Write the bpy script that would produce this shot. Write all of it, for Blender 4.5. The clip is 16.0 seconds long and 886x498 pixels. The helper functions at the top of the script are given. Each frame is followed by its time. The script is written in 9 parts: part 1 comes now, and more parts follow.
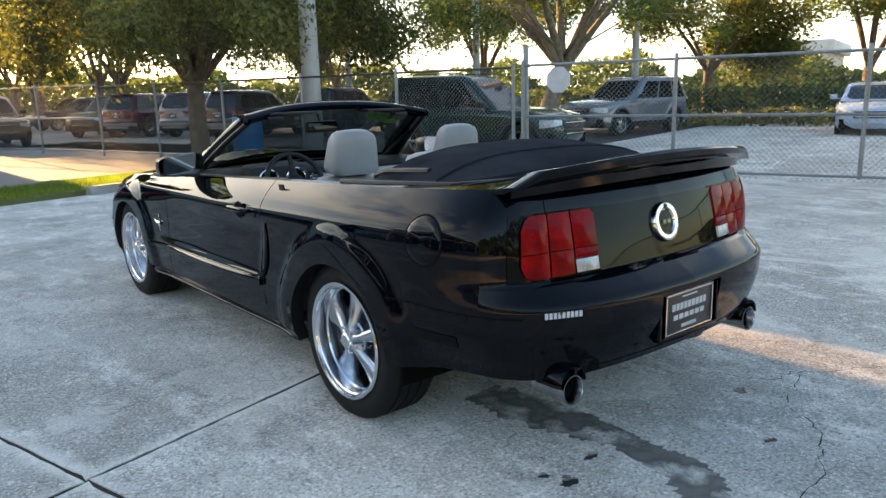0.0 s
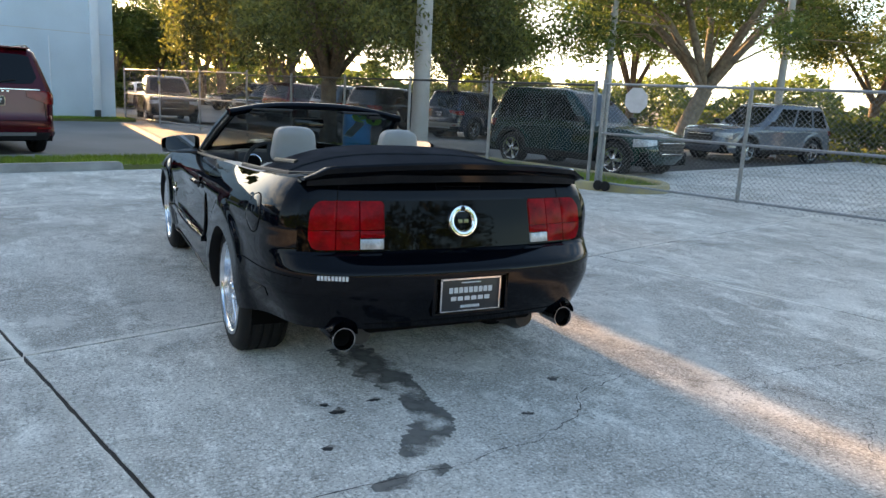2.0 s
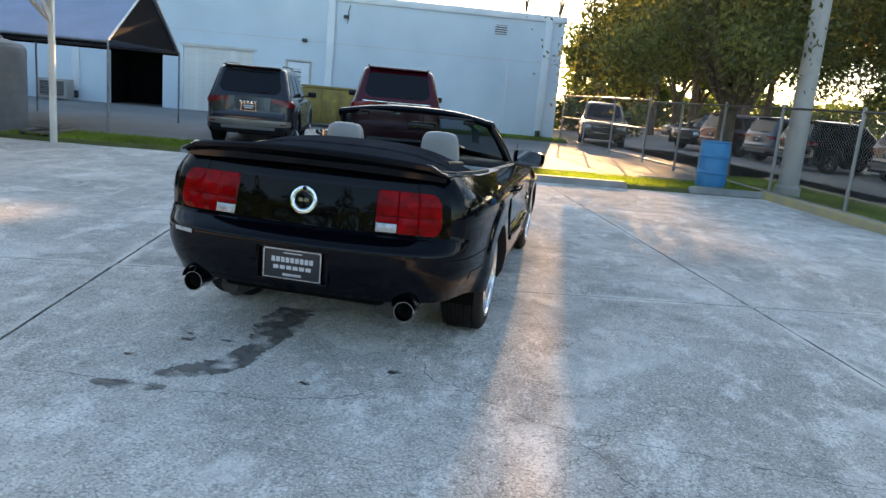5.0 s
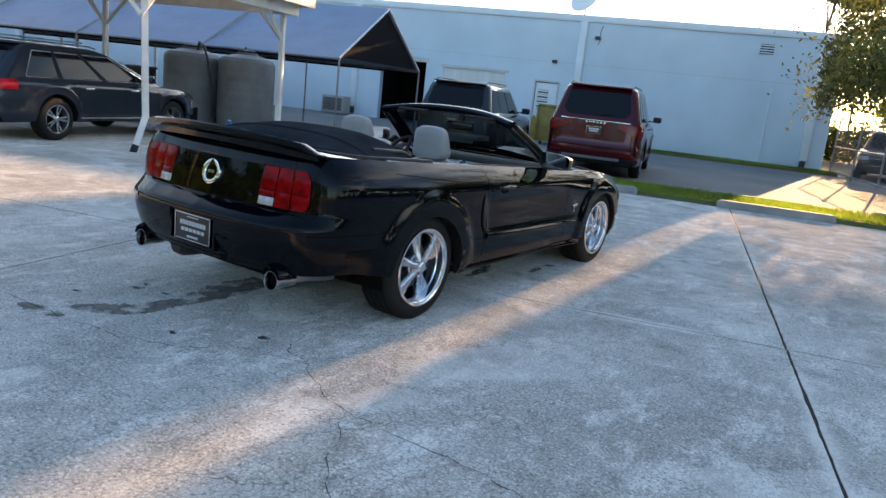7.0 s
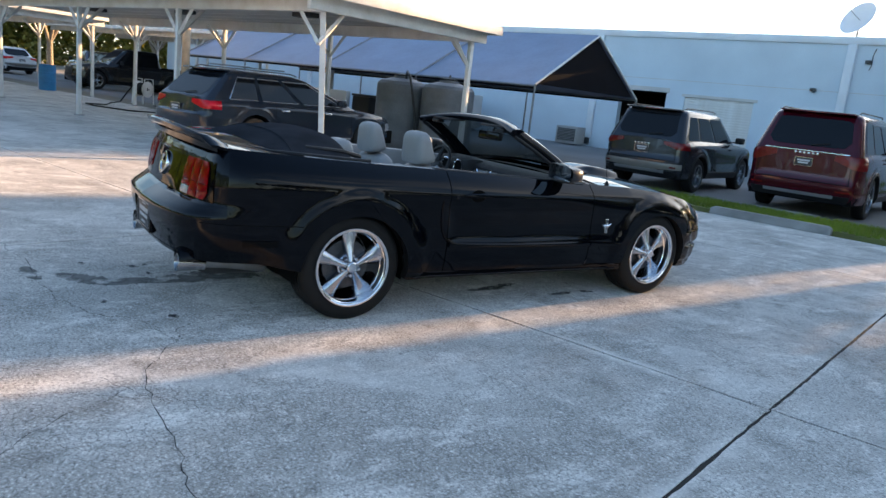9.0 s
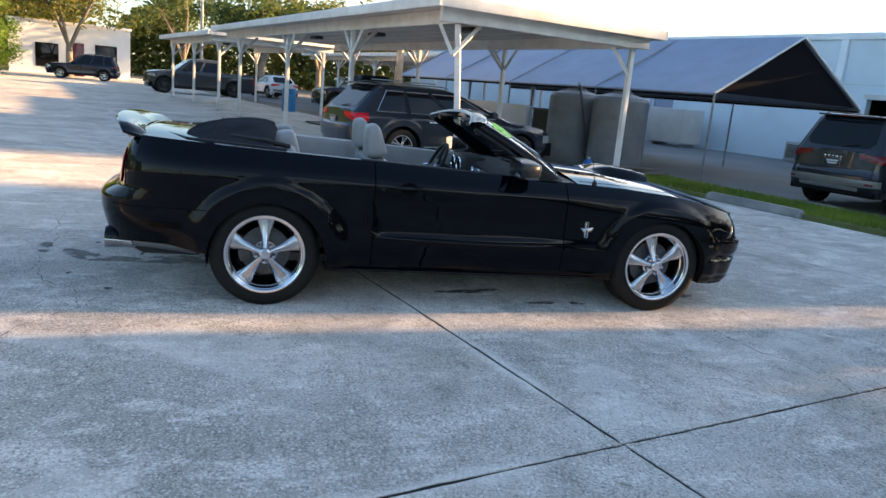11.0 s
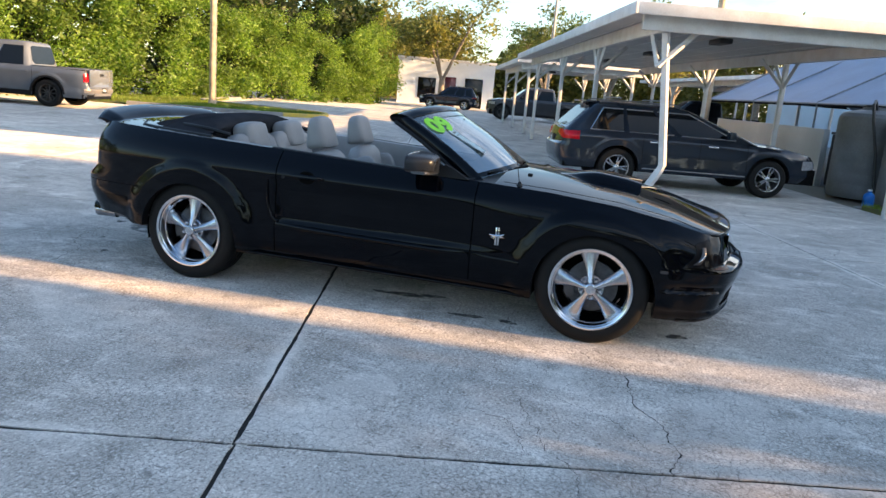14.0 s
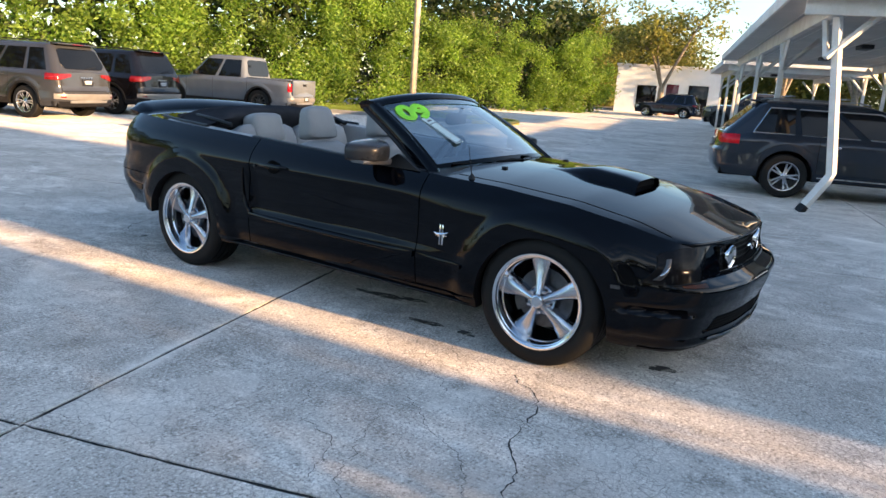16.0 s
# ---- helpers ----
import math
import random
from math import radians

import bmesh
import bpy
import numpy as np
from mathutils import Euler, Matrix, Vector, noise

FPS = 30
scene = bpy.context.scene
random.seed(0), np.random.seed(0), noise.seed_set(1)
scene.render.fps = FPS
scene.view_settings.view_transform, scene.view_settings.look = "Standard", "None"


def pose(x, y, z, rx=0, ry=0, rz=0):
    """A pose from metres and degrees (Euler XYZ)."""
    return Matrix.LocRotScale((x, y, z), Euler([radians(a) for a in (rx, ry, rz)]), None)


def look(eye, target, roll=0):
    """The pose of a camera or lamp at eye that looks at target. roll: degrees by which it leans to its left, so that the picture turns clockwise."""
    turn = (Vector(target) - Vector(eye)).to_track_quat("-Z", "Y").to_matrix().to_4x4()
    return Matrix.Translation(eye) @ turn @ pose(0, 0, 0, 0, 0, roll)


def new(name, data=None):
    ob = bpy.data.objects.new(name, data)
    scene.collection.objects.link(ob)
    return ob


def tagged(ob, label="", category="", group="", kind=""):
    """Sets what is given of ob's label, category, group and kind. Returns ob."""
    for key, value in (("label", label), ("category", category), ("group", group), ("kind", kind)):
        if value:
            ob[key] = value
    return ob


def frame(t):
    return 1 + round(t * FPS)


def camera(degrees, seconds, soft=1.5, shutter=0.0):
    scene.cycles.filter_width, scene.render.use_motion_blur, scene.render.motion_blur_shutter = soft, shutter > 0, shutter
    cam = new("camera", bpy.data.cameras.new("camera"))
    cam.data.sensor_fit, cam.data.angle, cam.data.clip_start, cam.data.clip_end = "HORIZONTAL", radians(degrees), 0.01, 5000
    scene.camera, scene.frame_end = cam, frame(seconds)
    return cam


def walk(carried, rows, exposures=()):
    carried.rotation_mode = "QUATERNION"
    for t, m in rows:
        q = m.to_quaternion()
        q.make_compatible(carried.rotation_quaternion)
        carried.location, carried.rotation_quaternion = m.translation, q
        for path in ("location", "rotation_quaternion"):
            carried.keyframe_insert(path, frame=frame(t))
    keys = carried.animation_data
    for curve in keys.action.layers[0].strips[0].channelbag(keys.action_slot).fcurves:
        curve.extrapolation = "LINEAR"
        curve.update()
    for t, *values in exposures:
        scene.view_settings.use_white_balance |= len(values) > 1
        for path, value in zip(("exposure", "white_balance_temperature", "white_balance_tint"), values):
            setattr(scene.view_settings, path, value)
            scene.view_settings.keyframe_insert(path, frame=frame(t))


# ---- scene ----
cam = camera(62.7, 16.0)
PATH = [
    (0, (-2.391, -2.501, 1.324), (-1.149, -0.989, 0.911), -1.4),
    (0.5, (-2.489, -2.845, 1.327), (-1.289, -1.296, 0.927), -0.6),
    (1, (-2.34, -3.2, 1.332), (-1.209, -1.599, 0.933), 0.6),
    (1.5, (-2.027, -3.607, 1.367), (-0.993, -1.942, 0.969), 1.9),
    (2, (-1.608, -3.864, 1.387), (-0.71, -2.123, 0.982), 3.1),
    (2.5, (-1.184, -4.115, 1.393), (-0.457, -2.299, 0.977), 4.0),
    (3, (-0.7, -4.343, 1.413), (-0.174, -2.461, 0.989), 4.5),
    (3.5, (-0.181, -4.455, 1.434), (0.124, -2.525, 1.009), 4.9),
    (4, (0.355, -4.548, 1.436), (0.43, -2.594, 1.015), 5.1),
    (4.5, (0.882, -4.517, 1.411), (0.734, -2.567, 0.994), 5.4),
    (4.7, (1.088, -4.487, 1.43), (0.853, -2.545, 1.014), 5.3),
    (6.8, (3.232, -3.751, 1.399), (2.224, -2.077, 0.973), 6.3),
    (7, (3.403, -3.617, 1.425), (2.326, -1.986, 1.0), 6.3),
    (7.5, (3.828, -3.291, 1.415), (2.59, -1.776, 0.998), 6.2),
    (8, (4.169, -2.882, 1.392), (2.786, -1.498, 0.98), 6.2),
    (8.5, (4.461, -2.454, 1.406), (2.954, -1.205, 0.995), 6.3),
    (9, (4.761, -2.026, 1.432), (3.15, -0.916, 1.019), 6.3),
    (9.2, (4.84, -1.846, 1.408), (3.192, -0.793, 0.992), 6.3),
    (11.3, (5.495, 0.25, 1.438), (3.578, 0.637, 1.017), 5.1),
    (11.5, (5.521, 0.443, 1.443), (3.592, 0.762, 1.024), 5.1),
    (12, (5.497, 0.962, 1.434), (3.547, 1.119, 1.016), 4.8),
    (12.5, (5.498, 1.467, 1.422), (3.542, 1.462, 1.005), 4.8),
    (13, (5.434, 1.961, 1.415), (3.486, 1.792, 0.996), 4.8),
    (13.5, (5.289, 2.433, 1.426), (3.362, 2.099, 1.004), 4.8),
    (14, (5.14, 2.908, 1.419), (3.25, 2.412, 0.992), 4.8),
    (14.5, (4.905, 3.293, 1.399), (3.064, 2.643, 0.965), 4.8),
    (15, (4.689, 3.646, 1.389), (2.909, 2.849, 0.948), 4.6),
    (15.5, (4.43, 3.967, 1.388), (2.716, 3.034, 0.945), 4.3),
    (16, (4.093, 4.197, 1.374), (2.453, 3.141, 0.93), 3.9),
]
walk(cam, [(t, look(eye, target, roll)) for t, eye, target, roll in PATH],
     exposures=((0.0, 2.22, 7600, 9), (1.5, 2.14, 7400, 9), (4.5, 2.08, 7150, 9), (8.0, 1.75, 6500, 9), (12.5, 1.75, 6450, 9), (16.0, 1.70, 6350, 9)))

# ---------------------------------------------------------------- light
# the lot's own axes: u along the building, v towards it, 16 degrees off the car's axes
TURN = 16.0
JU, JV, PITCH = 3.117, 0.685, 4.872  # a crossing of the slab joints, and the slab size
CT, ST = math.cos(radians(TURN)), math.sin(radians(TURN))
SUN_EL = radians(12.0)
SUN_SLOPE = 0.040  # the sun stands a little to the left of the car's heading


def W(u, v, z=0.0):
    """Lot coordinates to the world."""
    return Vector((u * CT - v * ST, u * ST + v * CT, z))


def lot(u, v, z=0.0, turn=0.0):
    """A pose in lot coordinates; turn in degrees from the lot's +v heading."""
    p = W(u, v, z)
    return pose(p.x, p.y, p.z, 0, 0, TURN + turn)


world = bpy.data.worlds.new("sky")
scene.world = world
world.use_nodes = True
wn, wl = world.node_tree.nodes, world.node_tree.links
wn.clear()
w_out = wn.new("ShaderNodeOutputWorld")
w_bg = wn.new("ShaderNodeBackground")
w_sky = wn.new("ShaderNodeTexSky")
w_sky.sky_type = "NISHITA"
w_sky.sun_disc = False
w_sky.sun_elevation = SUN_EL
w_sky.sun_rotation = -math.atan(SUN_SLOPE)
w_sky.air_density, w_sky.dust_density, w_sky.ozone_density = 1.0, 0.55, 2.2
w_tc = wn.new("ShaderNodeTexCoord")
w_map = wn.new("ShaderNodeMapping")
w_map.inputs["Scale"].default_value = (1.0, 1.0, 3.2)
w_noise = wn.new("ShaderNodeTexNoise")
w_noise.inputs["Scale"].default_value = 2.1
w_noise.inputs["Detail"].default_value = 7.0
w_noise.inputs["Roughness"].default_value = 0.58
w_ramp = wn.new("ShaderNodeValToRGB")
w_ramp.color_ramp.elements[0].position, w_ramp.color_ramp.elements[1].position = 0.40, 0.58
w_mix = wn.new("ShaderNodeMix")
w_mix.data_type = "RGBA"
w_mix.inputs[7].default_value = (9.6, 9.2, 8.7, 1)
w_amt = wn.new("ShaderNodeMath")
w_amt.operation = "MULTIPLY"
w_amt.inputs[1].default_value = 0.85
w_sep = wn.new("ShaderNodeSeparateXYZ")
w_low = wn.new("ShaderNodeMapRange")
w_low.interpolation_type = "SMOOTHSTEP"
w_low.inputs["From Min"].default_value, w_low.inputs["From Max"].default_value = 0.80, 0.35
w_mul = wn.new("ShaderNodeMath")
w_mul.operation = "MULTIPLY"
wl.new(w_tc.outputs["Generated"], w_map.inputs["Vector"])
wl.new(w_map.outputs["Vector"], w_noise.inputs["Vector"])
wl.new(w_noise.outputs["Fac"], w_ramp.inputs["Fac"])
wl.new(w_tc.outputs["Generated"], w_sep.inputs["Vector"])
wl.new(w_sep.outputs["Z"], w_low.inputs["Value"])
wl.new(w_ramp.outputs["Color"], w_mul.inputs[0])
wl.new(w_low.outputs["Result"], w_mul.inputs[1])
w_side = wn.new("ShaderNodeMapRange")
w_side.interpolation_type = "SMOOTHSTEP"
w_side.inputs["From Min"].default_value, w_side.inputs["From Max"].default_value = -0.25, 0.7
w_side.inputs["To Min"].default_value, w_side.inputs["To Max"].default_value = 0.05, 1.0
w_bank = wn.new("ShaderNodeMath")
w_bank.operation = "MULTIPLY"
wl.new(w_sep.outputs["Y"], w_side.inputs["Value"])
wl.new(w_mul.outputs[0], w_bank.inputs[0])
wl.new(w_side.outputs["Result"], w_bank.inputs[1])
wl.new(w_bank.outputs[0], w_amt.inputs[0])
wl.new(w_amt.outputs[0], w_mix.inputs[0])
wl.new(w_sky.outputs["Color"], w_mix.inputs[6])
wl.new(w_mix.outputs[2], w_bg.inputs["Color"])
w_bg.inputs["Strength"].default_value = 0.125
wl.new(w_bg.outputs["Background"], w_out.inputs["Surface"])

sun = new("sun", bpy.data.lights.new("sun", "SUN"))
sun.data.energy = 6.6
sun.data.angle = radians(0.6)
sun.data.color = (1.0, 0.60, 0.29)
sun.matrix_world = look((-100 * SUN_SLOPE, 100, 100 * math.tan(SUN_EL)), (0, 0, 0))


# ---------------------------------------------------------------- materials
def mat(name, color, rough=0.5, metal=0.0, var=0.15, scale=6.0, fine=60.0, bump=0.1, coat=0.0, spec=0.5, rand=0.0,
        tint=None, rough_var=0.1, island=0.0, dist=0.01):
    """A surface with two scales of variation in tone and gloss, and fine relief. tint: the colour of the large patches."""
    m = bpy.data.materials.new(name)
    m.use_nodes = True
    n, l = m.node_tree.nodes, m.node_tree.links
    b = n["Principled BSDF"]
    b.inputs["Roughness"].default_value = rough
    b.inputs["Metallic"].default_value = metal
    b.inputs["Specular IOR Level"].default_value = spec
    if coat:
        b.inputs["Coat Weight"].default_value = coat
        b.inputs["Coat Roughness"].default_value = 0.03
    tc = n.new("ShaderNodeTexCoord")
    big, small = n.new("ShaderNodeTexNoise"), n.new("ShaderNodeTexNoise")
    big.inputs["Scale"].default_value, small.inputs["Scale"].default_value = scale, fine
    big.inputs["Detail"].default_value, small.inputs["Detail"].default_value = 5.0, 3.0
    l.new(tc.outputs["Object"], big.inputs["Vector"])
    l.new(tc.outputs["Object"], small.inputs["Vector"])
    add = n.new("ShaderNodeMath")
    add.operation = "MULTIPLY_ADD"
    add.inputs[1].default_value = 0.35
    l.new(small.outputs["Fac"], add.inputs[0])
    l.new(big.outputs["Fac"], add.inputs[2])
    ramp = n.new("ShaderNodeMapRange")
    ramp.inputs["From Min"].default_value, ramp.inputs["From Max"].default_value = 0.42, 0.95
    l.new(add.outputs[0], ramp.inputs["Value"])
    mix = n.new("ShaderNodeMix")
    mix.data_type = "RGBA"
    dark = tint or tuple(c * (1 - var * 1.6) for c in color)
    lite = tuple(min(1, c * (1 + var)) for c in color)
    mix.inputs[6].default_value = (*dark, 1)
    mix.inputs[7].default_value = (*lite, 1)
    l.new(ramp.outputs["Result"], mix.inputs[0])
    last = mix.outputs[2]
    if rand or island:
        hsv = n.new("ShaderNodeHueSaturation")
        if island:
            src = n.new("ShaderNodeNewGeometry").outputs["Random Per Island"]
        else:
            src = n.new("ShaderNodeObjectInfo").outputs["Random"]
        mr = n.new("ShaderNodeMapRange")
        amt = island or rand
        mr.inputs["To Min"].default_value, mr.inputs["To Max"].default_value = 1 - amt, 1 + amt
        l.new(src, mr.inputs["Value"])
        l.new(mr.outputs["Result"], hsv.inputs["Value"])
        l.new(last, hsv.inputs["Color"])
        last = hsv.outputs["Color"]
    l.new(last, b.inputs["Base Color"])
    rr = n.new("ShaderNodeMapRange")
    rr.inputs["To Min"].default_value, rr.inputs["To Max"].default_value = max(0.02, rough - rough_var), min(1, rough + rough_var)
    l.new(big.outputs["Fac"], rr.inputs["Value"])
    l.new(rr.outputs["Result"], b.inputs["Roughness"])
    if bump:
        bp = n.new("ShaderNodeBump")
        bp.inputs["Strength"].default_value = bump
        bp.inputs["Distance"].default_value = dist
        l.new(small.outputs["Fac"], bp.inputs["Height"])
        l.new(bp.outputs["Normal"], b.inputs["Normal"])
    return m


def glass(name, color=(0.80, 0.88, 0.86), rough=0.02, alpha=0.85, face=0.12):
    """Thin pane: clear through, with a glossy face that grows at grazing angles."""
    m = bpy.data.materials.new(name)
    m.use_nodes = True
    n, l = m.node_tree.nodes, m.node_tree.links
    n.clear()
    out, mix = n.new("ShaderNodeOutputMaterial"), n.new("ShaderNodeMixShader")
    tr, gl, lw = n.new("ShaderNodeBsdfTransparent"), n.new("ShaderNodeBsdfGlossy"), n.new("ShaderNodeLayerWeight")
    tr.inputs["Color"].default_value = (*[c * alpha for c in color], 1)
    gl.inputs["Roughness"].default_value = rough
    lw.inputs["Blend"].default_value = 0.5
    pw, ad = n.new("ShaderNodeMath"), n.new("ShaderNodeMath")
    pw.operation, ad.operation = "POWER", "MULTIPLY_ADD"
    pw.inputs[1].default_value = 2.6
    ad.inputs[1].default_value, ad.inputs[2].default_value = 0.92 - face, face
    l.new(lw.outputs["Facing"], pw.inputs[0])
    l.new(pw.outputs[0], ad.inputs[0])
    l.new(ad.outputs[0], mix.inputs["Fac"])
    l.new(tr.outputs["BSDF"], mix.inputs[1])
    l.new(gl.outputs["BSDF"], mix.inputs[2])
    l.new(mix.outputs["Shader"], out.inputs["Surface"])
    return m


def leaf_mat(name, c1, c2):
    m = bpy.data.materials.new(name)
    m.use_nodes = True
    n, l = m.node_tree.nodes, m.node_tree.links
    b = n["Principled BSDF"]
    b.inputs["Roughness"].default_value = 0.55
    geo = n.new("ShaderNodeNewGeometry")
    mix = n.new("ShaderNodeMix")
    mix.data_type = "RGBA"
    mix.inputs[6].default_value, mix.inputs[7].default_value = (*c1, 1), (*c2, 1)
    l.new(geo.outputs["Random Per Island"], mix.inputs[0])
    ns, mr, hv = n.new("ShaderNodeTexNoise"), n.new("ShaderNodeMapRange"), n.new("ShaderNodeHueSaturation")
    ns.inputs["Scale"].default_value, ns.inputs["Detail"].default_value = 0.55, 3.0
    l.new(geo.outputs["Position"], ns.inputs["Vector"])
    mr.inputs["From Min"].default_value, mr.inputs["From Max"].default_value = 0.35, 0.65
    mr.inputs["To Min"].default_value, mr.inputs["To Max"].default_value = 0.65, 1.35
    l.new(ns.outputs["Fac"], mr.inputs["Value"])
    l.new(mr.outputs["Result"], hv.inputs["Value"])
    l.new(mix.outputs[2], hv.inputs["Color"])
    mix = hv
    l.new(mix.outputs[0], b.inputs["Base Color"])
    tl, ms = n.new("ShaderNodeBsdfTranslucent"), n.new("ShaderNodeMixShader")
    hs = n.new("ShaderNodeHueSaturation")
    hs.inputs["Value"].default_value = 1.5
    hs.inputs["Saturation"].default_value = 1.1
    l.new(mix.outputs[0], hs.inputs["Color"])
    l.new(hs.outputs["Color"], tl.inputs["Color"])
    ms.inputs["Fac"].default_value = 0.5
    l.new(b.outputs["BSDF"], ms.inputs[1])
    l.new(tl.outputs["BSDF"], ms.inputs[2])
    l.new(ms.outputs["Shader"], n["Material Output"].inputs["Surface"])
    return m


def concrete_mat(name, base, pale, dirt, joint_fade=0.0):
    """Worn broomed concrete: pale scaled patches, dirt clouds, speckle and faint broom lines, continuous over the slabs."""
    m = bpy.data.materials.new(name)
    m.use_nodes = True
    n, l = m.node_tree.nodes, m.node_tree.links
    b = n["Principled BSDF"]
    b.inputs["Specular IOR Level"].default_value = 0.0
    b.inputs["Diffuse Roughness"].default_value = 0.5
    geo = n.new("ShaderNodeNewGeometry")

    def noise_node(scale, detail, rough, src=None):
        t = n.new("ShaderNodeTexNoise")
        t.inputs["Scale"].default_value, t.inputs["Detail"].default_value, t.inputs["Roughness"].default_value = scale, detail, rough
        l.new(src or geo.outputs["Position"], t.inputs["Vector"])
        return t.outputs["Fac"]

    def ramp(src, lo, hi):
        r = n.new("ShaderNodeMapRange")
        r.interpolation_type = "SMOOTHSTEP"
        r.inputs["From Min"].default_value, r.inputs["From Max"].default_value = lo, hi
        l.new(src, r.inputs["Value"])
        return r.outputs["Result"]

    def blend(fac, a, c, amount=1.0):
        x = n.new("ShaderNodeMix")
        x.data_type = "RGBA"
        if amount != 1.0:
            k = n.new("ShaderNodeMath")
            k.operation = "MULTIPLY"
            k.inputs[1].default_value = amount
            l.new(fac, k.inputs[0])
            fac = k.outputs[0]
        l.new(fac, x.inputs[0])
        if isinstance(a, tuple):
            x.inputs[6].default_value = (*a, 1)
        else:
            l.new(a, x.inputs[6])
        x.inputs[7].default_value = (*c, 1)
        return x.outputs[2]

    clouds = noise_node(0.55, 6, 0.62)
    mid = noise_node(1.9, 7, 0.7)
    grain = noise_node(70, 3, 0.7)
    pits = noise_node(24, 4, 0.75)
    stretch = n.new("ShaderNodeMapping")
    stretch.inputs["Rotation"].default_value = (0, 0, radians(-TURN))
    stretch.inputs["Scale"].default_value = (2.0, 0.9, 1)
    l.new(geo.outputs["Position"], stretch.inputs["Vector"])
    worn = noise_node(1.7, 10, 0.78, stretch.outputs["Vector"])
    broom = n.new("ShaderNodeMapping")
    broom.inputs["Rotation"].default_value = (0, 0, radians(-TURN))
    broom.inputs["Scale"].default_value = (130, 9, 1)
    l.new(geo.outputs["Position"], broom.inputs["Vector"])
    lines = noise_node(1.0, 2, 0.5, broom.outputs["Vector"])
    col = blend(ramp(clouds, 0.38, 0.66), base, dirt, 0.7)
    col = blend(ramp(mid, 0.50, 0.68), col, tuple(c * 0.7 for c in dirt), 0.55)
    flecks = noise_node(7.5, 9, 0.8)
    col = blend(ramp(flecks, 0.55, 0.63), col, tuple(c * 0.75 for c in dirt), 0.6)
    col = blend(ramp(worn, 0.50, 0.62), col, pale, 0.7)
    col = blend(ramp(flecks, 0.46, 0.38), col, pale, 0.55)
    col = blend(ramp(pits, 0.54, 0.66), col, tuple(c * 0.55 for c in dirt), 0.55)
    col = blend(ramp(grain, 0.54, 0.66), col, tuple(c * 0.3 for c in dirt), 0.68)
    col = blend(ramp(grain, 0.46, 0.34), col, tuple(min(1, c * 1.25) for c in pale), 0.62)
    col = blend(ramp(lines, 0.55, 0.7), col, tuple(c * 0.6 for c in dirt), 0.14)
    # smooth worn patches with a clear outline, pale and dark
    skin = noise_node(0.9, 5, 0.55)
    col = blend(ramp(skin, 0.575, 0.60), col, tuple(c * 0.92 for c in pale), 0.38)
    film = noise_node(0.42, 4, 0.5)
    col = blend(ramp(film, 0.44, 0.40), col, tuple(c * 0.8 for c in dirt), 0.32)
    # crazing: a fine net of surface cracks, stronger in patches
    warp = n.new("ShaderNodeVectorMath")
    warp.operation = "MULTIPLY_ADD"
    wob = n.new("ShaderNodeTexNoise")
    wob.inputs["Scale"].default_value = 26.0
    l.new(geo.outputs["Position"], wob.inputs["Vector"])
    warp.inputs[1].default_value = (0.035, 0.035, 0.0)
    l.new(wob.outputs["Color"], warp.inputs[0])
    l.new(geo.outputs["Position"], warp.inputs[2])
    for scale, width, amount, seed in ((19.0, 0.05, 0.55, 1.3), (43.0, 0.07, 0.45, 2.1)):
        vo = n.new("ShaderNodeTexVoronoi")
        vo.feature = "DISTANCE_TO_EDGE"
        vo.inputs["Scale"].default_value = scale
        l.new(warp.outputs["Vector"], vo.inputs["Vector"])
        where = ramp(noise_node(seed, 5, 0.6), 0.40, 0.60)
        both = n.new("ShaderNodeMath")
        both.operation = "MULTIPLY"
        l.new(ramp(vo.outputs["Distance"], width, 0.0), both.inputs[0])
        l.new(where, both.inputs[1])
        col = blend(both.outputs[0], col, tuple(c * 0.35 for c in dirt), amount)
    # pale lime bloom along the joints
    cell = n.new("ShaderNodeMapping")
    cell.inputs["Rotation"].default_value = (0, 0, radians(-TURN))
    cell.inputs["Scale"].default_value = (1 / PITCH, 1 / PITCH, 1)
    cell.inputs["Location"].default_value = (-JU / PITCH, -JV / PITCH, 0)
    l.new(geo.outputs["Position"], cell.inputs["Vector"])
    axes = n.new("ShaderNodeSeparateXYZ")
    l.new(cell.outputs["Vector"], axes.inputs["Vector"])
    near = []
    for k in ("X", "Y"):
        pp = n.new("ShaderNodeMath")
        pp.operation = "PINGPONG"
        pp.inputs[1].default_value = 0.5
        l.new(axes.outputs[k], pp.inputs[0])
        near.append(pp.outputs[0])
    least = n.new("ShaderNodeMath")
    least.operation = "MINIMUM"
    l.new(near[0], least.inputs[0])
    l.new(near[1], least.inputs[1])
    edge = n.new("ShaderNodeMath")
    edge.operation = "MULTIPLY_ADD"
    edge.inputs[1].default_value = 0.05
    l.new(noise_node(3.1, 6, 0.7), edge.inputs[0])
    l.new(least.outputs[0], edge.inputs[2])
    bloom = n.new("ShaderNodeMath")
    bloom.operation = "MULTIPLY"
    l.new(ramp(edge.outputs[0], 0.044, 0.026), bloom.inputs[0])
    l.new(ramp(clouds, 0.42, 0.58), bloom.inputs[1])
    col = blend(bloom.outputs[0], col, pale, 0.6)
    hsv = n.new("ShaderNodeHueSaturation")
    info = n.new("ShaderNodeObjectInfo")
    mr = n.new("ShaderNodeMapRange")
    mr.inputs["To Min"].default_value, mr.inputs["To Max"].default_value = 0.96, 1.05
    l.new(info.outputs["Random"], mr.inputs["Value"])
    l.new(mr.outputs["Result"], hsv.inputs["Value"])
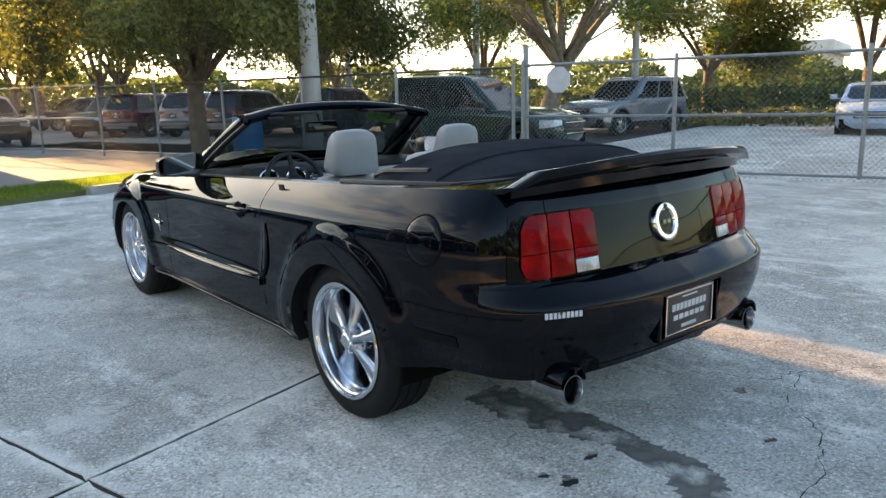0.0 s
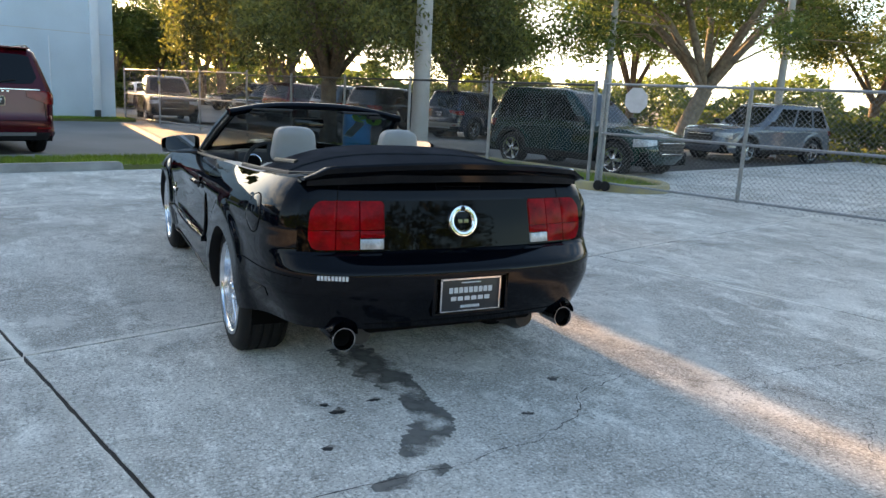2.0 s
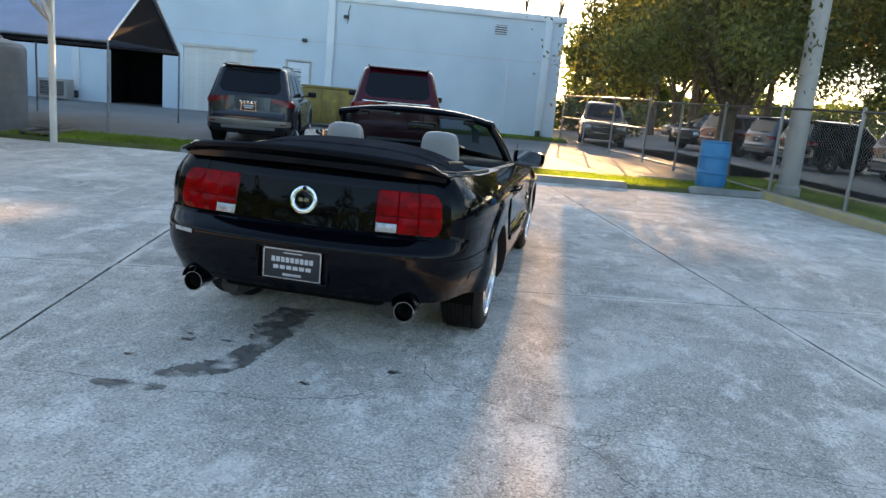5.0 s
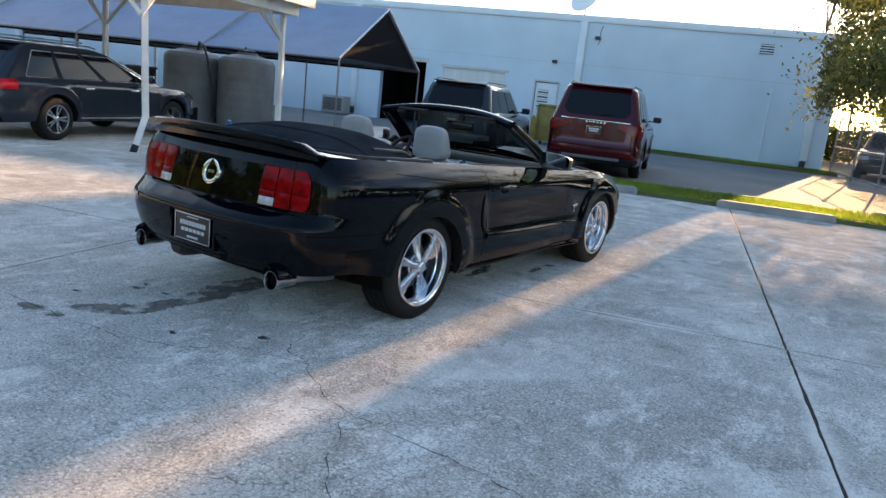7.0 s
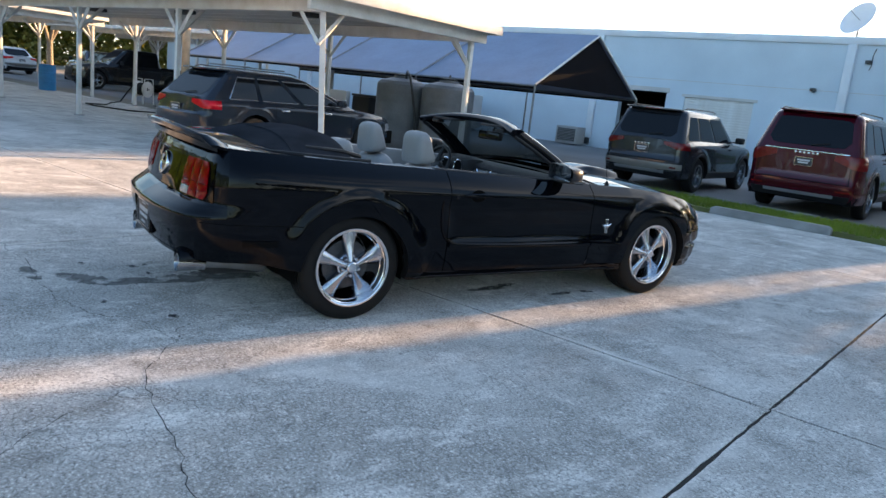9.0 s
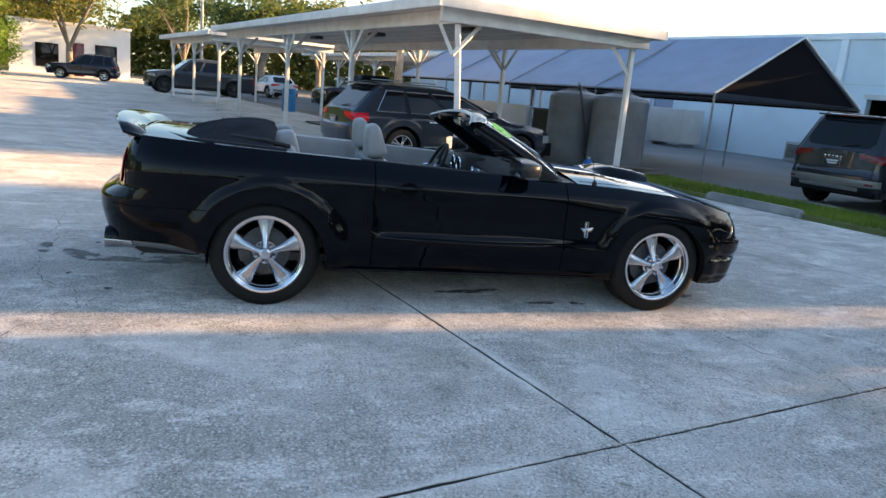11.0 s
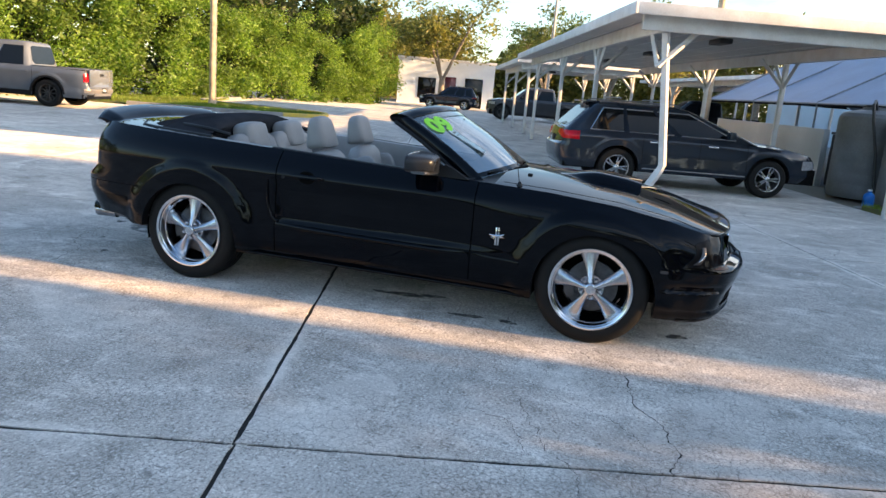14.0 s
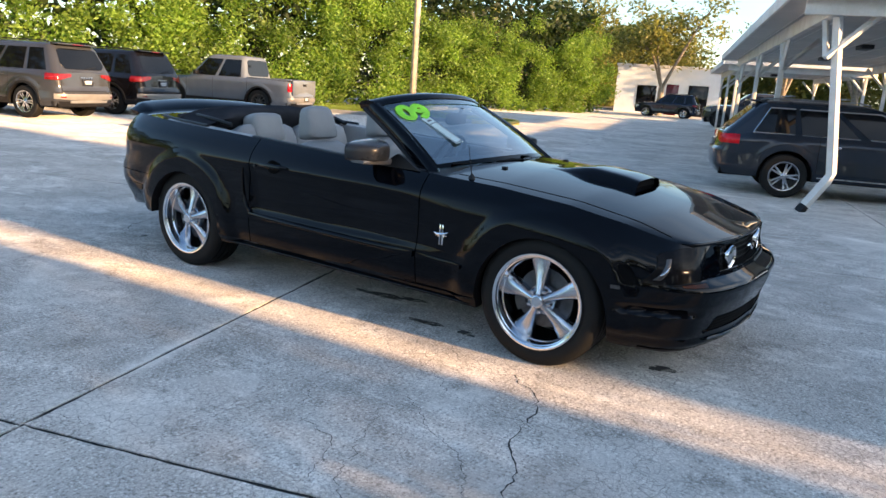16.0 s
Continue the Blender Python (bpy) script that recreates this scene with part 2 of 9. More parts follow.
    l.new(col, hsv.inputs["Color"])
    l.new(hsv.outputs["Color"], b.inputs["Base Color"])
    rr = n.new("ShaderNodeMapRange")
    rr.inputs["To Min"].default_value, rr.inputs["To Max"].default_value = 0.6, 0.9
    l.new(mid, rr.inputs["Value"])
    l.new(rr.outputs["Result"], b.inputs["Roughness"])
    bp = n.new("ShaderNodeBump")
    bp.inputs["Strength"].default_value, bp.inputs["Distance"].default_value = 0.5, 0.005
    l.new(grain, bp.inputs["Height"])
    l.new(bp.outputs["Normal"], b.inputs["Normal"])
    return m


M_CONC = concrete_mat("concrete", (0.600, 0.562, 0.515), (0.86, 0.815, 0.755), (0.385, 0.358, 0.325))
M_JOINT = mat("joint_filler", (0.012, 0.012, 0.012), 0.9, var=0.3, scale=3)
M_ASPHALT = mat("asphalt", (0.24, 0.235, 0.23), 0.9, spec=0.15, var=0.2, scale=0.25, fine=30, bump=0.3)
M_GROUND = mat("dry_ground", (0.23, 0.21, 0.17), 0.95, spec=0.1, var=0.25, scale=0.15, fine=8, bump=0.3)
M_GRASS_SOIL = mat("lawn_soil", (0.10, 0.13, 0.035), 0.95, var=0.35, scale=2.5, fine=40, bump=0.5, tint=(0.13, 0.11, 0.05))
M_BLADE = leaf_mat("grass_blade", (0.09, 0.16, 0.02), (0.22, 0.27, 0.05))
M_KERB = mat("kerb_concrete", (0.27, 0.265, 0.255), 0.85, var=0.25, scale=3, bump=0.3)
M_KERB_Y = mat("faded_yellow_kerb", (0.36, 0.29, 0.12), 0.8, var=0.25, scale=4, bump=0.3, tint=(0.30, 0.27, 0.2))
M_YELLOW = mat("yellow_kerb_paint", (0.60, 0.42, 0.04), 0.7, var=0.2, scale=4, bump=0.3, tint=(0.42, 0.33, 0.12))
M_WALL = mat("white_wall_paint", (0.60, 0.69, 0.76), 0.75, var=0.05, scale=0.6, fine=25, bump=0.12, tint=(0.51, 0.59, 0.66))
M_TRIM = mat("wall_trim", (0.72, 0.76, 0.80), 0.6, var=0.06, scale=1.5, bump=0.05)
M_WHITE = mat("white_painted_timber", (0.74, 0.74, 0.72), 0.55, var=0.10, scale=3, fine=40, bump=0.1, tint=(0.60, 0.58, 0.54))
M_SOFFIT = mat("soffit_panel", (0.55, 0.54, 0.52), 0.6, var=0.12, scale=1.2, bump=0.05)
M_TARP = mat("blue_grey_tarp", (0.22, 0.27, 0.38), 0.5, var=0.10, scale=1.5, fine=12, bump=0.25, rough_var=0.06)
M_TARP_SHADE = mat("dark_tarp", (0.008, 0.008, 0.011), 0.85, spec=0.05, var=0.2, scale=2, bump=0.1)
M_GALV = mat("galvanised_steel", (0.27, 0.28, 0.29), 0.48, 0.6, var=0.15, scale=9, fine=90, bump=0.05)
M_DARKPIPE = mat("dark_pipe", (0.05, 0.05, 0.05), 0.5, 0.3, var=0.2)
M_TANK = mat("grey_tank_plastic", (0.17, 0.175, 0.185), 0.55, var=0.22, scale=2.2, fine=30, bump=0.1)
M_BARREL = mat("blue_barrel_plastic", (0.02, 0.19, 0.42), 0.45, var=0.15, scale=4, bump=0.06)
M_WIPER = mat("wiper_black", (0.006, 0.006, 0.006), 0.8, spec=0.1, var=0.1, bump=0.0)
M_BARK = mat("bark", (0.13, 0.095, 0.065), 0.9, var=0.4, scale=7, fine=30, bump=0.9, dist=0.03)
M_BARK_P = mat("pale_bark", (0.26, 0.22, 0.17), 0.9, var=0.3, scale=7, fine=30, bump=0.8, dist=0.03)
M_POLE = mat("pole_concrete", (0.36, 0.35, 0.33), 0.7, var=0.12, scale=3, bump=0.15)
M_WOODPOLE = mat("wooden_pole", (0.55, 0.42, 0.28), 0.8, var=0.2, scale=5, bump=0.3)
M_LEAF_DARK = leaf_mat("oak_leaf", (0.045, 0.075, 0.020), (0.13, 0.16, 0.045))
M_LEAF_WARM = leaf_mat("olive_leaf", (0.075, 0.095, 0.022), (0.24, 0.23, 0.06))
M_LEAF_OAK = leaf_mat("drooping_oak_leaf", (0.040, 0.052, 0.016), (0.15, 0.15, 0.045))
M_LEAF_LIME = leaf_mat("hedge_leaf", (0.065, 0.125, 0.018), (0.20, 0.30, 0.050))
M_LEAF_SHADE = leaf_mat("shaded_hedge_leaf", (0.012, 0.028, 0.008), (0.04, 0.06, 0.015))

M_PAINT = mat("black_car_paint", (0.0012, 0.0018, 0.0036), 0.02, spec=0.21, var=0.05, scale=3, fine=400, bump=0.0, rough_var=0.015)
M_BLACK = mat("black_plastic", (0.007, 0.007, 0.008), 0.5, spec=0.35, var=0.2, scale=8, fine=200, bump=0.08)
M_GLOSSBLACK = mat("gloss_black_panel", (0.002, 0.002, 0.002), 0.04, spec=0.12, var=0.05, bump=0.0, rough_var=0.015)
# Near black for parts, and for hollows whose shade is put into the colour.
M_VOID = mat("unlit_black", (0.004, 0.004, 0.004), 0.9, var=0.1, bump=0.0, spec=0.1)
M_RUBBER = mat("tyre_rubber", (0.008, 0.008, 0.008), 0.7, spec=0.3, var=0.25, scale=10, fine=150, bump=0.15)
M_CHROME = mat("chrome", (0.82, 0.83, 0.85), 0.09, 1.0, var=0.04, scale=6, bump=0.0, rough_var=0.03)
M_BADGEMARK = mat("aged_brass", (0.22, 0.22, 0.12), 0.3, 0.8, var=0.15, scale=30, bump=0.02)
M_SMOKED = mat("smoked_chrome", (0.42, 0.42, 0.43), 0.14, 1.0, var=0.25, scale=14, bump=0.0, rough_var=0.08)
M_TIP = mat("dulled_chrome", (0.60, 0.60, 0.62), 0.16, 1.0, var=0.2, scale=14, bump=0.0, rough_var=0.06)
M_RIM = mat("polished_lip", (0.78, 0.80, 0.83), 0.16, 1.0, var=0.08, scale=12, fine=200, bump=0.02, rough_var=0.05)
M_SPOKE = mat("satin_spoke", (0.52, 0.56, 0.62), 0.24, 1.0, var=0.1, scale=12, bump=0.02)
M_DISC = mat("brake_disc", (0.11, 0.11, 0.115), 0.38, 1.0, var=0.25, scale=14, bump=0.05)
M_FABRIC = mat("black_top_fabric", (0.034, 0.036, 0.042), 0.95, spec=0.0, var=0.25, scale=5, fine=300, bump=0.3)
M_SEAT = mat("grey_leather", (0.27, 0.27, 0.27), 0.5, var=0.08, scale=7, fine=220, bump=0.25, dist=0.003)
M_DASH = mat("charcoal_dash", (0.012, 0.012, 0.014), 0.55, var=0.15, scale=9, fine=250, bump=0.2)
M_DASHGREY = mat("silver_dash_panel", (0.30, 0.31, 0.32), 0.35, 0.5, var=0.08, scale=9, bump=0.05)
M_SKID = mat("silver_bumper_plastic", (0.20, 0.195, 0.185), 0.4, 0.3, var=0.1, scale=6, bump=0.03)
M_RED = mat("red_lens", (0.25, 0.0005, 0.004), 0.08, var=0.3, scale=16, fine=110, bump=0.06, spec=0.10, tint=(0.10, 0.0003, 0.0012), dist=0.002)
M_REDDARK = mat("dark_red_lens", (0.11, 0.002, 0.004), 0.12, var=0.1, scale=9, bump=0.05, coat=0.8)
M_REDBRIGHT = mat("bright_red_lens", (0.60, 0.004, 0.014), 0.15, var=0.2, scale=12, fine=60, bump=0.05, spec=0.4, tint=(0.35, 0.002, 0.008))
M_CLEARLENS = mat("clear_lens", (0.40, 0.40, 0.42), 0.15, 0.3, var=0.3, scale=30, fine=120, bump=0.3, coat=0.6)
M_AMBER = mat("amber_lens", (0.045, 0.018, 0.010), 0.3, var=0.15, bump=0.1, spec=0.15)
M_PLATE = mat("dark_plate", (0.02, 0.022, 0.026), 0.4, var=0.1, bump=0.05)
M_PLATETXT = mat("pale_plate_print", (0.55, 0.57, 0.60), 0.4, var=0.06, bump=0.0)
M_GREEN = mat("green_marker_paint", (0.33, 0.85, 0.03), 0.5, var=0.12, scale=20, bump=0.05)
M_SATIN = mat("satin_dark_grey", (0.10, 0.105, 0.115), 0.35, var=0.08, scale=12, bump=0.02, spec=0.4)
M_MIRRORCASE = mat("mirror_housing", (0.024, 0.027, 0.032), 0.30, var=0.08, scale=12, bump=0.01, spec=0.3)
M_PAPER = mat("paper_sticker", (0.55, 0.66, 0.66), 0.6, var=0.08, scale=20, bump=0.02)
M_GLASS = glass("windscreen_glass", (0.70, 0.85, 0.92), 0.02, 0.55, 0.34)
M_TINT = mat("tinted_car_glass", (0.004, 0.005, 0.007), 0.04, spec=0.28, var=0.1, scale=2, bump=0.0, rough_var=0.02)


def paint(name, color, metal=0.5):
    return mat(name, color, 0.20, metal * 0.5, var=0.06, scale=3, fine=500, bump=0.0, coat=0.6, rough_var=0.04, spec=0.2)


M_TAIL = mat("dark_red_lens", (0.16, 0.006, 0.008), 0.12, var=0.25, scale=14, bump=0.0, spec=0.4)
P_GREY = paint("gun_metallic_paint", (0.026, 0.030, 0.038))
P_MAROON = paint("maroon_paint", (0.060, 0.003, 0.010))
P_WAGON = paint("graphite_paint", (0.020, 0.027, 0.040), 0.2)
P_GREEN = paint("dark_green_paint", (0.008, 0.030, 0.026))
P_SILVER = paint("silver_blue_paint", (0.12, 0.14, 0.17))
P_STEEL = paint("steel_grey_paint", (0.046, 0.050, 0.058))
P_BLACK2 = paint("black_suv_paint", (0.006, 0.006, 0.008), 0.2)
P_WHITE = paint("white_car_paint", (0.62, 0.63, 0.64), 0.0)
P_SAND = paint("sand_grey_paint", (0.118, 0.135, 0.158), 0.1)
P_NAVY = paint("dark_blue_paint", (0.010, 0.014, 0.028), 0.3)
P_BROWN = paint("brown_paint", (0.10, 0.07, 0.05), 0.3)
P_BLUEWHITE = paint("pale_blue_paint", (0.40, 0.47, 0.58), 0.3)


# ---------------------------------------------------------------- mesh helpers
def smooth(bm, angle=35):
    lim = radians(angle)
    for f in bm.faces:
        f.smooth = True
    for e in bm.edges:
        if len(e.link_faces) == 2 and e.calc_face_angle(0) > lim:
            e.smooth = False
    return bm


def mesh_of(name, bm, material, sm=35):
    bm.normal_update()
    if sm:
        smooth(bm, sm)
    me = bpy.data.meshes.new(name)
    bm.to_mesh(me)
    bm.free()
    me.materials.append(material)
    return me


def part(name, bm, material, parent, label="", sm=35, at=None):
    ob = new(name, mesh_of(name, bm, material, sm))
    ob.parent = parent
    if at is not None:
        ob.matrix_local = at
    if label:
        tagged(ob, label)
    return ob


def thing(name, m, label, category, group="", kind=""):
    ob = new(name)
    ob.empty_display_size = 0.2
    ob.matrix_world = m
    return tagged(ob, label, category, group, kind)


def solo(name, bm, material, m, label, category="", group="", kind="", sm=35):
    ob = new(name, mesh_of(name, bm, material, sm))
    ob.matrix_world = m
    return tagged(ob, label, category, group, kind)


def box(bm, x0, x1, y0, y1, z0, z1, bevel=0.0, m=None):
    vs = [bm.verts.new((x, y, z)) for z in (z0, z1) for x, y in ((x0, y0), (x1, y0), (x1, y1), (x0, y1))]
    fs = [(3, 2, 1, 0), (4, 5, 6, 7), (0, 1, 5, 4), (1, 2, 6, 5), (2, 3, 7, 6), (3, 0, 4, 7)]
    faces = [bm.faces.new([vs[i] for i in f]) for f in fs]
    if bevel:
        es = list({e for f in faces for e in f.edges})
        r = bmesh.ops.bevel(bm, geom=es, offset=bevel, segments=2, profile=0.5, affect="EDGES")
        vs = list({v for f in r["faces"] for v in f.verts} | {v for v in vs if v.is_valid})
    if m is not None:
        bmesh.ops.transform(bm, matrix=m, verts=vs)
    return bm


def boxm(x0, x1, y0, y1, z0, z1, bevel=0.0, m=None):
    return box(bmesh.new(), x0, x1, y0, y1, z0, z1, bevel, m)


def tube(bm, pts, radii, seg=8, caps=True):
    """A tapered tube along points."""
    rings, prev = [], None
    pts = [Vector(p) for p in pts]
    if not hasattr(radii, "__len__"):
        radii = [radii] * len(pts)
    for i, p in enumerate(pts):
        d = (pts[min(i + 1, len(pts) - 1)] - pts[max(i - 1, 0)]).normalized()
        a = prev if prev is not None else (Vector((1, 0, 0)) if abs(d.x) < 0.9 else Vector((0, 1, 0)))
        a = (a - d * a.dot(d)).normalized()
        prev = a
        b = d.cross(a)
        rings.append([bm.verts.new(p + (a * math.cos(2 * math.pi * k / seg) + b * math.sin(2 * math.pi * k / seg)) * radii[i]) for k in range(seg)])
    for r0, r1 in zip(rings, rings[1:]):
        for k in range(seg):
            bm.faces.new((r0[k], r0[(k + 1) % seg], r1[(k + 1) % seg], r1[k]))
    if caps:
        bm.faces.new(rings[0][::-1])
        bm.faces.new(rings[-1])
    return bm


def tubem(pts, radii, seg=8):
    return tube(bmesh.new(), pts, radii, seg)


def grid(bm, rows, close=False, flip=False):
    """Faces between rows of points; rows may repeat a point."""
    vs = [[bm.verts.new(p) for p in r] for r in rows]
    for a, b in zip(vs, vs[1:]):
        n = len(a)
        for k in range(n if close else n - 1):
            q = (a[k], a[(k + 1) % n], b[(k + 1) % n], b[k])
            try:
                bm.faces.new(q[::-1] if flip else q)
            except ValueError:
                pass
    return vs


def lathe(bm, prof, seg=32, axis="x", m=None):
    """Turns a profile of (along, radius) round an axis."""
    rows = []
    for k in range(seg):
        a = 2 * math.pi * k / seg
        c, s = math.cos(a), math.sin(a)
        row = []
        for h, r in prof:
            p = Vector((h, r * c, r * s)) if axis == "x" else Vector((r * c, r * s, h))
            row.append(m @ p if m is not None else p)
        rows.append(row)
    rows.append(rows[0])
    vs = [[bm.verts.new(p) for p in r] for r in rows[:-1]]
    for k in range(seg):
        a, b = vs[k], vs[(k + 1) % seg]
        for i in range(len(prof) - 1):
            if prof[i][1] < 1e-6 and prof[i + 1][1] < 1e-6:
                continue
            bm.faces.new((a[i], a[i + 1], b[i + 1], b[i]))
    bmesh.ops.remove_doubles(bm, verts=bm.verts[:], dist=1e-6)
    bmesh.ops.recalc_face_normals(bm, faces=bm.faces[:])
    return bm


def lathem(prof, seg=32, axis="x", m=None):
    return lathe(bmesh.new(), prof, seg, axis, m)


def sstep(a, b, x):
    t = min(1.0, max(0.0, (x - a) / (b - a)))
    return t * t * (3 - 2 * t)


def catmull(pts, n):
    p = np.array(pts, float)
    p = np.vstack([2 * p[0] - p[1], p, 2 * p[-1] - p[-2]])
    out = []
    for i in range(1, len(p) - 2):
        for t in np.linspace(0, 1, n, endpoint=False):
            a, b, c, d = p[i - 1:i + 3]
            out.append(0.5 * (2 * b + (c - a) * t + (2 * a - 5 * b + 4 * c - d) * t * t + (3 * b - a - 3 * c + d) * t ** 3))
    out.append(p[-2])
    return np.array(out)


# ---------------------------------------------------------------- vehicle body
class Shell:
    """The outer skin of a car, right half: a plan contour from the rear's middle to the nose's middle, lowered by profiles."""

    def __init__(self, contour, ztop, zlow, arches, rear, side, front, shoulder=(0.13, 0.085), flare=0.0, scoop=0.0):
        c = catmull(contour, 60)
        c[:, 1] = np.maximum.accumulate(c[:, 1] + np.arange(len(c)) * 1e-7)
        d = np.gradient(c, axis=0)
        d /= np.linalg.norm(d, axis=1)[:, None]
        self.X, self.Y = c[:, 0], c[:, 1]
        self.NX, self.NY = d[:, 1], -d[:, 0]
        self.S = np.concatenate([[0], np.cumsum(np.linalg.norm(np.diff(c, axis=0), axis=1))])
        self.ztop, self.zl, self.arches = np.array(ztop), zlow, arches
        self.tabs = [np.array(t) for t in (rear, side, front)]
        self.shoulder, self.flare, self.scoop = shoulder, flare, scoop
        self.half = int(np.argmax(self.X))

    def s_of_y(self, y):
        return float(np.interp(y, self.Y, self.S))

    def s_rear(self, x):
        return float(np.interp(x, self.X[:self.half], self.S[:self.half]))

    def s_front(self, x):
        return float(np.interp(-x, -self.X[self.half:], self.S[self.half:]))

    def top(self, y):
        return float(np.interp(y, self.ztop[:, 0], self.ztop[:, 1]))

    def low(self, y):
        z = float(np.interp(y, *self.zl)) if isinstance(self.zl, tuple) else self.zl
        for yc, zc, r in self.arches:
            if abs(y - yc) < r:
                z = max(z, zc + math.sqrt(r * r - (y - yc) ** 2))
        return z

    def inset(self, y, nx, ny, z):
        a = [float(np.interp(z, t[:, 0], t[:, 1])) for t in self.tabs]
        wr, wf = (ny * ny, 0.0) if ny < 0 else (0.0, ny * ny)
        ws = 1 - wr - wf
        d = a[0] * wr + a[1] * ws + a[2] * wf
        h, depth = self.shoulder
        t = (z - (self.top(y) - h)) / h
        if t > 0:
            d += depth * t * t * ws
        if isinstance(self.zl, tuple) and y < -0.3:
            d += 0.075 * sstep(0.56, 0.33, z) * sstep(0.3, 0.75, -y) * (ws + 0.35 * wr)
        if self.flare and ws > 0.3:
            for yc, zc, r in self.arches:
                q = math.hypot(y - yc, z - zc)
                d -= self.flare * (1 - sstep(r + 0.09, r + 0.17, q)) * ws
        if self.scoop and ws > 0.9:
            k = sstep(0.60, 0.66, y - 0.06 * (0.78 - z) / 0.28) * (1 - sstep(1.5, 2.35, y)) * sstep(0.485, 0.505, z) * (1 - sstep(0.70, 0.80, z))
            d += self.scoop * k
        if self.scoop and y > 3.06:
            # upward-facing step low on the front bumper's corners
            q = (1 - sstep(0.58, 0.82, ny)) * sstep(3.08, 3.16, y)
            d += 0.023 * q * sstep(0.386, 0.398, z) * (1 - sstep(0.40, 0.455, z))
        return d

    def s_at(self, x, z):
        """Station on the front half where the skin at height z lies x from the middle."""
        lo, hi = float(self.S[self.half]), float(self.S[-1])
        for _ in range(30):
            mid = (lo + hi) / 2
            if self.P(mid, z).x > x:
                lo = mid
            else:
                hi = mid
        return (lo + hi) / 2

    def P(self, s, z, out=0.0, side=1):
        x, y = float(np.interp(s, self.S, self.X)), float(np.interp(s, self.S, self.Y))
        nx, ny = float(np.interp(s, self.S, self.NX)), float(np.interp(s, self.S, self.NY))
        d = self.inset(y, nx, ny, z) - out
        return Vector((side * (x - nx * d), y - ny * d, z))

    def stations(self, step=0.045, cuts=()):
        ss = set(np.arange(0, self.S[-1], step)) | {float(self.S[-1])}
        for yc, zc, r in self.arches:
            for k in range(25):
                ss.add(self.s_of_y(yc - r * 0.9995 * math.cos(math.pi * k / 24)))
            ss.add(self.s_of_y(yc - r * 1.004))
            ss.add(self.s_of_y(yc + r * 1.004))
        for y in cuts:
            ss.add(self.s_of_y(y))
        ss = sorted(ss)
        keep = [ss[0]]
        for s in ss[1:]:
            if s - keep[-1] > 2e-4:
                keep.append(s)
        return keep


def split_shell(sh, region, rows=34, step=0.045, cuts=()):
    """One bmesh for each region name that region(y, z, ny) gives; None leaves a gap."""
    ss = sh.stations(step, cuts)
    ys = [float(np.interp(s, sh.S, sh.Y)) for s in ss]
    nys = [float(np.interp(s, sh.S, sh.NY)) for s in ss]
    pts = []
    for s, y in zip(ss, ys):
        lo, hi = sh.low(y), sh.top(y)
        pts.append([(s, lo + (hi - lo) * k / rows) for k in range(rows + 1)])
    out = {}
    for side in (1, -1):
        cache = {}
        for i in range(len(ss) - 1):
            for j in range(rows):
                z = (pts[i][j][1] + pts[i + 1][j + 1][1]) / 2
                name = region((ys[i] + ys[i + 1]) / 2, z, (nys[i] + nys[i + 1]) / 2)
                if not name:
                    continue
                if name.endswith("*"):
                    name = name[:-1] + ("_r" if side > 0 else "_l")
                bm = out.setdefault(name, bmesh.new())
                q = []
                for a, b in ((i, j), (i + 1, j), (i + 1, j + 1), (i, j + 1)):
                    key = (name, a, b)
                    v = cache.get(key)
                    if v is None:
                        v = bm.verts.new(sh.P(pts[a][b][0], pts[a][b][1], 0, side))
                        cache[key] = v
                    q.append(v)
                bm.faces.new(q if side > 0 else q[::-1])
    for bm in out.values():
        bmesh.ops.remove_doubles(bm, verts=bm.verts[:], dist=2e-5)
    return out


def lip(sh, depth=0.07, side=1):
    """The inward flange along the lower edge and round the arches."""
    bm = bmesh.new()
    rows = [[], []]
    for s in sh.stations(0.06):
        y = float(np.interp(s, sh.S, sh.Y))
        a = sh.P(s, sh.low(y), 0, side)
        b = sh.P(s, sh.low(y) + 0.004, -depth, side)
        rows[0].append(a)
        rows[1].append(b)
    grid(bm, rows, flip=side > 0)
    return bm


def patch(sh, ss, zs, out=0.006, thick=0.02, side=1, bow=0.0):
    """A plate that follows the skin between stations ss and heights zs (a list, or a function of the station's number)."""
    bm = bmesh.new()
    rows = []
    for i, s in enumerate(ss):
        zz = zs(i) if callable(zs) else zs
        n = len(zz)
        rows.append([sh.P(s, z, out + bow * math.sin(math.pi * k / (n - 1)) * math.sin(math.pi * i / (len(ss) - 1)), side) for k, z in enumerate(zz)])
    vs = grid(bm, rows, flip=side < 0)
    rim = [r[0] for r in vs] + vs[-1][1:] + [r[-1] for r in vs[::-1]][1:] + vs[0][::-1][1:-1]
    inner = []
    for v in rim:
        c = v.co
        s = sh.s_of_y(c.y)
        k = float(np.interp(s, sh.S, sh.NX)), float(np.interp(s, sh.S, sh.NY))
        inner.append(bm.verts.new(c - Vector((side * k[0], k[1], 0)) * thick))
    for a in range(len(rim)):
        b = (a + 1) % len(rim)
        try:
            bm.faces.new((rim[a], inner[a], inner[b], rim[b]) if side > 0 else (rim[b], inner[b], inner[a], rim[a]))
        except ValueError:
            pass
    bmesh.ops.recalc_face_normals(bm, faces=bm.faces[:])
    return bm


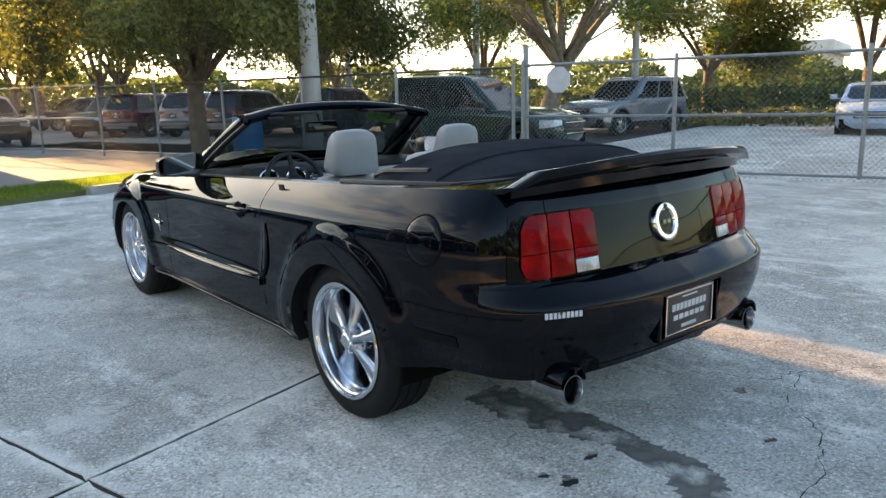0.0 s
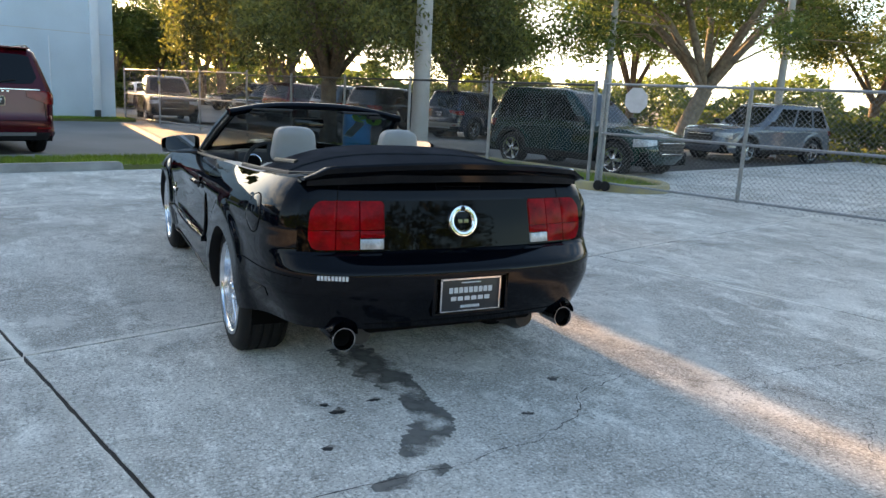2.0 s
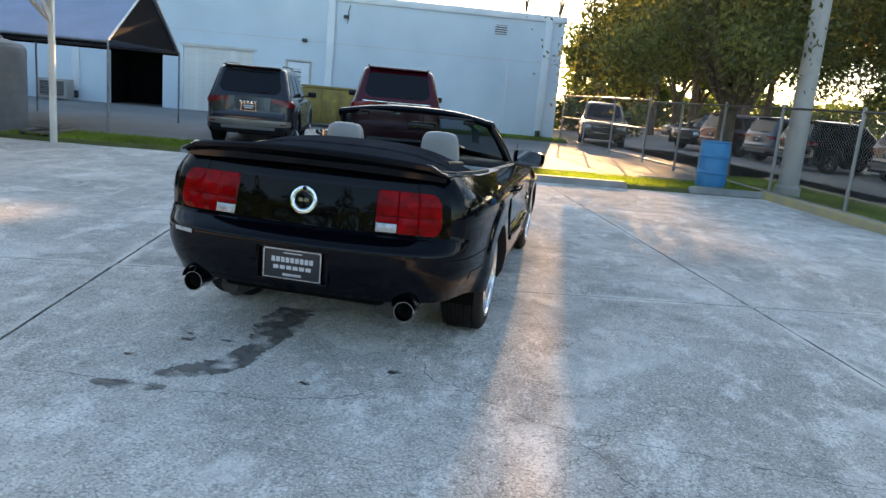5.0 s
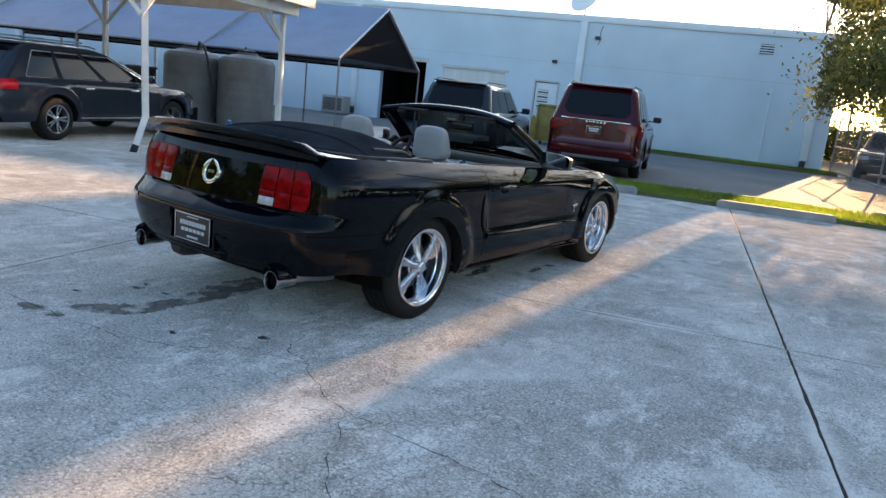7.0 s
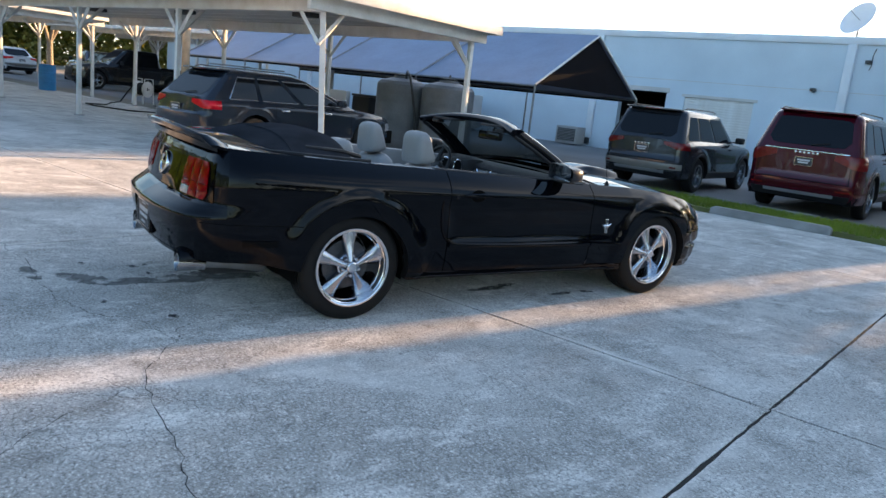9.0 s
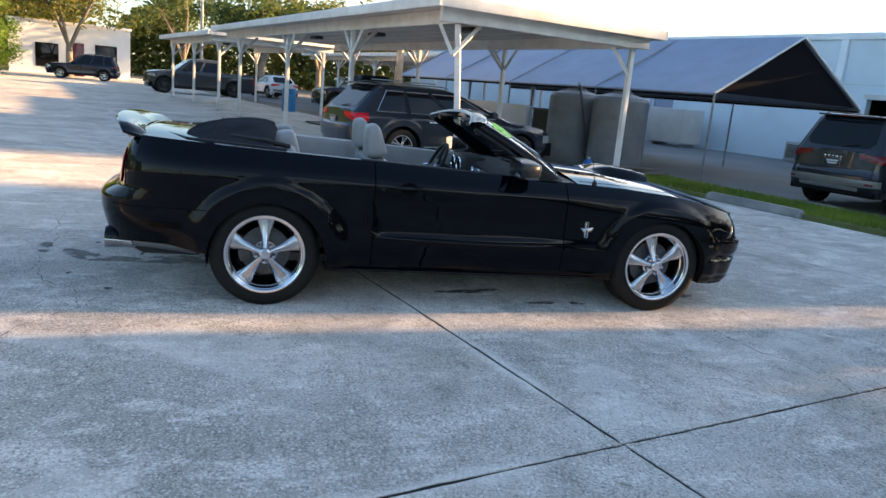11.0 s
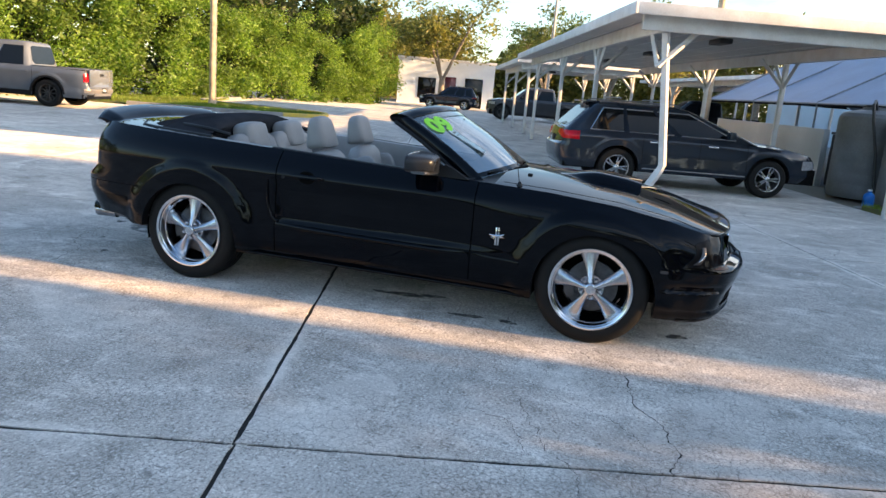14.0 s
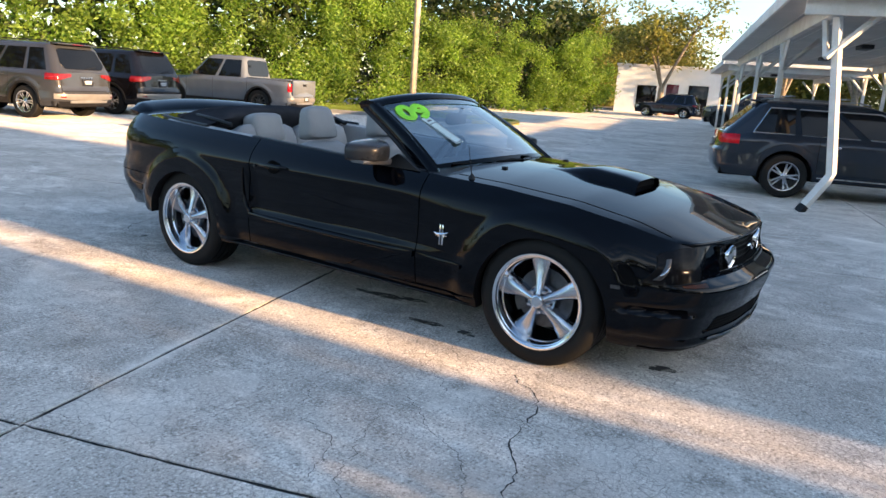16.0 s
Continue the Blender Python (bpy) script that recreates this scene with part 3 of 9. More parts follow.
def panel(sh, fn, n, m, out=0.003, thick=0.01, side=1, bow=0.0):
    """A plate on the skin from fn(a, b) -> (x, z), a and b from 0 to 1, on the front half."""
    bm = bmesh.new()
    rows = []
    for i in range(n):
        row = []
        for j in range(m):
            x, z = fn(i / (n - 1), j / (m - 1))
            o = out + bow * math.sin(math.pi * i / (n - 1)) * math.sin(math.pi * j / (m - 1))
            row.append(sh.P(sh.s_at(x, z), z, o, side))
        rows.append(row)
    vs = grid(bm, rows, flip=side < 0)
    rim = [r[0] for r in vs] + vs[-1][1:] + [r[-1] for r in vs[::-1]][1:] + vs[0][::-1][1:-1]
    inner = [bm.verts.new(v.co - Vector((side * 0.5, 0.86, 0)) * thick) for v in rim]
    for a in range(len(rim)):
        b = (a + 1) % len(rim)
        bm.faces.new((rim[a], inner[a], inner[b], rim[b]))
    bmesh.ops.recalc_face_normals(bm, faces=bm.faces[:])
    return bm


def lerp(a, b, t):
    return a + (b - a) * t


def spread(a, b, n):
    return [lerp(a, b, k / (n - 1)) for k in range(n)]


def across(sh, s_list, crown, cols=14, drop=0.0):
    """A top surface between the two upper edges."""
    bm = bmesh.new()
    rows = []
    for s in s_list:
        y = float(np.interp(s, sh.S, sh.Y))
        e = sh.P(s, sh.top(y))
        row = []
        for k in range(cols + 1):
            f = -1 + 2 * k / cols
            row.append(Vector((e.x * f, e.y, e.z - drop + crown(y) * (1 - f * f))))
        rows.append(row)
    grid(bm, rows, flip=True)
    bmesh.ops.remove_doubles(bm, verts=bm.verts[:], dist=1e-4)
    return bm


# ---------------------------------------------------------------- wheels
def tyre_mesh(R, w, rim):
    """Tyre turned round x, outer face at x = 0, with tread grooves cut as steps in the profile."""
    p = [(-w * 0.5, rim - 0.01), (-w, rim), (-w * 1.02, lerp(rim, R, 0.5)), (-w * 0.97, R - 0.018), (-w * 0.9, R - 0.005)]
    for k in range(4):
        c = -w * (0.8 - 0.2 * k)
        p += [(c - 0.012, R), (c - 0.009, R - 0.008), (c + 0.004, R - 0.008), (c + 0.007, R)]
    p += [(-w * 0.10, R - 0.005), (-w * 0.03, R - 0.018), (w * 0.015, lerp(rim, R, 0.55)), (w * 0.01, lerp(rim, R, 0.2)), (-0.004, rim + 0.004), (-0.012, rim - 0.006), (-w * 0.5, rim - 0.01)]
    return lathem(p, 48)


def muscle_wheel(name, m, parent, side):
    """Five-spoke deep-dish wheel: polished stepped lip, tapered spokes, hub cap, nuts, brake disc and caliper."""
    w = new(name)
    w.parent = parent
    w.matrix_local = m
    R, rim = 0.340, 0.243
    part("tyre", tyre_mesh(R, 0.245, rim), M_RUBBER, w, sm=30)
    # barrel and lip
    part("rim", lathem([(-0.010, rim - 0.001), (0.004, rim + 0.007), (0.010, rim + 0.004), (0.010, rim - 0.004), (0.006, rim - 0.012), (-0.004, rim - 0.015), (-0.008, rim - 0.020),
                        (-0.045, rim - 0.024), (-0.052, rim - 0.029), (-0.080, rim - 0.034), (-0.20, rim - 0.05), (-0.2, rim - 0.02)], 64), M_RIM, w, "polished deep-dish rim lip", sm=25)
    for k in range(5):
        rot = Matrix.Rotation(2 * math.pi * k / 5 + math.pi / 2, 4, "X")
        rows = []
        for t in spread(0, 1, 12):
            r = lerp(0.034, rim - 0.027, t)
            half = 0.0185 + 0.043 * t ** 1.5 + 0.004 * (1 - t) ** 3
            x = -0.030 - 0.012 * math.sin(math.pi * t) - 0.036 * t ** 1.4
            crown = 0.013 - 0.005 * t
            prof = [(-1.0, -0.050), (-1.0, -0.016), (-0.90, -0.006), (-0.62, crown * 0.55), (-0.30, crown * 0.92), (0, crown), (0.30, crown * 0.92), (0.62, crown * 0.55), (0.90, -0.006), (1.0, -0.016), (1.0, -0.050)]
            rows.append([rot @ Vector((x + dx, r, q * half)) for q, dx in prof])
        bm = bmesh.new()
        grid(bm, rows)
        bmesh.ops.recalc_face_normals(bm, faces=bm.faces[:])
        part("spoke", bm, M_SPOKE, w, "satin silver flared spoke", sm=50)
    part("hub", lathem([(-0.09, 0.078), (-0.056, 0.076), (-0.050, 0.070), (-0.050, 0.0)], 36), M_SPOKE, w, sm=30)
    part("hub_cap", lathem([(-0.05, 0.037), (-0.012, 0.036), (-0.004, 0.033), (0.001, 0.026), (0.003, 0.0)], 28), M_RIM, w, sm=30)
    nut = lathem([(-0.052, 0.0135), (-0.030, 0.0135), (-0.026, 0.0115), (-0.020, 0.0115), (-0.014, 0.006), (-0.013, 0.0)], 12)
    me = mesh_of("nut", nut, M_TIP)
    for k in range(5):
        a = 2 * math.pi * (k + 0.5) / 5 + math.pi / 2
        o = new("nut", me)
        o.parent = w
        o.matrix_local = Matrix.Translation((0, 0.057 * math.cos(a), 0.057 * math.sin(a)))
    part("brake_disc", lathem([(-0.125, 0.06), (-0.125, 0.155), (-0.105, 0.155), (-0.105, 0.06), (-0.075, 0.055), (-0.075, 0.0)], 40), M_DISC, w, sm=30)
    bm = bmesh.new()
    rows = []
    for t in spread(-0.5, 0.5, 9):
        a = math.pi + t * 0.9 if side > 0 else t * 0.9
        rows.append([(xx, r * math.cos(a), r * math.sin(a)) for xx, r in ((-0.14, 0.105), (-0.085, 0.105), (-0.08, 0.13), (-0.085, 0.165), (-0.14, 0.165))])
    grid(bm, rows, close=True)
    bmesh.ops.recalc_face_normals(bm, faces=bm.faces[:])
    part("caliper", bm, M_DISC, w)
    part("wheel_back", lathem([(-0.2, rim - 0.052), (-0.19, 0.0)], 24), M_VOID, w)
    return w


WHEEL_MESHES = {}


def plain_wheel(m, parent, R=0.36, style=0):
    key = (round(R, 3), style)
    if key not in WHEEL_MESHES:
        rim = R * 0.66
        ty = mesh_of("tyre", tyre_mesh(R, 0.23, rim), M_RUBBER, 30)
        bm = lathem([(-0.004, rim), (0.004, rim - 0.008), (-0.01, rim - 0.02), (-0.03, rim - 0.03), (-0.12, rim - 0.04), (-0.12, 0.03), (-0.12, 0.0)], 36)
        dark = mesh_of("rim_barrel", bm, M_DARKPIPE, 30)
        bm = bmesh.new()
        n = (5, 5, 10, 6)[style % 4]
        for k in range(n):
            for off in ((-0.13, 0.13) if style % 4 in (0, 3) else (0.0,)):
                a = 2 * math.pi * k / n
                rot = Matrix.Rotation(a, 4, "X")
                rows = []
                for t in spread(0, 1, 4):
                    r = lerp(0.03, rim - 0.012, t)
                    h = lerp(0.020, 0.014, t) if style % 4 != 1 else lerp(0.03, 0.045, t)
                    c = off * r * 1.3
                    x = -0.012 - 0.012 * math.sin(math.pi * t)
                    rows.append([rot @ Vector((x + dx, r, c + dy * h)) for dy, dx in ((-1, -0.03), (-0.9, 0), (0.9, 0), (1, -0.03))])
                grid(bm, rows)
        lathe(bm, [(-0.05, 0.05), (-0.008, 0.045), (0.0, 0.03), (0.0, 0.0)], 18)
        sp = mesh_of("spokes", bm, M_DARKPIPE if style == 2 else M_SPOKE, 30)
        ring = mesh_of("rim", lathem([(-0.006, rim), (0.005, rim + 0.004), (0.002, rim - 0.016), (-0.02, rim - 0.02)], 36), M_SPOKE if style != 2 else M_DARKPIPE, 30)
        WHEEL_MESHES[key] = (ty, dark, sp, ring)
    w = new("wheel")
    w.parent = parent
    w.matrix_local = m
    for nm, me in zip(("tyre", "rim_barrel", "spokes", "rim"), WHEEL_MESHES[key]):
        o = new(nm, me)
        o.parent = w
    return w


def bars(parent, m, rows, material, depth=0.002, name="print_bar"):
    """Plain bars for writing: rows of (x0, x1, z0, z1) on a face that looks along -y."""
    for x0, x1, z0, z1 in rows:
        part(name, boxm(x0, x1, -depth, 0, z0, z1), material, parent, at=m)


def plate(parent, m, w=0.30, h=0.15, far=False):
    """A dark dealer plate in a pale frame, its writing as plain bars. Looks along -y."""
    p = part("licence_plate", boxm(-w / 2, w / 2, -0.004, 0.006, -h / 2, h / 2, 0.002), M_PLATE, parent, "dark dealer plate with pale print", at=m)
    f = bmesh.new()
    t = 0.005
    box(f, -w / 2 - 0.004, w / 2 + 0.004, -0.010, 0.002, h / 2 - t, h / 2 + 0.003)
    box(f, -w / 2 - 0.004, w / 2 + 0.004, -0.010, 0.002, -h / 2 - 0.003, -h / 2 + t * 0.4)
    box(f, -w / 2 - 0.004, -w / 2 + t * 0.7, -0.010, 0.002, -h / 2, h / 2)
    box(f, w / 2 - t * 0.7, w / 2 + 0.004, -0.010, 0.002, -h / 2, h / 2)
    part("plate_frame", f, M_TIP, p, "bright metal frame")
    e = Matrix.Translation((0, -0.005, 0))
    if far:
        bars(p, e, [(-0.36 * w, 0.36 * w, 0.05 * h, 0.25 * h), (-0.3 * w, 0.3 * w, -0.22 * h, -0.05 * h)], M_PLATETXT)
    else:
        def word(n, x0, x1, z0, z1):
            g = (x1 - x0) / n
            return [(x0 + k * g + g * 0.12, x0 + (k + 1) * g - g * 0.12, z0, z1) for k in range(n)]
        bars(p, e, word(9, -0.115, 0.115, 0.008, 0.034) + word(6, -0.105, 0.105, -0.028, -0.009) + word(9, -0.05, 0.05, -0.063, -0.050)
             + [(-0.05, 0.05, 0.054, 0.059)], M_PLATETXT)
    return p


# ---------------------------------------------------------------- everyday vehicles
def vehicle(name, m, label, category, pnt, kind="suv", L=4.65, Wd=1.84, H=1.70, wb=2.70, ro=0.98, belt=1.06, hood=1.0, R=0.36, style=0, group="",
            clad=True, rack=False, front=True, rear=True):
    """A parked vehicle: rear axle at the origin, heading +y. Skin, cladding, cabin, panes, lamps, wheels, handles and mirrors."""
    car = thing(name, m, label, category, group)
    w, yr, yf = Wd / 2, -ro, L - ro
    contour = [(0, yr), (w * 0.5, yr + 0.015), (w * 0.82, yr + 0.075), (w * 0.95, yr + 0.25), (w * 0.99, yr + 0.6), (w, 0.3), (w, wb * 0.5), (w, wb - 0.2),
               (w * 0.985, wb + 0.2), (w * 0.93, yf - 0.42), (w * 0.78, yf - 0.17), (w * 0.42, yf - 0.03), (0, yf)]
    pick, sedan = kind == "pickup", kind == "sedan"
    top = [(yr, belt - 0.03), (0, belt), (wb * 0.55, belt - 0.02), (wb * 0.72, hood + 0.02), (wb + 0.2, hood - 0.03), (yf - 0.2, hood - 0.12), (yf, hood - 0.20)]
    zl = 0.30 if not sedan else 0.22
    arch = R + 0.055
    sh = Shell(contour, top, zl, [(0, R, arch), (wb, R, arch)],
               [(zl, 0.10), (zl + 0.12, 0.02), (0.55, 0.0), (0.66, 0.0), (0.70, 0.045), (belt - 0.03, 0.085)],
               [(zl, 0.05), (zl + 0.12, 0.0), (0.62, 0.012), (belt - 0.12, 0.0), (belt, 0.02)],
               [(zl, 0.12), (zl + 0.15, 0.01), (0.62, 0.0), (0.72, 0.03), (hood - 0.15, 0.06), (hood, 0.12)], (0.14, 0.06), 0.018)
    y_d0, y_d1, y_d2 = 0.42, wb * 0.53, wb * 0.84
    cuts = [y_d0, y_d0 + 0.008, y_d1, y_d1 + 0.008, y_d2, y_d2 + 0.008]

    def region(y, z, ny):
        if z > zl + 0.12:
            for c in (y_d0, y_d1, y_d2):
                if c < y < c + 0.008:
                    return None
            if y_d0 < y < y_d1:
                return "rear_door*"
            if y_d1 < y < y_d2:
                return "front_door*"
        if z < 0.62 and y < -arch:
            return "rear_bumper"
        if z < 0.64 and y > wb + arch:
            return "front_bumper"
        return "body"
    sk = split_shell(sh, region, 16, 0.10, cuts)
    for nm, bm in sk.items():
        part(nm.replace("_r", "").replace("_l", "") if nm.endswith(("_r", "_l")) else nm, bm, pnt, car)
    for sd in (1, -1):
        part("sill_flange", lip(sh, 0.10, sd), M_BLACK, car)
    part("underbody", boxm(-w + 0.12, w - 0.12, yr + 0.15, yf - 0.15, zl - 0.02, zl + 0.25), M_VOID, car)
    part("inner_skin", boxm(-w + 0.10, w - 0.10, 0.3, wb * 0.9, zl + 0.1, belt - 0.06), M_VOID, car)
    if clad:
        for sd in (1, -1):
            for y0, y1 in ((arch + 0.02, wb - arch - 0.02),):
                part("sill_cladding", patch(sh, [sh.s_of_y(y) for y in spread(y0, y1, 6)], [zl, zl + 0.06, zl + 0.13], 0.012, 0.02, sd), M_BLACK, car)
            for yc in (0, wb):
                bm = bmesh.new()
                rows = []
                for k in range(17):
                    a = math.pi * k / 16
                    row = []
                    for rr, o in ((arch, -0.03), (arch, 0.014), (arch + 0.03, 0.016), (arch + 0.055, 0.012), (arch + 0.06, -0.005)):
                        yy, zz = yc - rr * math.cos(a), max(zl, R + rr * math.sin(a))
                        row.append(sh.P(sh.s_of_y(yy), min(zz, sh.top(yy)), o, sd))
                    rows.append(row)
                grid(bm, rows, flip=sd < 0)
                bmesh.ops.recalc_face_normals(bm, faces=bm.faces[:])
                part("arch_cladding", bm, M_BLACK, car)
    ss = [s for s in sh.stations(0.12)]
    part("bonnet_and_deck", across(sh, ss, lambda y: 0.05 if y > wb * 0.7 else 0.02, 10), pnt, car)

    # cabin
    if kind == "suv":
        yb0, yt0, yt1, yb1 = yr + 0.10, yr + 0.42, wb * 0.50, wb * 0.80
    elif kind == "wagon":
        yb0, yt0, yt1, yb1 = yr + 0.12, yr + 0.62, wb * 0.44, wb * 0.93
    elif pick:
        yb0, yt0, yt1, yb1 = wb * 0.16, wb * 0.20, wb * 0.62, wb * 0.86
    else:
        yb0, yt0, yt1, yb1 = -0.55, 0.10, wb * 0.45, wb * 0.84
    wb_, wt = w - 0.075, w * 0.74
    zb = belt - 0.06

    def cab(f, h):
        """Outline point: f from 0 to 1 round the plan, h the height share."""
        e = math.sin(min(1, h) * math.pi / 2)
        y0, y1 = lerp(yb0, yt0, h), lerp(yb1, yt1, h)
        hw = lerp(wb_, wt, h)
        z = lerp(zb, H - 0.045, h)
        return y0, y1, hw, z

    def ring(h, shrink=0.0, dz=0.0):
        y0, y1, hw, z = cab(0, h)
        y0, y1, hw = y0 + shrink, y1 - shrink * 1.3, hw - shrink
        r = 0.16
        pts = []
        for cx, cy, a0 in ((hw - r, y0 + r, -90), (hw - r, y1 - r, 0), (-hw + r, y1 - r, 90), (-hw + r, y0 + r, 180)):
            for k in range(5):
                a = radians(a0 + 90 * k / 4)
                bowy = 0.05 * (1 - (min(1, abs(cx) / hw)) ** 2)
                pts.append(Vector((cx + r * math.cos(a), cy + r * math.sin(a), z + dz)))
        return pts
    bm = bmesh.new()
    rings = [ring(h) for h in (0, 0.25, 0.5, 0.75, 0.92)] + [ring(1.0, 0.03, -0.005), ring(1.0, 0.10, 0.022), ring(1.0, 0.25, 0.036), ring(1.0, 0.5, 0.045)]
    vs = grid(bm, rings, close=True)
    bm.faces.new(vs[-1])
    bmesh.ops.recalc_face_normals(bm, faces=bm.faces[:])
    part("cabin", bm, pnt, car)

    def side_pane(a0, a1, sd, h0=0.10, h1=0.84):
        """a0, a1: shares along the cabin's side at the belt."""
        bm = bmesh.new()
        rows = []
        for a in spread(a0, a1, 4):
            row = []
            for h in spread(h0, h1, 4):
                y0, y1, hw, z = cab(0, h)
                row.append(Vector((sd * (hw + 0.008), lerp(y0, y1, a), z)))
            rows.append(row)
        vs = grid(bm, rows)
        r = bmesh.ops.extrude_face_region(bm, geom=bm.faces[:])
        bmesh.ops.translate(bm, verts=[v for v in r["geom"] if isinstance(v, bmesh.types.BMVert)], vec=(-sd * 0.012, 0, 0))
        bmesh.ops.recalc_face_normals(bm, faces=bm.faces[:])
        pane = part("side_window", bm, M_TINT, car, "dark tinted side glass")
        if kind == "wagon":
            y0, y1, hw, z = cab(0, h0)
            Y0, Y1, HW, Z = cab(0, h1)
            part("window_trim", tubem([(sd * (hw + 0.012), lerp(y0, y1, a0), z), (sd * (hw + 0.012), lerp(y0, y1, a1), z)], 0.011, 6), M_CHROME, pane)
            part("window_trim", tubem([(sd * (HW + 0.012), lerp(Y0, Y1, a0), Z), (sd * (HW + 0.012), lerp(Y0, Y1, a1), Z)], 0.010, 6), M_CHROME, pane)
            if a0 < 0.2 or a1 > 0.8:
                a = a0 if a0 < 0.2 else a1
                part("window_trim", tubem([(sd * (hw + 0.012), lerp(y0, y1, a), z), (sd * (HW + 0.012), lerp(Y0, Y1, a), Z)], 0.010, 6), M_CHROME, pane)
        return pane

    def end_pane(rear_end, h0, h1, share):
        bm = bmesh.new()
        rows = []
        for f in spread(-share, share, 15):
            row = []
            corner = max(0.0, abs(f) / share - 0.72) / 0.28
            for h in spread(h0 + 0.16 * corner ** 2.5, h1 - 0.05 * corner ** 3, 6):
                y0, y1, hw, z = cab(0, h)
                y = y0 - 0.008 if rear_end else y1 + 0.008
                row.append(Vector((f * hw, y, z)))
            rows.append(row)
        grid(bm, rows)
        r = bmesh.ops.extrude_face_region(bm, geom=bm.faces[:])
        bmesh.ops.translate(bm, verts=[v for v in r["geom"] if isinstance(v, bmesh.types.BMVert)], vec=(0, 0.012 if rear_end else -0.012, 0))
        bmesh.ops.recalc_face_normals(bm, faces=bm.faces[:])
        return part("rear_window" if rear_end else "windscreen", bm, M_TINT, car, "dark glass")
    shares = {"suv": ((0.09, 0.27), (0.31, 0.56), (0.60, 0.89)), "wagon": ((0.12, 0.30), (0.33, 0.57), (0.61, 0.90)),
              "pickup": ((0.08, 0.46), (0.52, 0.90)), "sedan": ((0.24, 0.52), (0.56, 0.86))}[kind]
    for sd in (1, -1):
        for a0, a1 in shares:
            side_pane(a0, a1, sd)
    end_pane(True, 0.16, 0.86, 0.80)
    end_pane(False, 0.12, 0.90, 0.84)

    if pick:
        # the open load bed
        bm = bmesh.new()
        box(bm, -w + 0.16, w - 0.16, yr + 0.12, yb0 - 0.06, belt - 0.02, belt + 0.012)
        part("bed_liner", bm, M_VOID, car, "black load bed")
        for sd in (1, -1):
            part("bed_rail", boxm(sd * (w - 0.15) - 0.04, sd * (w - 0.15) + 0.04, yr + 0.10, yb0 - 0.03, belt - 0.01, belt + 0.035, 0.01), pnt, car)
        part("tailgate", boxm(-w + 0.17, w - 0.17, yr + 0.055, yr + 0.10, 0.66, belt + 0.02, 0.01), pnt, car)
        part("tailgate_handle", boxm(-0.12, 0.12, yr + 0.045, yr + 0.06, belt - 0.16, belt - 0.09, 0.008), M_BLACK, car)

    # lamps, plate, handles, mirrors
    for sd in (1, -1):
        if rear:
            if pick:
                part("tail_lamp", patch(sh, [sh.s_rear(x) for x in spread(w * 0.80, w * 0.93, 5)], spread(0.78, belt - 0.10, 4), 0.012, 0.03, sd), M_REDBRIGHT, car, "red tail lamp")
            else:
                ls = [sh.s_rear(x) for x in spread(w * 0.50, w * 0.90, 8)] + [sh.s_of_y(yr + d) for d in (0.22, 0.30, 0.38)]
                big = 0.24 if Wd > 2 else 0.15
                ls.sort()
                part("tail_lamp", patch(sh, ls, lambda i: spread(belt - 0.05 - big * min(1, 0.45 + 0.09 * i), belt - 0.055, 5), 0.014, 0.03, sd), M_REDBRIGHT if kind != "suv" else M_TAIL, car, "red tail lamp")
        if front:
            part("headlamp", patch(sh, [sh.s_front(x) for x in spread(w * 0.93, w * 0.55, 7)], lambda i: spread(hood - 0.36 + 0.01 * i, hood - 0.20, 4), 0.010, 0.03, sd), M_CLEARLENS, car, "clear headlamp")
        for c in ((y_d0 + 0.10, y_d1 + 0.12) if y_d1 else ()):
            p = sh.P(sh.s_of_y(c + 0.1), belt - 0.15, 0.0, sd)
            part("door_handle", boxm(-0.012, 0.025, -0.09, 0.09, -0.014, 0.014, 0.008, Matrix.Translation(p) @ Matrix.Diagonal((sd, 1, 1, 1))), M_CHROME if kind == "wagon" else pnt, car)
        p = Vector((sd * (w + 0.09), wb * 0.70, belt + 0.07))
        bm = boxm(-0.10, 0.10, -0.05, 0.07, -0.07, 0.07, 0.035, Matrix.Translation(p))
        box(bm, min(0, -sd * 0.2), max(0, -sd * 0.2), -0.02, 0.03, -0.06, -0.03, 0.008, Matrix.Translation(p))
        part("wing_mirror", bm, pnt if not clad else M_BLACK, car)
    if front:
        part("grille", patch(sh, [sh.s_front(x) for x in spread(w * 0.50, 0.0, 6)], spread(0.50, hood - 0.22, 5), 0.012, 0.03, 1), M_BLACK, car, "dark front grille")
        part("grille", patch(sh, [sh.s_front(x) for x in spread(w * 0.50, 0.0, 6)], spread(0.50, hood - 0.22, 5), 0.012, 0.03, -1), M_BLACK, car, "dark front grille")
        for k in range(4):
            z = lerp(0.54, hood - 0.26, k / 3)
            part("grille_bar", boxm(-w * 0.46, w * 0.46, yf - 0.045, yf + 0.012, z - 0.008, z + 0.008, 0.004), M_CHROME if k in (0, 3) else M_DARKPIPE, car)
    if rear and kind == "suv":
        # bright strip and a row of small raised marks across the tailgate
        zz = belt - 0.03 if Wd > 2 else belt - 0.09
        if Wd > 2:
            for sd in (1, -1):
                part("bright_strip", patch(sh, [sh.s_rear(x) for x in spread(0.0, w * 0.93, 10)], spread(zz - 0.014, zz, 3), 0.016, 0.02, sd), M_TIP, car, "bright strip across the tailgate")
        my = sh.P(0, zz - 0.05).y
        for k in range(5 if Wd < 2 else 6):
            x = (k - 2.25) * 0.075
            part("tailgate_mark", boxm(x - 0.020, x + 0.020, my - 0.012, my - 0.002, zz - 0.062, zz - 0.034, 0.003), M_CHROME, car)
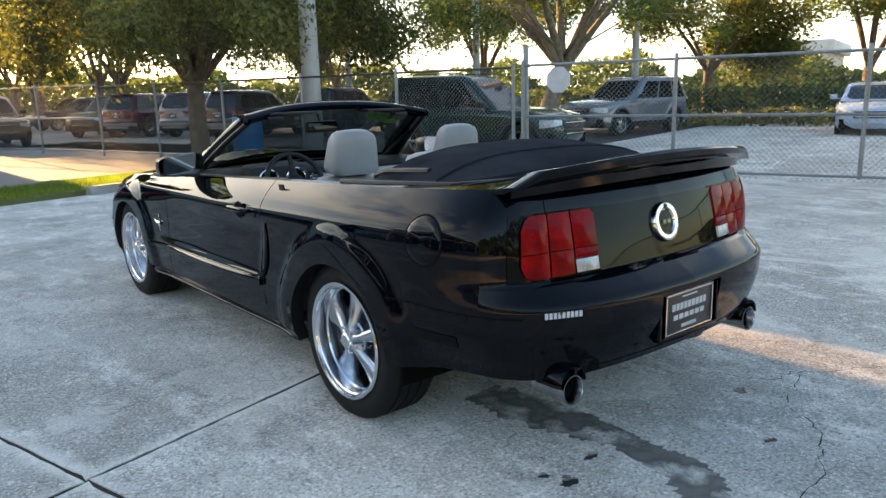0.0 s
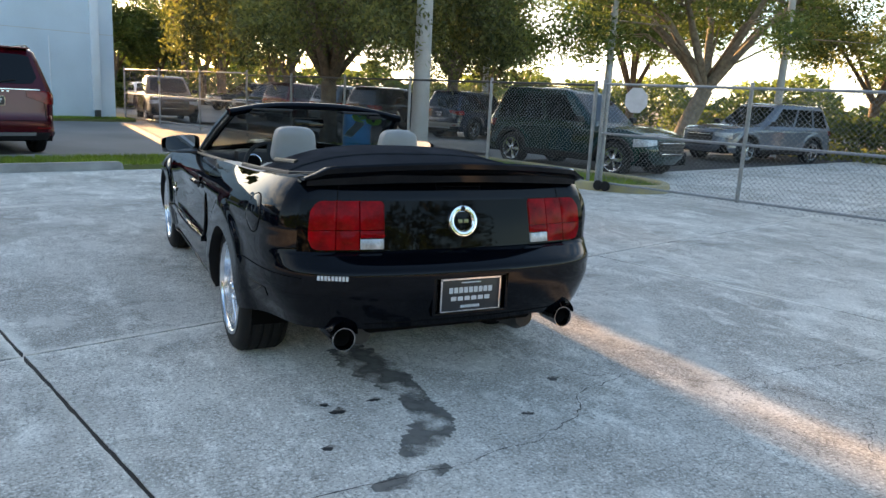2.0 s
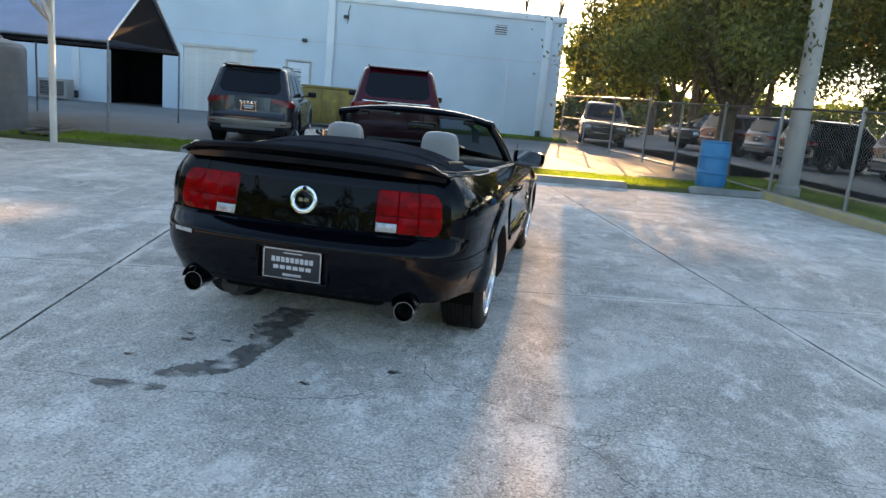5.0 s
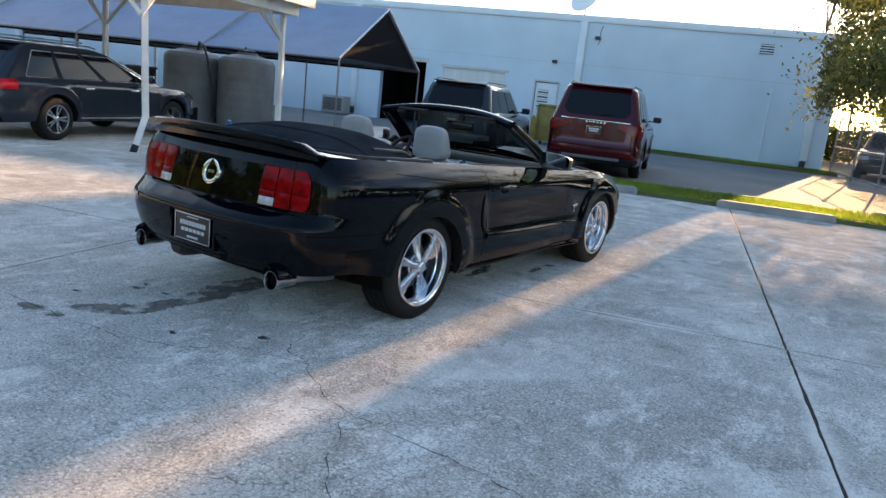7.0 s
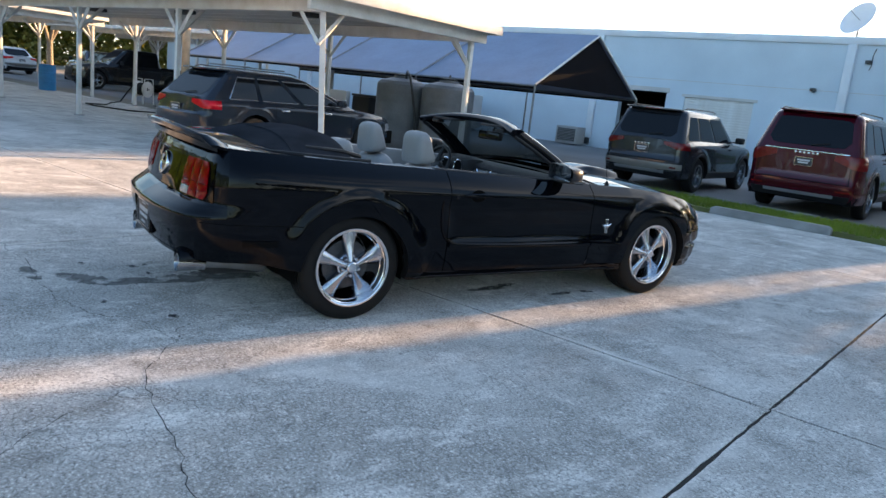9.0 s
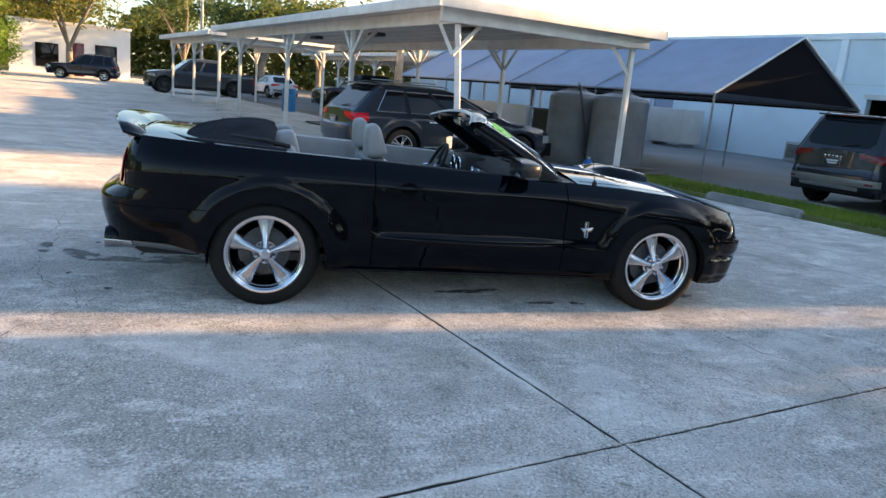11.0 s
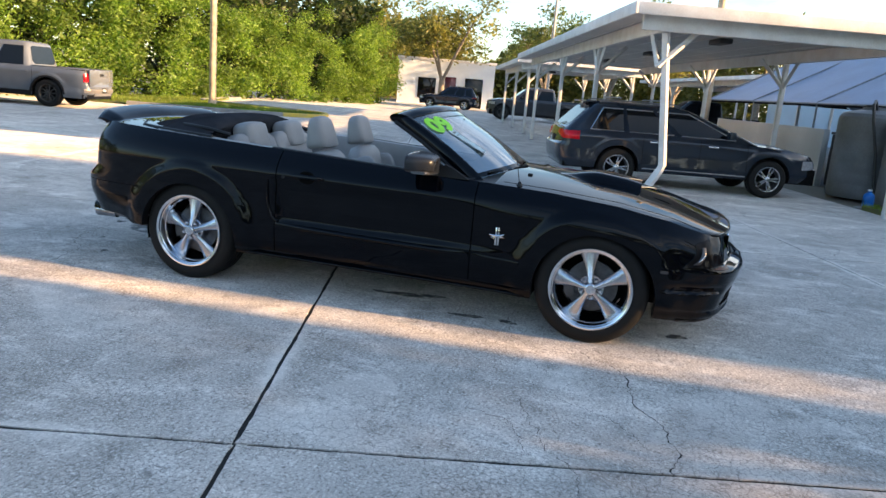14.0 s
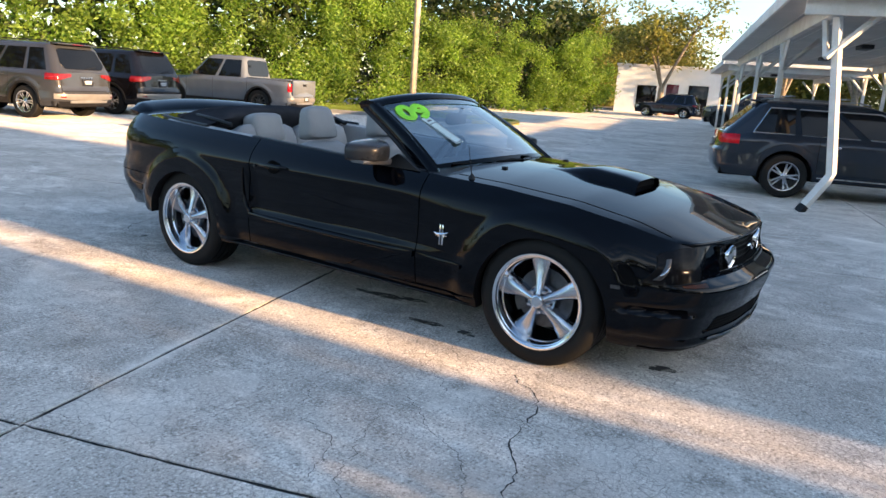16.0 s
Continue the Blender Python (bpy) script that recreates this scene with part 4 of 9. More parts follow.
        for sd in (1, -1):
            part("tailgate_gap", patch(sh, [sh.s_rear(x) for x in spread(0.0, w * 0.80, 8)], spread(0.640, 0.652, 2), 0.002, 0.004, sd), M_VOID, car)
            part("tailgate_gap", patch(sh, [sh.s_rear(x) for x in spread(w * 0.795, w * 0.805, 2)], spread(0.652, belt - 0.05 - big, 4), 0.002, 0.004, sd), M_VOID, car)
            part("bumper_reflector", patch(sh, [sh.s_rear(x) for x in spread(w * 0.62, w * 0.84, 4)], spread(0.50, 0.53, 2), 0.020, 0.012, sd), M_TAIL, car, "red bumper reflector")
            part("bumper_strip", patch(sh, [sh.s_rear(x) for x in spread(0.0, w * 0.86, 8)], spread(0.60, 0.632, 3), 0.010, 0.015, sd), pnt, car)
    if rear:
        yy = sh.P(0, belt - 0.24 if not pick else 0.55).y
        plate(car, Matrix.Translation((0, yy - 0.018, belt - 0.24 if not pick else 0.55)), far=True)
        if clad:
            for sd in (1, -1):
                part("rear_valance", patch(sh, [sh.s_rear(x) for x in spread(0.0, w * 0.95, 9)], spread(zl, 0.42 if Wd < 2 else 0.44, 5), 0.012, 0.02, sd), M_BLACK, car)
                if Wd < 2:
                    part("bumper_panel", patch(sh, [sh.s_rear(x) for x in spread(0.0, w * 0.93, 9)], lambda i: spread(0.425 + 0.006 * i, 0.585, 5), 0.014, 0.02, sd, 0.012), M_SKID, car, "silver-grey lower bumper panel")
            part("skid_trim", patch(sh, [sh.s_rear(x) for x in spread(0.0, w * 0.6, 6)], spread(0.38, 0.44, 3), 0.022, 0.02, 1), M_DASHGREY, car)
            part("skid_trim", patch(sh, [sh.s_rear(x) for x in spread(0.0, w * 0.6, 6)], spread(0.38, 0.44, 3), 0.022, 0.02, -1), M_DASHGREY, car)
        if kind in ("suv", "wagon"):
            part("roof_spoiler", boxm(-wt * 0.86, wt * 0.86, yt0 - 0.14, yt0 + 0.10, H - 0.05, H - 0.018, 0.012), pnt, car)
            part("brake_lamp", boxm(-0.16, 0.16, yt0 - 0.148, yt0 - 0.13, H - 0.047, H - 0.027, 0.004), M_REDDARK, car)
            part("rear_wiper", tubem([(0.05, lerp(yb0, yt0, 0.17) - 0.02, lerp(zb, H, 0.17)), (0.36, lerp(yb0, yt0, 0.24) - 0.022, lerp(zb, H, 0.24))], 0.008, 5), M_BLACK, car)
    if kind in ("suv", "wagon"):
        for sd in (1, -1):
            bm = tubem([(sd * (wt - 0.09), yt0 + 0.12, H - 0.01), (sd * (wt - 0.085), yt0 + 0.22, H + 0.018), (sd * (wt - 0.08), yt1 - 0.27, H + 0.018), (sd * (wt - 0.09), yt1 - 0.12, H - 0.01)], 0.013, 6)
            part("roof_rail", bm, M_GALV if kind == "wagon" else M_BLACK, car)
        if rack:
            for y in (yt0 + 0.45, yt1 - 0.45):
                part("cross_bar", boxm(-wt + 0.05, wt - 0.05, y - 0.03, y + 0.03, H + 0.05, H + 0.075, 0.01), M_GALV, car)
    for sd in (1, -1):
        for y in (0, wb):
            if kind == "wagon" and y == 0:
                part("sill_strip", patch(sh, [sh.s_of_y(q) for q in spread(0.45, wb - 0.42, 6)], spread(0.345, 0.365, 3), 0.010, 0.012, sd), M_CHROME, car)
            plain_wheel(Matrix.Translation((sd * (w - 0.02), y, R)) @ (Matrix() if sd > 0 else Matrix.Rotation(math.pi, 4, "Z")), car, R, style)
            bm = bmesh.new()
            lathe(bm, [(-0.32, 0.0), (-0.32, arch + 0.01), (-0.03, arch + 0.005)], 28, m=Matrix.Translation((sd * w, y, R)) @ Matrix.Diagonal((sd, 1, 1, 1)))
            bmesh.ops.delete(bm, geom=[v for v in bm.verts if v.co.z < zl - 0.02], context="VERTS")
            part("wheel_liner", bm, M_VOID, car)
    return car


# ---------------------------------------------------------------- ground
def quad_sheet(u0, u1, v0, v1, z, n=1, bm=None):
    bm = bm or bmesh.new()
    rows = [[W(u, v, z) for u in spread(u0, u1, n + 1)] for v in spread(v0, v1, n + 1)]
    grid(bm, rows)
    return bm


solo("ground", quad_sheet(-900, 900, -900, 900, -0.05, 4), M_GROUND, Matrix(), "dry pale ground that runs out to the horizon", "ground", kind="structure", sm=0)
solo("road", quad_sheet(9.4, 60, -60, 60, -0.03, 2), M_ASPHALT, Matrix(), "pale worn asphalt of the car park beyond the fence", "road", kind="structure", sm=0)
solo("pavement", quad_sheet(-60, 12, 10.35, 24.5, -0.03, 2), M_ASPHALT, Matrix(), "worn grey drive between the grass strip and the building", "pavement", kind="structure", sm=0)

# concrete slabs with dark filled joints
slab_bed = solo("slab_floor", quad_sheet(-72, 30, -36, 8.75, -0.006, 2), M_JOINT, Matrix(), "concrete slab yard with dark filled joints", "floor", kind="structure", sm=0)


def slab_mesh(wu, wv, seed):
    """One slab with chipped, slightly wandering edges."""
    rnd = random.Random(seed)
    g = 0.0085
    loop = []
    for (a, b), n in ((((0, 0), (wu, 0)), 80), (((wu, 0), (wu, wv)), 80), (((wu, wv), (0, wv)), 80), (((0, wv), (0, 0)), 80)):
        for k in range(n):
            t = k / n
            p = Vector((lerp(a[0], b[0], t), lerp(a[1], b[1], t), 0))
            d = Vector((b[1] - a[1], -(b[0] - a[0]), 0)).normalized()
            loop.append(p - d * (g + 0.006 * rnd.random() ** 2.2 + 0.0012 * math.sin(k * 0.31 + seed) if k else 0.010))
    bm = bmesh.new()
    top = [bm.verts.new((p.x, p.y, 0)) for p in loop]
    low = [bm.verts.new((p.x, p.y, -0.02)) for p in loop]
    bm.faces.new(top)
    for k in range(len(top)):
        bm.faces.new((low[k], low[(k + 1) % len(low)], top[(k + 1) % len(top)], top[k]))
    return bm


slab_meshes = [mesh_of("slab", slab_mesh(PITCH, PITCH, 7 + k), M_CONC, 0) for k in range(3)]
edge_meshes = [mesh_of("slab", slab_mesh(PITCH, 8.72 - JV - PITCH, 17 + k), M_CONC, 0) for k in range(2)]
for i in range(-15, 5):
    for j in range(-7, 2):
        if i > 0 and j == 1:
            continue
        me = edge_meshes[i % 2] if j == 1 else slab_meshes[(i * 2 + j) % 3]
        o = new("slab", me)
        o.parent = slab_bed
        o.matrix_world = lot(JU + i * PITCH, JV + j * PITCH)

def ribbon(pts, width, seed, z=0.0015, step=0.045, jag=0.02):
    """A thin crack that wanders between the given lot points."""
    rnd = random.Random(seed)
    path = catmull([(p[0], p[1]) for p in pts], 12)
    out = [path[0]]
    for p in path[1:]:
        d = np.linalg.norm(p - out[-1])
        k = max(1, int(d / step))
        a = out[-1]
        for t in range(1, k + 1):
            out.append(a + (p - a) * t / k)
    bm = bmesh.new()
    rows = [[], []]
    wob = 0.0
    for i, p in enumerate(out):
        d = out[min(i + 1, len(out) - 1)] - out[max(i - 1, 0)]
        nrm = np.array((-d[1], d[0])) / (np.linalg.norm(d) + 1e-9)
        wob = 0.75 * wob + rnd.uniform(-jag, jag)
        hw = width * rnd.uniform(0.12, 0.8) * 0.5
        rows[0].append(W(*(p + nrm * (wob - hw)), z))
        rows[1].append(W(*(p + nrm * (wob + hw)), z))
    grid(bm, rows, flip=True)
    return bm


def crack(pts, width, seed):
    solo("crack", ribbon(pts, width, seed), M_JOINT, Matrix(), "thin dark crack wandering over the concrete", "crack", "cracks in the slabs", "structure", sm=0)


# the light
def uv(x, y):
    return (CT * x + ST * y, -ST * x + CT * y)


crack([uv(3.9, -1.55), uv(2.4, -1.35), uv(1.483, -1.324), uv(0.981, -1.05)], 0.007, 1)
crack([uv(0.62, -0.70), uv(0.80, -0.98), uv(0.975, -1.05)], 0.008, 8)
crack([uv(0.975, -1.05), uv(0.629, -1.166), uv(0.35, -1.40), uv(0.04, -1.516), uv(-0.6, -1.62), uv(-1.25, -1.75), uv(-2.0, -1.82)], 0.008, 2)
crack([uv(1.05, 2.72), uv(1.298, 2.935), uv(1.7, 3.02), uv(2.032, 3.185), uv(2.332, 3.2)], 0.011, 3)
crack([uv(1.483, -1.324), uv(1.9, -1.9), uv(2.6, -2.3), uv(3.3, -2.4)], 0.006, 4)
crack([(-6.2, 6.3), (-4.4, 5.9), (-2.6, 6.1), (-1.9, 5.8)], 0.009, 5)
crack([(-5.5, 3.1), (-3.9, 2.6), (-2.0, 2.9)], 0.008, 6)
crack([(4.2, -2.6), (5.0, -1.2), (5.6, -0.4), (7.0, 0.2)], 0.008, 7)


rnd_c = random.Random(77)
for k in range(16):
    # hairline branches off the larger cracks
    u, v = rnd_c.choice(((1.2, -1.9), (2.6, -2.6), (0.2, -2.1), (2.2, 1.6), (3.2, 1.2), (-1.2, -2.6), (3.8, -0.6), (1.9, 2.2)))
    u, v, a = u + rnd_c.uniform(-0.6, 0.6), v + rnd_c.uniform(-0.5, 0.5), rnd_c.uniform(0, 6.28)
    pts = [(u, v)]
    for q in range(rnd_c.randint(2, 4)):
        a += rnd_c.uniform(-0.7, 0.7)
        u, v = u + 0.28 * math.cos(a), v + 0.28 * math.sin(a)
        pts.append((u, v))
    crack(pts, 0.0045, 100 + k)


def blot_mat(name, color, rough, soft=0.35, scale=5.0):
    """Stain that thins out through a broken edge."""
    m = bpy.data.materials.new(name)
    m.use_nodes = True
    n, l = m.node_tree.nodes, m.node_tree.links
    b = n["Principled BSDF"]
    b.inputs["Base Color"].default_value = (*color, 1)
    b.inputs["Roughness"].default_value = rough
    tc, ns, gr = n.new("ShaderNodeTexCoord"), n.new("ShaderNodeTexNoise"), n.new("ShaderNodeMapRange")
    ns.inputs["Scale"].default_value, ns.inputs["Detail"].default_value = scale, 6
    l.new(tc.outputs["Object"], ns.inputs["Vector"])
    gr.inputs["From Min"].default_value, gr.inputs["From Max"].default_value = 0.36, 0.36 + soft
    l.new(ns.outputs["Fac"], gr.inputs["Value"])
    l.new(gr.outputs["Result"], b.inputs["Alpha"])
    return m


M_WET = blot_mat("oil_stain", (0.150, 0.143, 0.133), 0.75, 0.22, 5)
M_DRIP = blot_mat("wet_drip", (0.03, 0.03, 0.03), 0.6, 0.15, 12)


def blot(cx, cy, rx, ry, seed, material=M_WET, label="dark oily stain on the concrete", z=0.001, turn=0.0):
    rnd = random.Random(seed)
    bm = bmesh.new()
    ph = [rnd.uniform(0, 6.3) for _ in range(4)]
    vs = []
    for k in range(40):
        a = 2 * math.pi * k / 40
        r = 1 + 0.22 * math.sin(2 * a + ph[0]) + 0.16 * math.sin(3 * a + ph[1]) + 0.10 * math.sin(7 * a + ph[2]) + 0.06 * math.sin(11 * a + ph[3])
        vs.append(bm.verts.new((rx * r * math.cos(a), ry * r * math.sin(a), 0)))
    bm.faces.new(vs)
    solo("stain", bm, material, pose(cx, cy, z, 0, 0, turn), label, "stain", "stains on the slabs", "structure", sm=0)


def spill(pts, seed, label):
    """A stain that has run along the given (x, y, half width) points, with a lobed outline."""
    rnd = random.Random(seed)
    path = catmull(pts, 14)
    rows = [[], [], []]
    for k, (x, y, h) in enumerate(path):
        d = path[min(k + 1, len(path) - 1)] - path[max(k - 1, 0)]
        nrm = Vector((-d[1], d[0], 0)).normalized()
        a, b = (h * (1 + 0.30 * noise.noise(Vector((k * 0.35, q, seed))) + 0.14 * rnd.uniform(-1, 1)) for q in (0.5, 7.5))
        c = Vector((x, y, 0))
        rows[0].append(c + nrm * a)
        rows[1].append(c)
        rows[2].append(c - nrm * b)
    bm = bmesh.new()
    grid(bm, rows)
    for f in bm.faces:
        if f.normal.z < 0:
            f.normal_flip()
    solo("stain", bm, M_WET, Matrix.Translation((0, 0, 0.0012)), label, "stain", "stains on the slabs", "structure", sm=0)


spill([(-0.30, -0.20, 0.10), (-0.28, -0.42, 0.13), (-0.25, -0.66, 0.115), (-0.22, -0.90, 0.075), (-0.24, -1.08, 0.08), (-0.24, -1.20, 0.10), (-0.33, -1.33, 0.09), (-0.44, -1.43, 0.06), (-0.50, -1.47, 0.02)], 3, "dark oily stain that has run out behind the car")
spill([(-0.36, -1.60, 0.02), (-0.46, -1.62, 0.05), (-0.58, -1.64, 0.055), (-0.70, -1.66, 0.02)], 5, "faint oily patch on the concrete")
for k, (x, y, r) in enumerate(((-0.602, -0.984, 0.028), (-0.406, -0.921, 0.02), (0.56, -0.98, 0.025), (-0.75, -1.3, 0.02), (-0.64, -0.90, 0.016), (0.2, -1.3, 0.018))):
    blot(x, y, r * 1.5, r, 20 + k, M_DRIP, "small dark drip spot on the concrete", 0.0012)
for k, (x, y, rx, ry) in enumerate(((0.46, 1.40, 0.04, 0.18), (0.40, 1.62, 0.03, 0.10), (0.71, 1.94, 0.035, 0.10), (0.71, 2.21, 0.03, 0.06), (0.45, 3.26, 0.04, 0.07))):
    blot(x, y, rx, ry, 40 + k, M_DRIP, "wet drip mark under the sills", 0.0012)


# ---------------------------------------------------------------- grass, kerbs, stops
def lawn_outline(pts):
    bm = bmesh.new()
    top = [bm.verts.new(W(u, v, 0.06)) for u, v in pts]
    low = [bm.verts.new(W(u, v, -0.05)) for u, v in pts]
    bm.faces.new(top)
    for k in range(len(top)):
        bm.faces.new((low[k], low[(k + 1) % len(low)], top[(k + 1) % len(top)], top[k]))
    bmesh.ops.recalc_face_normals(bm, faces=bm.faces[:])
    return bm


def inside(u, v, poly):
    hit = False
    for (a, b), (c, d) in zip(poly, poly[1:] + poly[:1]):
        if (b > v) != (d > v) and u < (c - a) * (v - b) / (d - b) + a:
            hit = not hit
    return hit


def blades(poly, count, seed, h=0.07, z=0.055, wid=0.006):
    """Tufts of short grass inside a lot polygon."""
    rnd = random.Random(seed)
    us, vs = [p[0] for p in poly], [p[1] for p in poly]
    verts, faces = [], []
    n = 0
    while n < count:
        u, v = rnd.uniform(min(us), max(us)), rnd.uniform(min(vs), max(vs))
        if not inside(u, v, poly):
            continue
        n += 1
        c = W(u, v, z)
        for k in range(4):
            a = rnd.uniform(0, 6.28)
            hh = h * rnd.uniform(0.5, 1.3)
            base = c + Vector((rnd.uniform(-0.025, 0.025), rnd.uniform(-0.025, 0.025), 0))
            side = Vector((math.cos(a), math.sin(a), 0)) * wid
            tip = base + Vector((rnd.uniform(-0.5, 0.5) * hh, rnd.uniform(-0.5, 0.5) * hh, hh))
            i = len(verts)
            verts += [base - side, base + side, tip]
            faces.append((i, i + 1, i + 2))
    me = bpy.data.meshes.new("grass")
    me.from_pydata([tuple(x) for x in verts], [], faces)
    me.materials.append(M_BLADE)
    return me


STRIP = [(-6.6, 8.78), (7.4, 8.9), (7.4, 10.3), (5.2, 10.35), (-6.6, 10.3)]
FENCE_STRIP = [(7.62, 8.9), (7.62, 4.6), (7.8, 3.75), (8.3, 3.4), (8.9, 3.5), (9.35, 4.2), (9.45, 8.0), (9.6, 12.6), (8.0, 12.8), (7.42, 10.3)]
FOOT_STRIP = [(-2.6, 23.75), (6.4, 23.55), (7.3, 23.7), (7.3, 24.38), (-2.6, 24.38)]
for nm, poly, cnt, sd in (("lawn", STRIP, 9000, 1), ("lawn", FENCE_STRIP, 5500, 2), ("lawn", FOOT_STRIP, 4500, 4)):
    solo(nm, lawn_outline(poly), M_GRASS_SOIL, Matrix(), "low strip of mown patchy grass", "lawn", kind="structure", sm=0)
    tagged(new("grass", blades(poly, cnt, sd)), "short patchy green grass on the strip", "grass", kind="stuff")


ISLAND = [(-20.4, -8.6), (-20.6, -6.0), (-21.3, -3.6), (-22.4, -3.0), (-24.0, -3.3), (-25.4, -5.6), (-27.0, -9.0), (-33.0, -9.3), (-33.0, -11.0), (-20.4, -13.0)]
solo("lawn", lawn_outline(ISLAND), M_GRASS_SOIL, Matrix(), "grassy traffic island before the tall hedge", "lawn", kind="structure", sm=0)
tagged(new("grass", blades(ISLAND, 5000, 3, 0.10, 0.055, 0.012)), "rough short grass on the traffic island", "grass", kind="stuff")


def stop_mesh(L=1.83):
    """A precast wheel stop: sloped sides, bevelled ends, drain notches underneath."""
    bm = bmesh.new()
    rows = []
    for x, k in ((-L / 2, 0.72), (-L / 2 + 0.05, 1.0), (-L / 4, 1.0), (0, 1.0), (L / 4, 1.0), (L / 2 - 0.05, 1.0), (L / 2, 0.72)):
        rows.append([(x, -0.085, 0), (x, -0.078, 0.03), (x, -0.055 * k, 0.125 * k), (x, 0.055 * k, 0.125 * k), (x, 0.078, 0.03), (x, 0.085, 0)])
    vs = grid(bm, rows, close=True)
    bm.faces.new(vs[0][::-1])
    bm.faces.new(vs[-1])
    bmesh.ops.recalc_face_normals(bm, faces=bm.faces[:])
    return bm


stop_me = mesh_of("wheel_stop", stop_mesh(), M_KERB, 20)
for u, v, tn in ((-2.55, 8.83, -0.5), (0.66, 8.78, 1), (3.82, 8.70, 0.6), (6.95, 8.86, -1), (0.1, 10.42, 0.5), (3.75, 10.45, -1), (6.6, 10.75, 2), (-3.0, 10.42, 0)):
    o = new("wheel_stop", stop_me)
    o.matrix_world = lot(u, v, 0.002 if v < 9.5 else -0.03, tn)
    tagged(o, "grey precast concrete wheel stop beside the grass", "wheel stop", "wheel stops along the grass strip")


def kerb_run(pts, material, name, label, w=0.15, h=0.14):
    bm = bmesh.new()
    path = catmull(pts, 8)
    rows = []
    for i, p in enumerate(path):
        d = path[min(i + 1, len(path) - 1)] - path[max(i - 1, 0)]
        nrm = np.array((-d[1], d[0])) / np.linalg.norm(d)
        a, b = p - nrm * w / 2, p + nrm * w / 2
        rows.append([W(*a, -0.05), W(*(p - nrm * (w / 2 - 0.004)), h - 0.02), W(*(p - nrm * (w / 2 - 0.025)), h), W(*(p + nrm * (w / 2 - 0.025)), h), W(*(p + nrm * (w / 2 - 0.004)), h - 0.02), W(*b, -0.05)])
    vs = grid(bm, rows, close=True)
    bm.faces.new(vs[0])
    bm.faces.new(vs[-1][::-1])
    bmesh.ops.recalc_face_normals(bm, faces=bm.faces[:])
    solo(name, bm, material, Matrix(), label, "kerb", kind="structure")


kerb_run([(7.55, 8.95), (7.55, 7), (7.55, 5.2), (7.62, 4.2), (8.0, 3.45), (8.6, 3.25), (9.2, 3.7), (9.45, 5), (9.5, 8), (9.6, 12.6)], M_KERB_Y, "kerb", "raised kerb with faded yellow paint round the grass island")
kerb_run([(-6.7, 8.72), (-6.9, 9.6), (-6.7, 10.4)], M_KERB, "kerb", "low grey kerb at the end of the grass strip", 0.10, 0.035)

kerb_run([(-20.3, -9.5), (-20.5, -6.2), (-21.0, -4.2)], M_KERB, "kerb", "low concrete kerb of the traffic island")
kerb_run([(-21.0, -4.2), (-21.6, -3.2), (-22.8, -2.9), (-24.2, -3.3), (-25.0, -4.4)], M_YELLOW, "kerb", "yellow-painted nose of the traffic island kerb")
kerb_run([(-25.0, -4.4), (-26.2, -6.8), (-27.2, -9.0), (-30, -9.4), (-34, -9.2)], M_KERB, "kerb", "low concrete kerb of the traffic island")

# ---------------------------------------------------------------- white building
WALL_V, WALL_U0, WALL_U1, WALL_H = 24.4, -46.0, 6.85, 4.70


def wall_with_openings(u0, u1, v, z1, holes, thick=0.3):
    """A wall along u with rectangular holes (u0, u1, z0, z1) through it."""
    us = sorted({u0, u1, *[h[0] for h in holes], *[h[1] for h in holes]})
    zs = sorted({-0.05, z1, *[h[2] for h in holes], *[h[3] for h in holes]})
    bm = bmesh.new()
    for a, b in zip(us, us[1:]):
        for c, d in zip(zs, zs[1:]):
            if any(h[0] <= a and b <= h[1] and h[2] <= c and d <= h[3] for h in holes):
                continue
            box(bm, a, b, v, v + thick, c, d)
    bmesh.ops.remove_doubles(bm, verts=bm.verts[:], dist=1e-4)
    seen = {}
    for f in bm.faces:
        key = tuple(round(x, 3) for x in f.calc_center_median())
        seen.setdefault(key, []).append(f)
    bmesh.ops.delete(bm, geom=[f for fs in seen.values() if len(fs) > 1 for f in fs], context="FACES")
    return bm


HOLES = [(-20.5, -19.3, -0.05, 2.2), (-10.35, -8.35, -0.05, 2.45), (-7.6, -5.0, -0.05, 2.35), (-3.75, -2.85, -0.05, 2.15)]
building = thing("building", pose(0, 0, 0, 0, 0, TURN), "long white-painted block building with flat roof and service doors", "building", kind="structure")
part("wall", wall_with_openings(WALL_U0, WALL_U1, WALL_V, WALL_H, HOLES), M_WALL, building, sm=0)
part("wall", boxm(WALL_U1 - 0.3, WALL_U1, WALL_V + 0.3, WALL_V + 26, -0.05, WALL_H), M_WALL, building)
part("wall", boxm(WALL_U0, WALL_U1, WALL_V + 26, WALL_V + 26.3, -0.05, WALL_H), M_WALL, building)
part("wall", boxm(WALL_U0, WALL_U0 + 0.3, WALL_V + 0.3, WALL_V + 26, -0.05, WALL_H), M_WALL, building)
part("roof", boxm(WALL_U0 + 0.3, WALL_U1 - 0.3, WALL_V + 0.3, WALL_V + 26, WALL_H - 0.4, WALL_H - 0.25), M_SOFFIT, building)
part("fascia", boxm(WALL_U0 - 0.06, WALL_U1 + 0.06, WALL_V - 0.07, WALL_V, WALL_H - 0.20, WALL_H + 0.05, 0.02), M_TRIM, building, "pale roof edge trim")
part("fascia", boxm(WALL_U1, WALL_U1 + 0.07, WALL_V, WALL_V + 26, WALL_H - 0.20, WALL_H + 0.05, 0.02), M_TRIM, building, "pale roof edge trim")
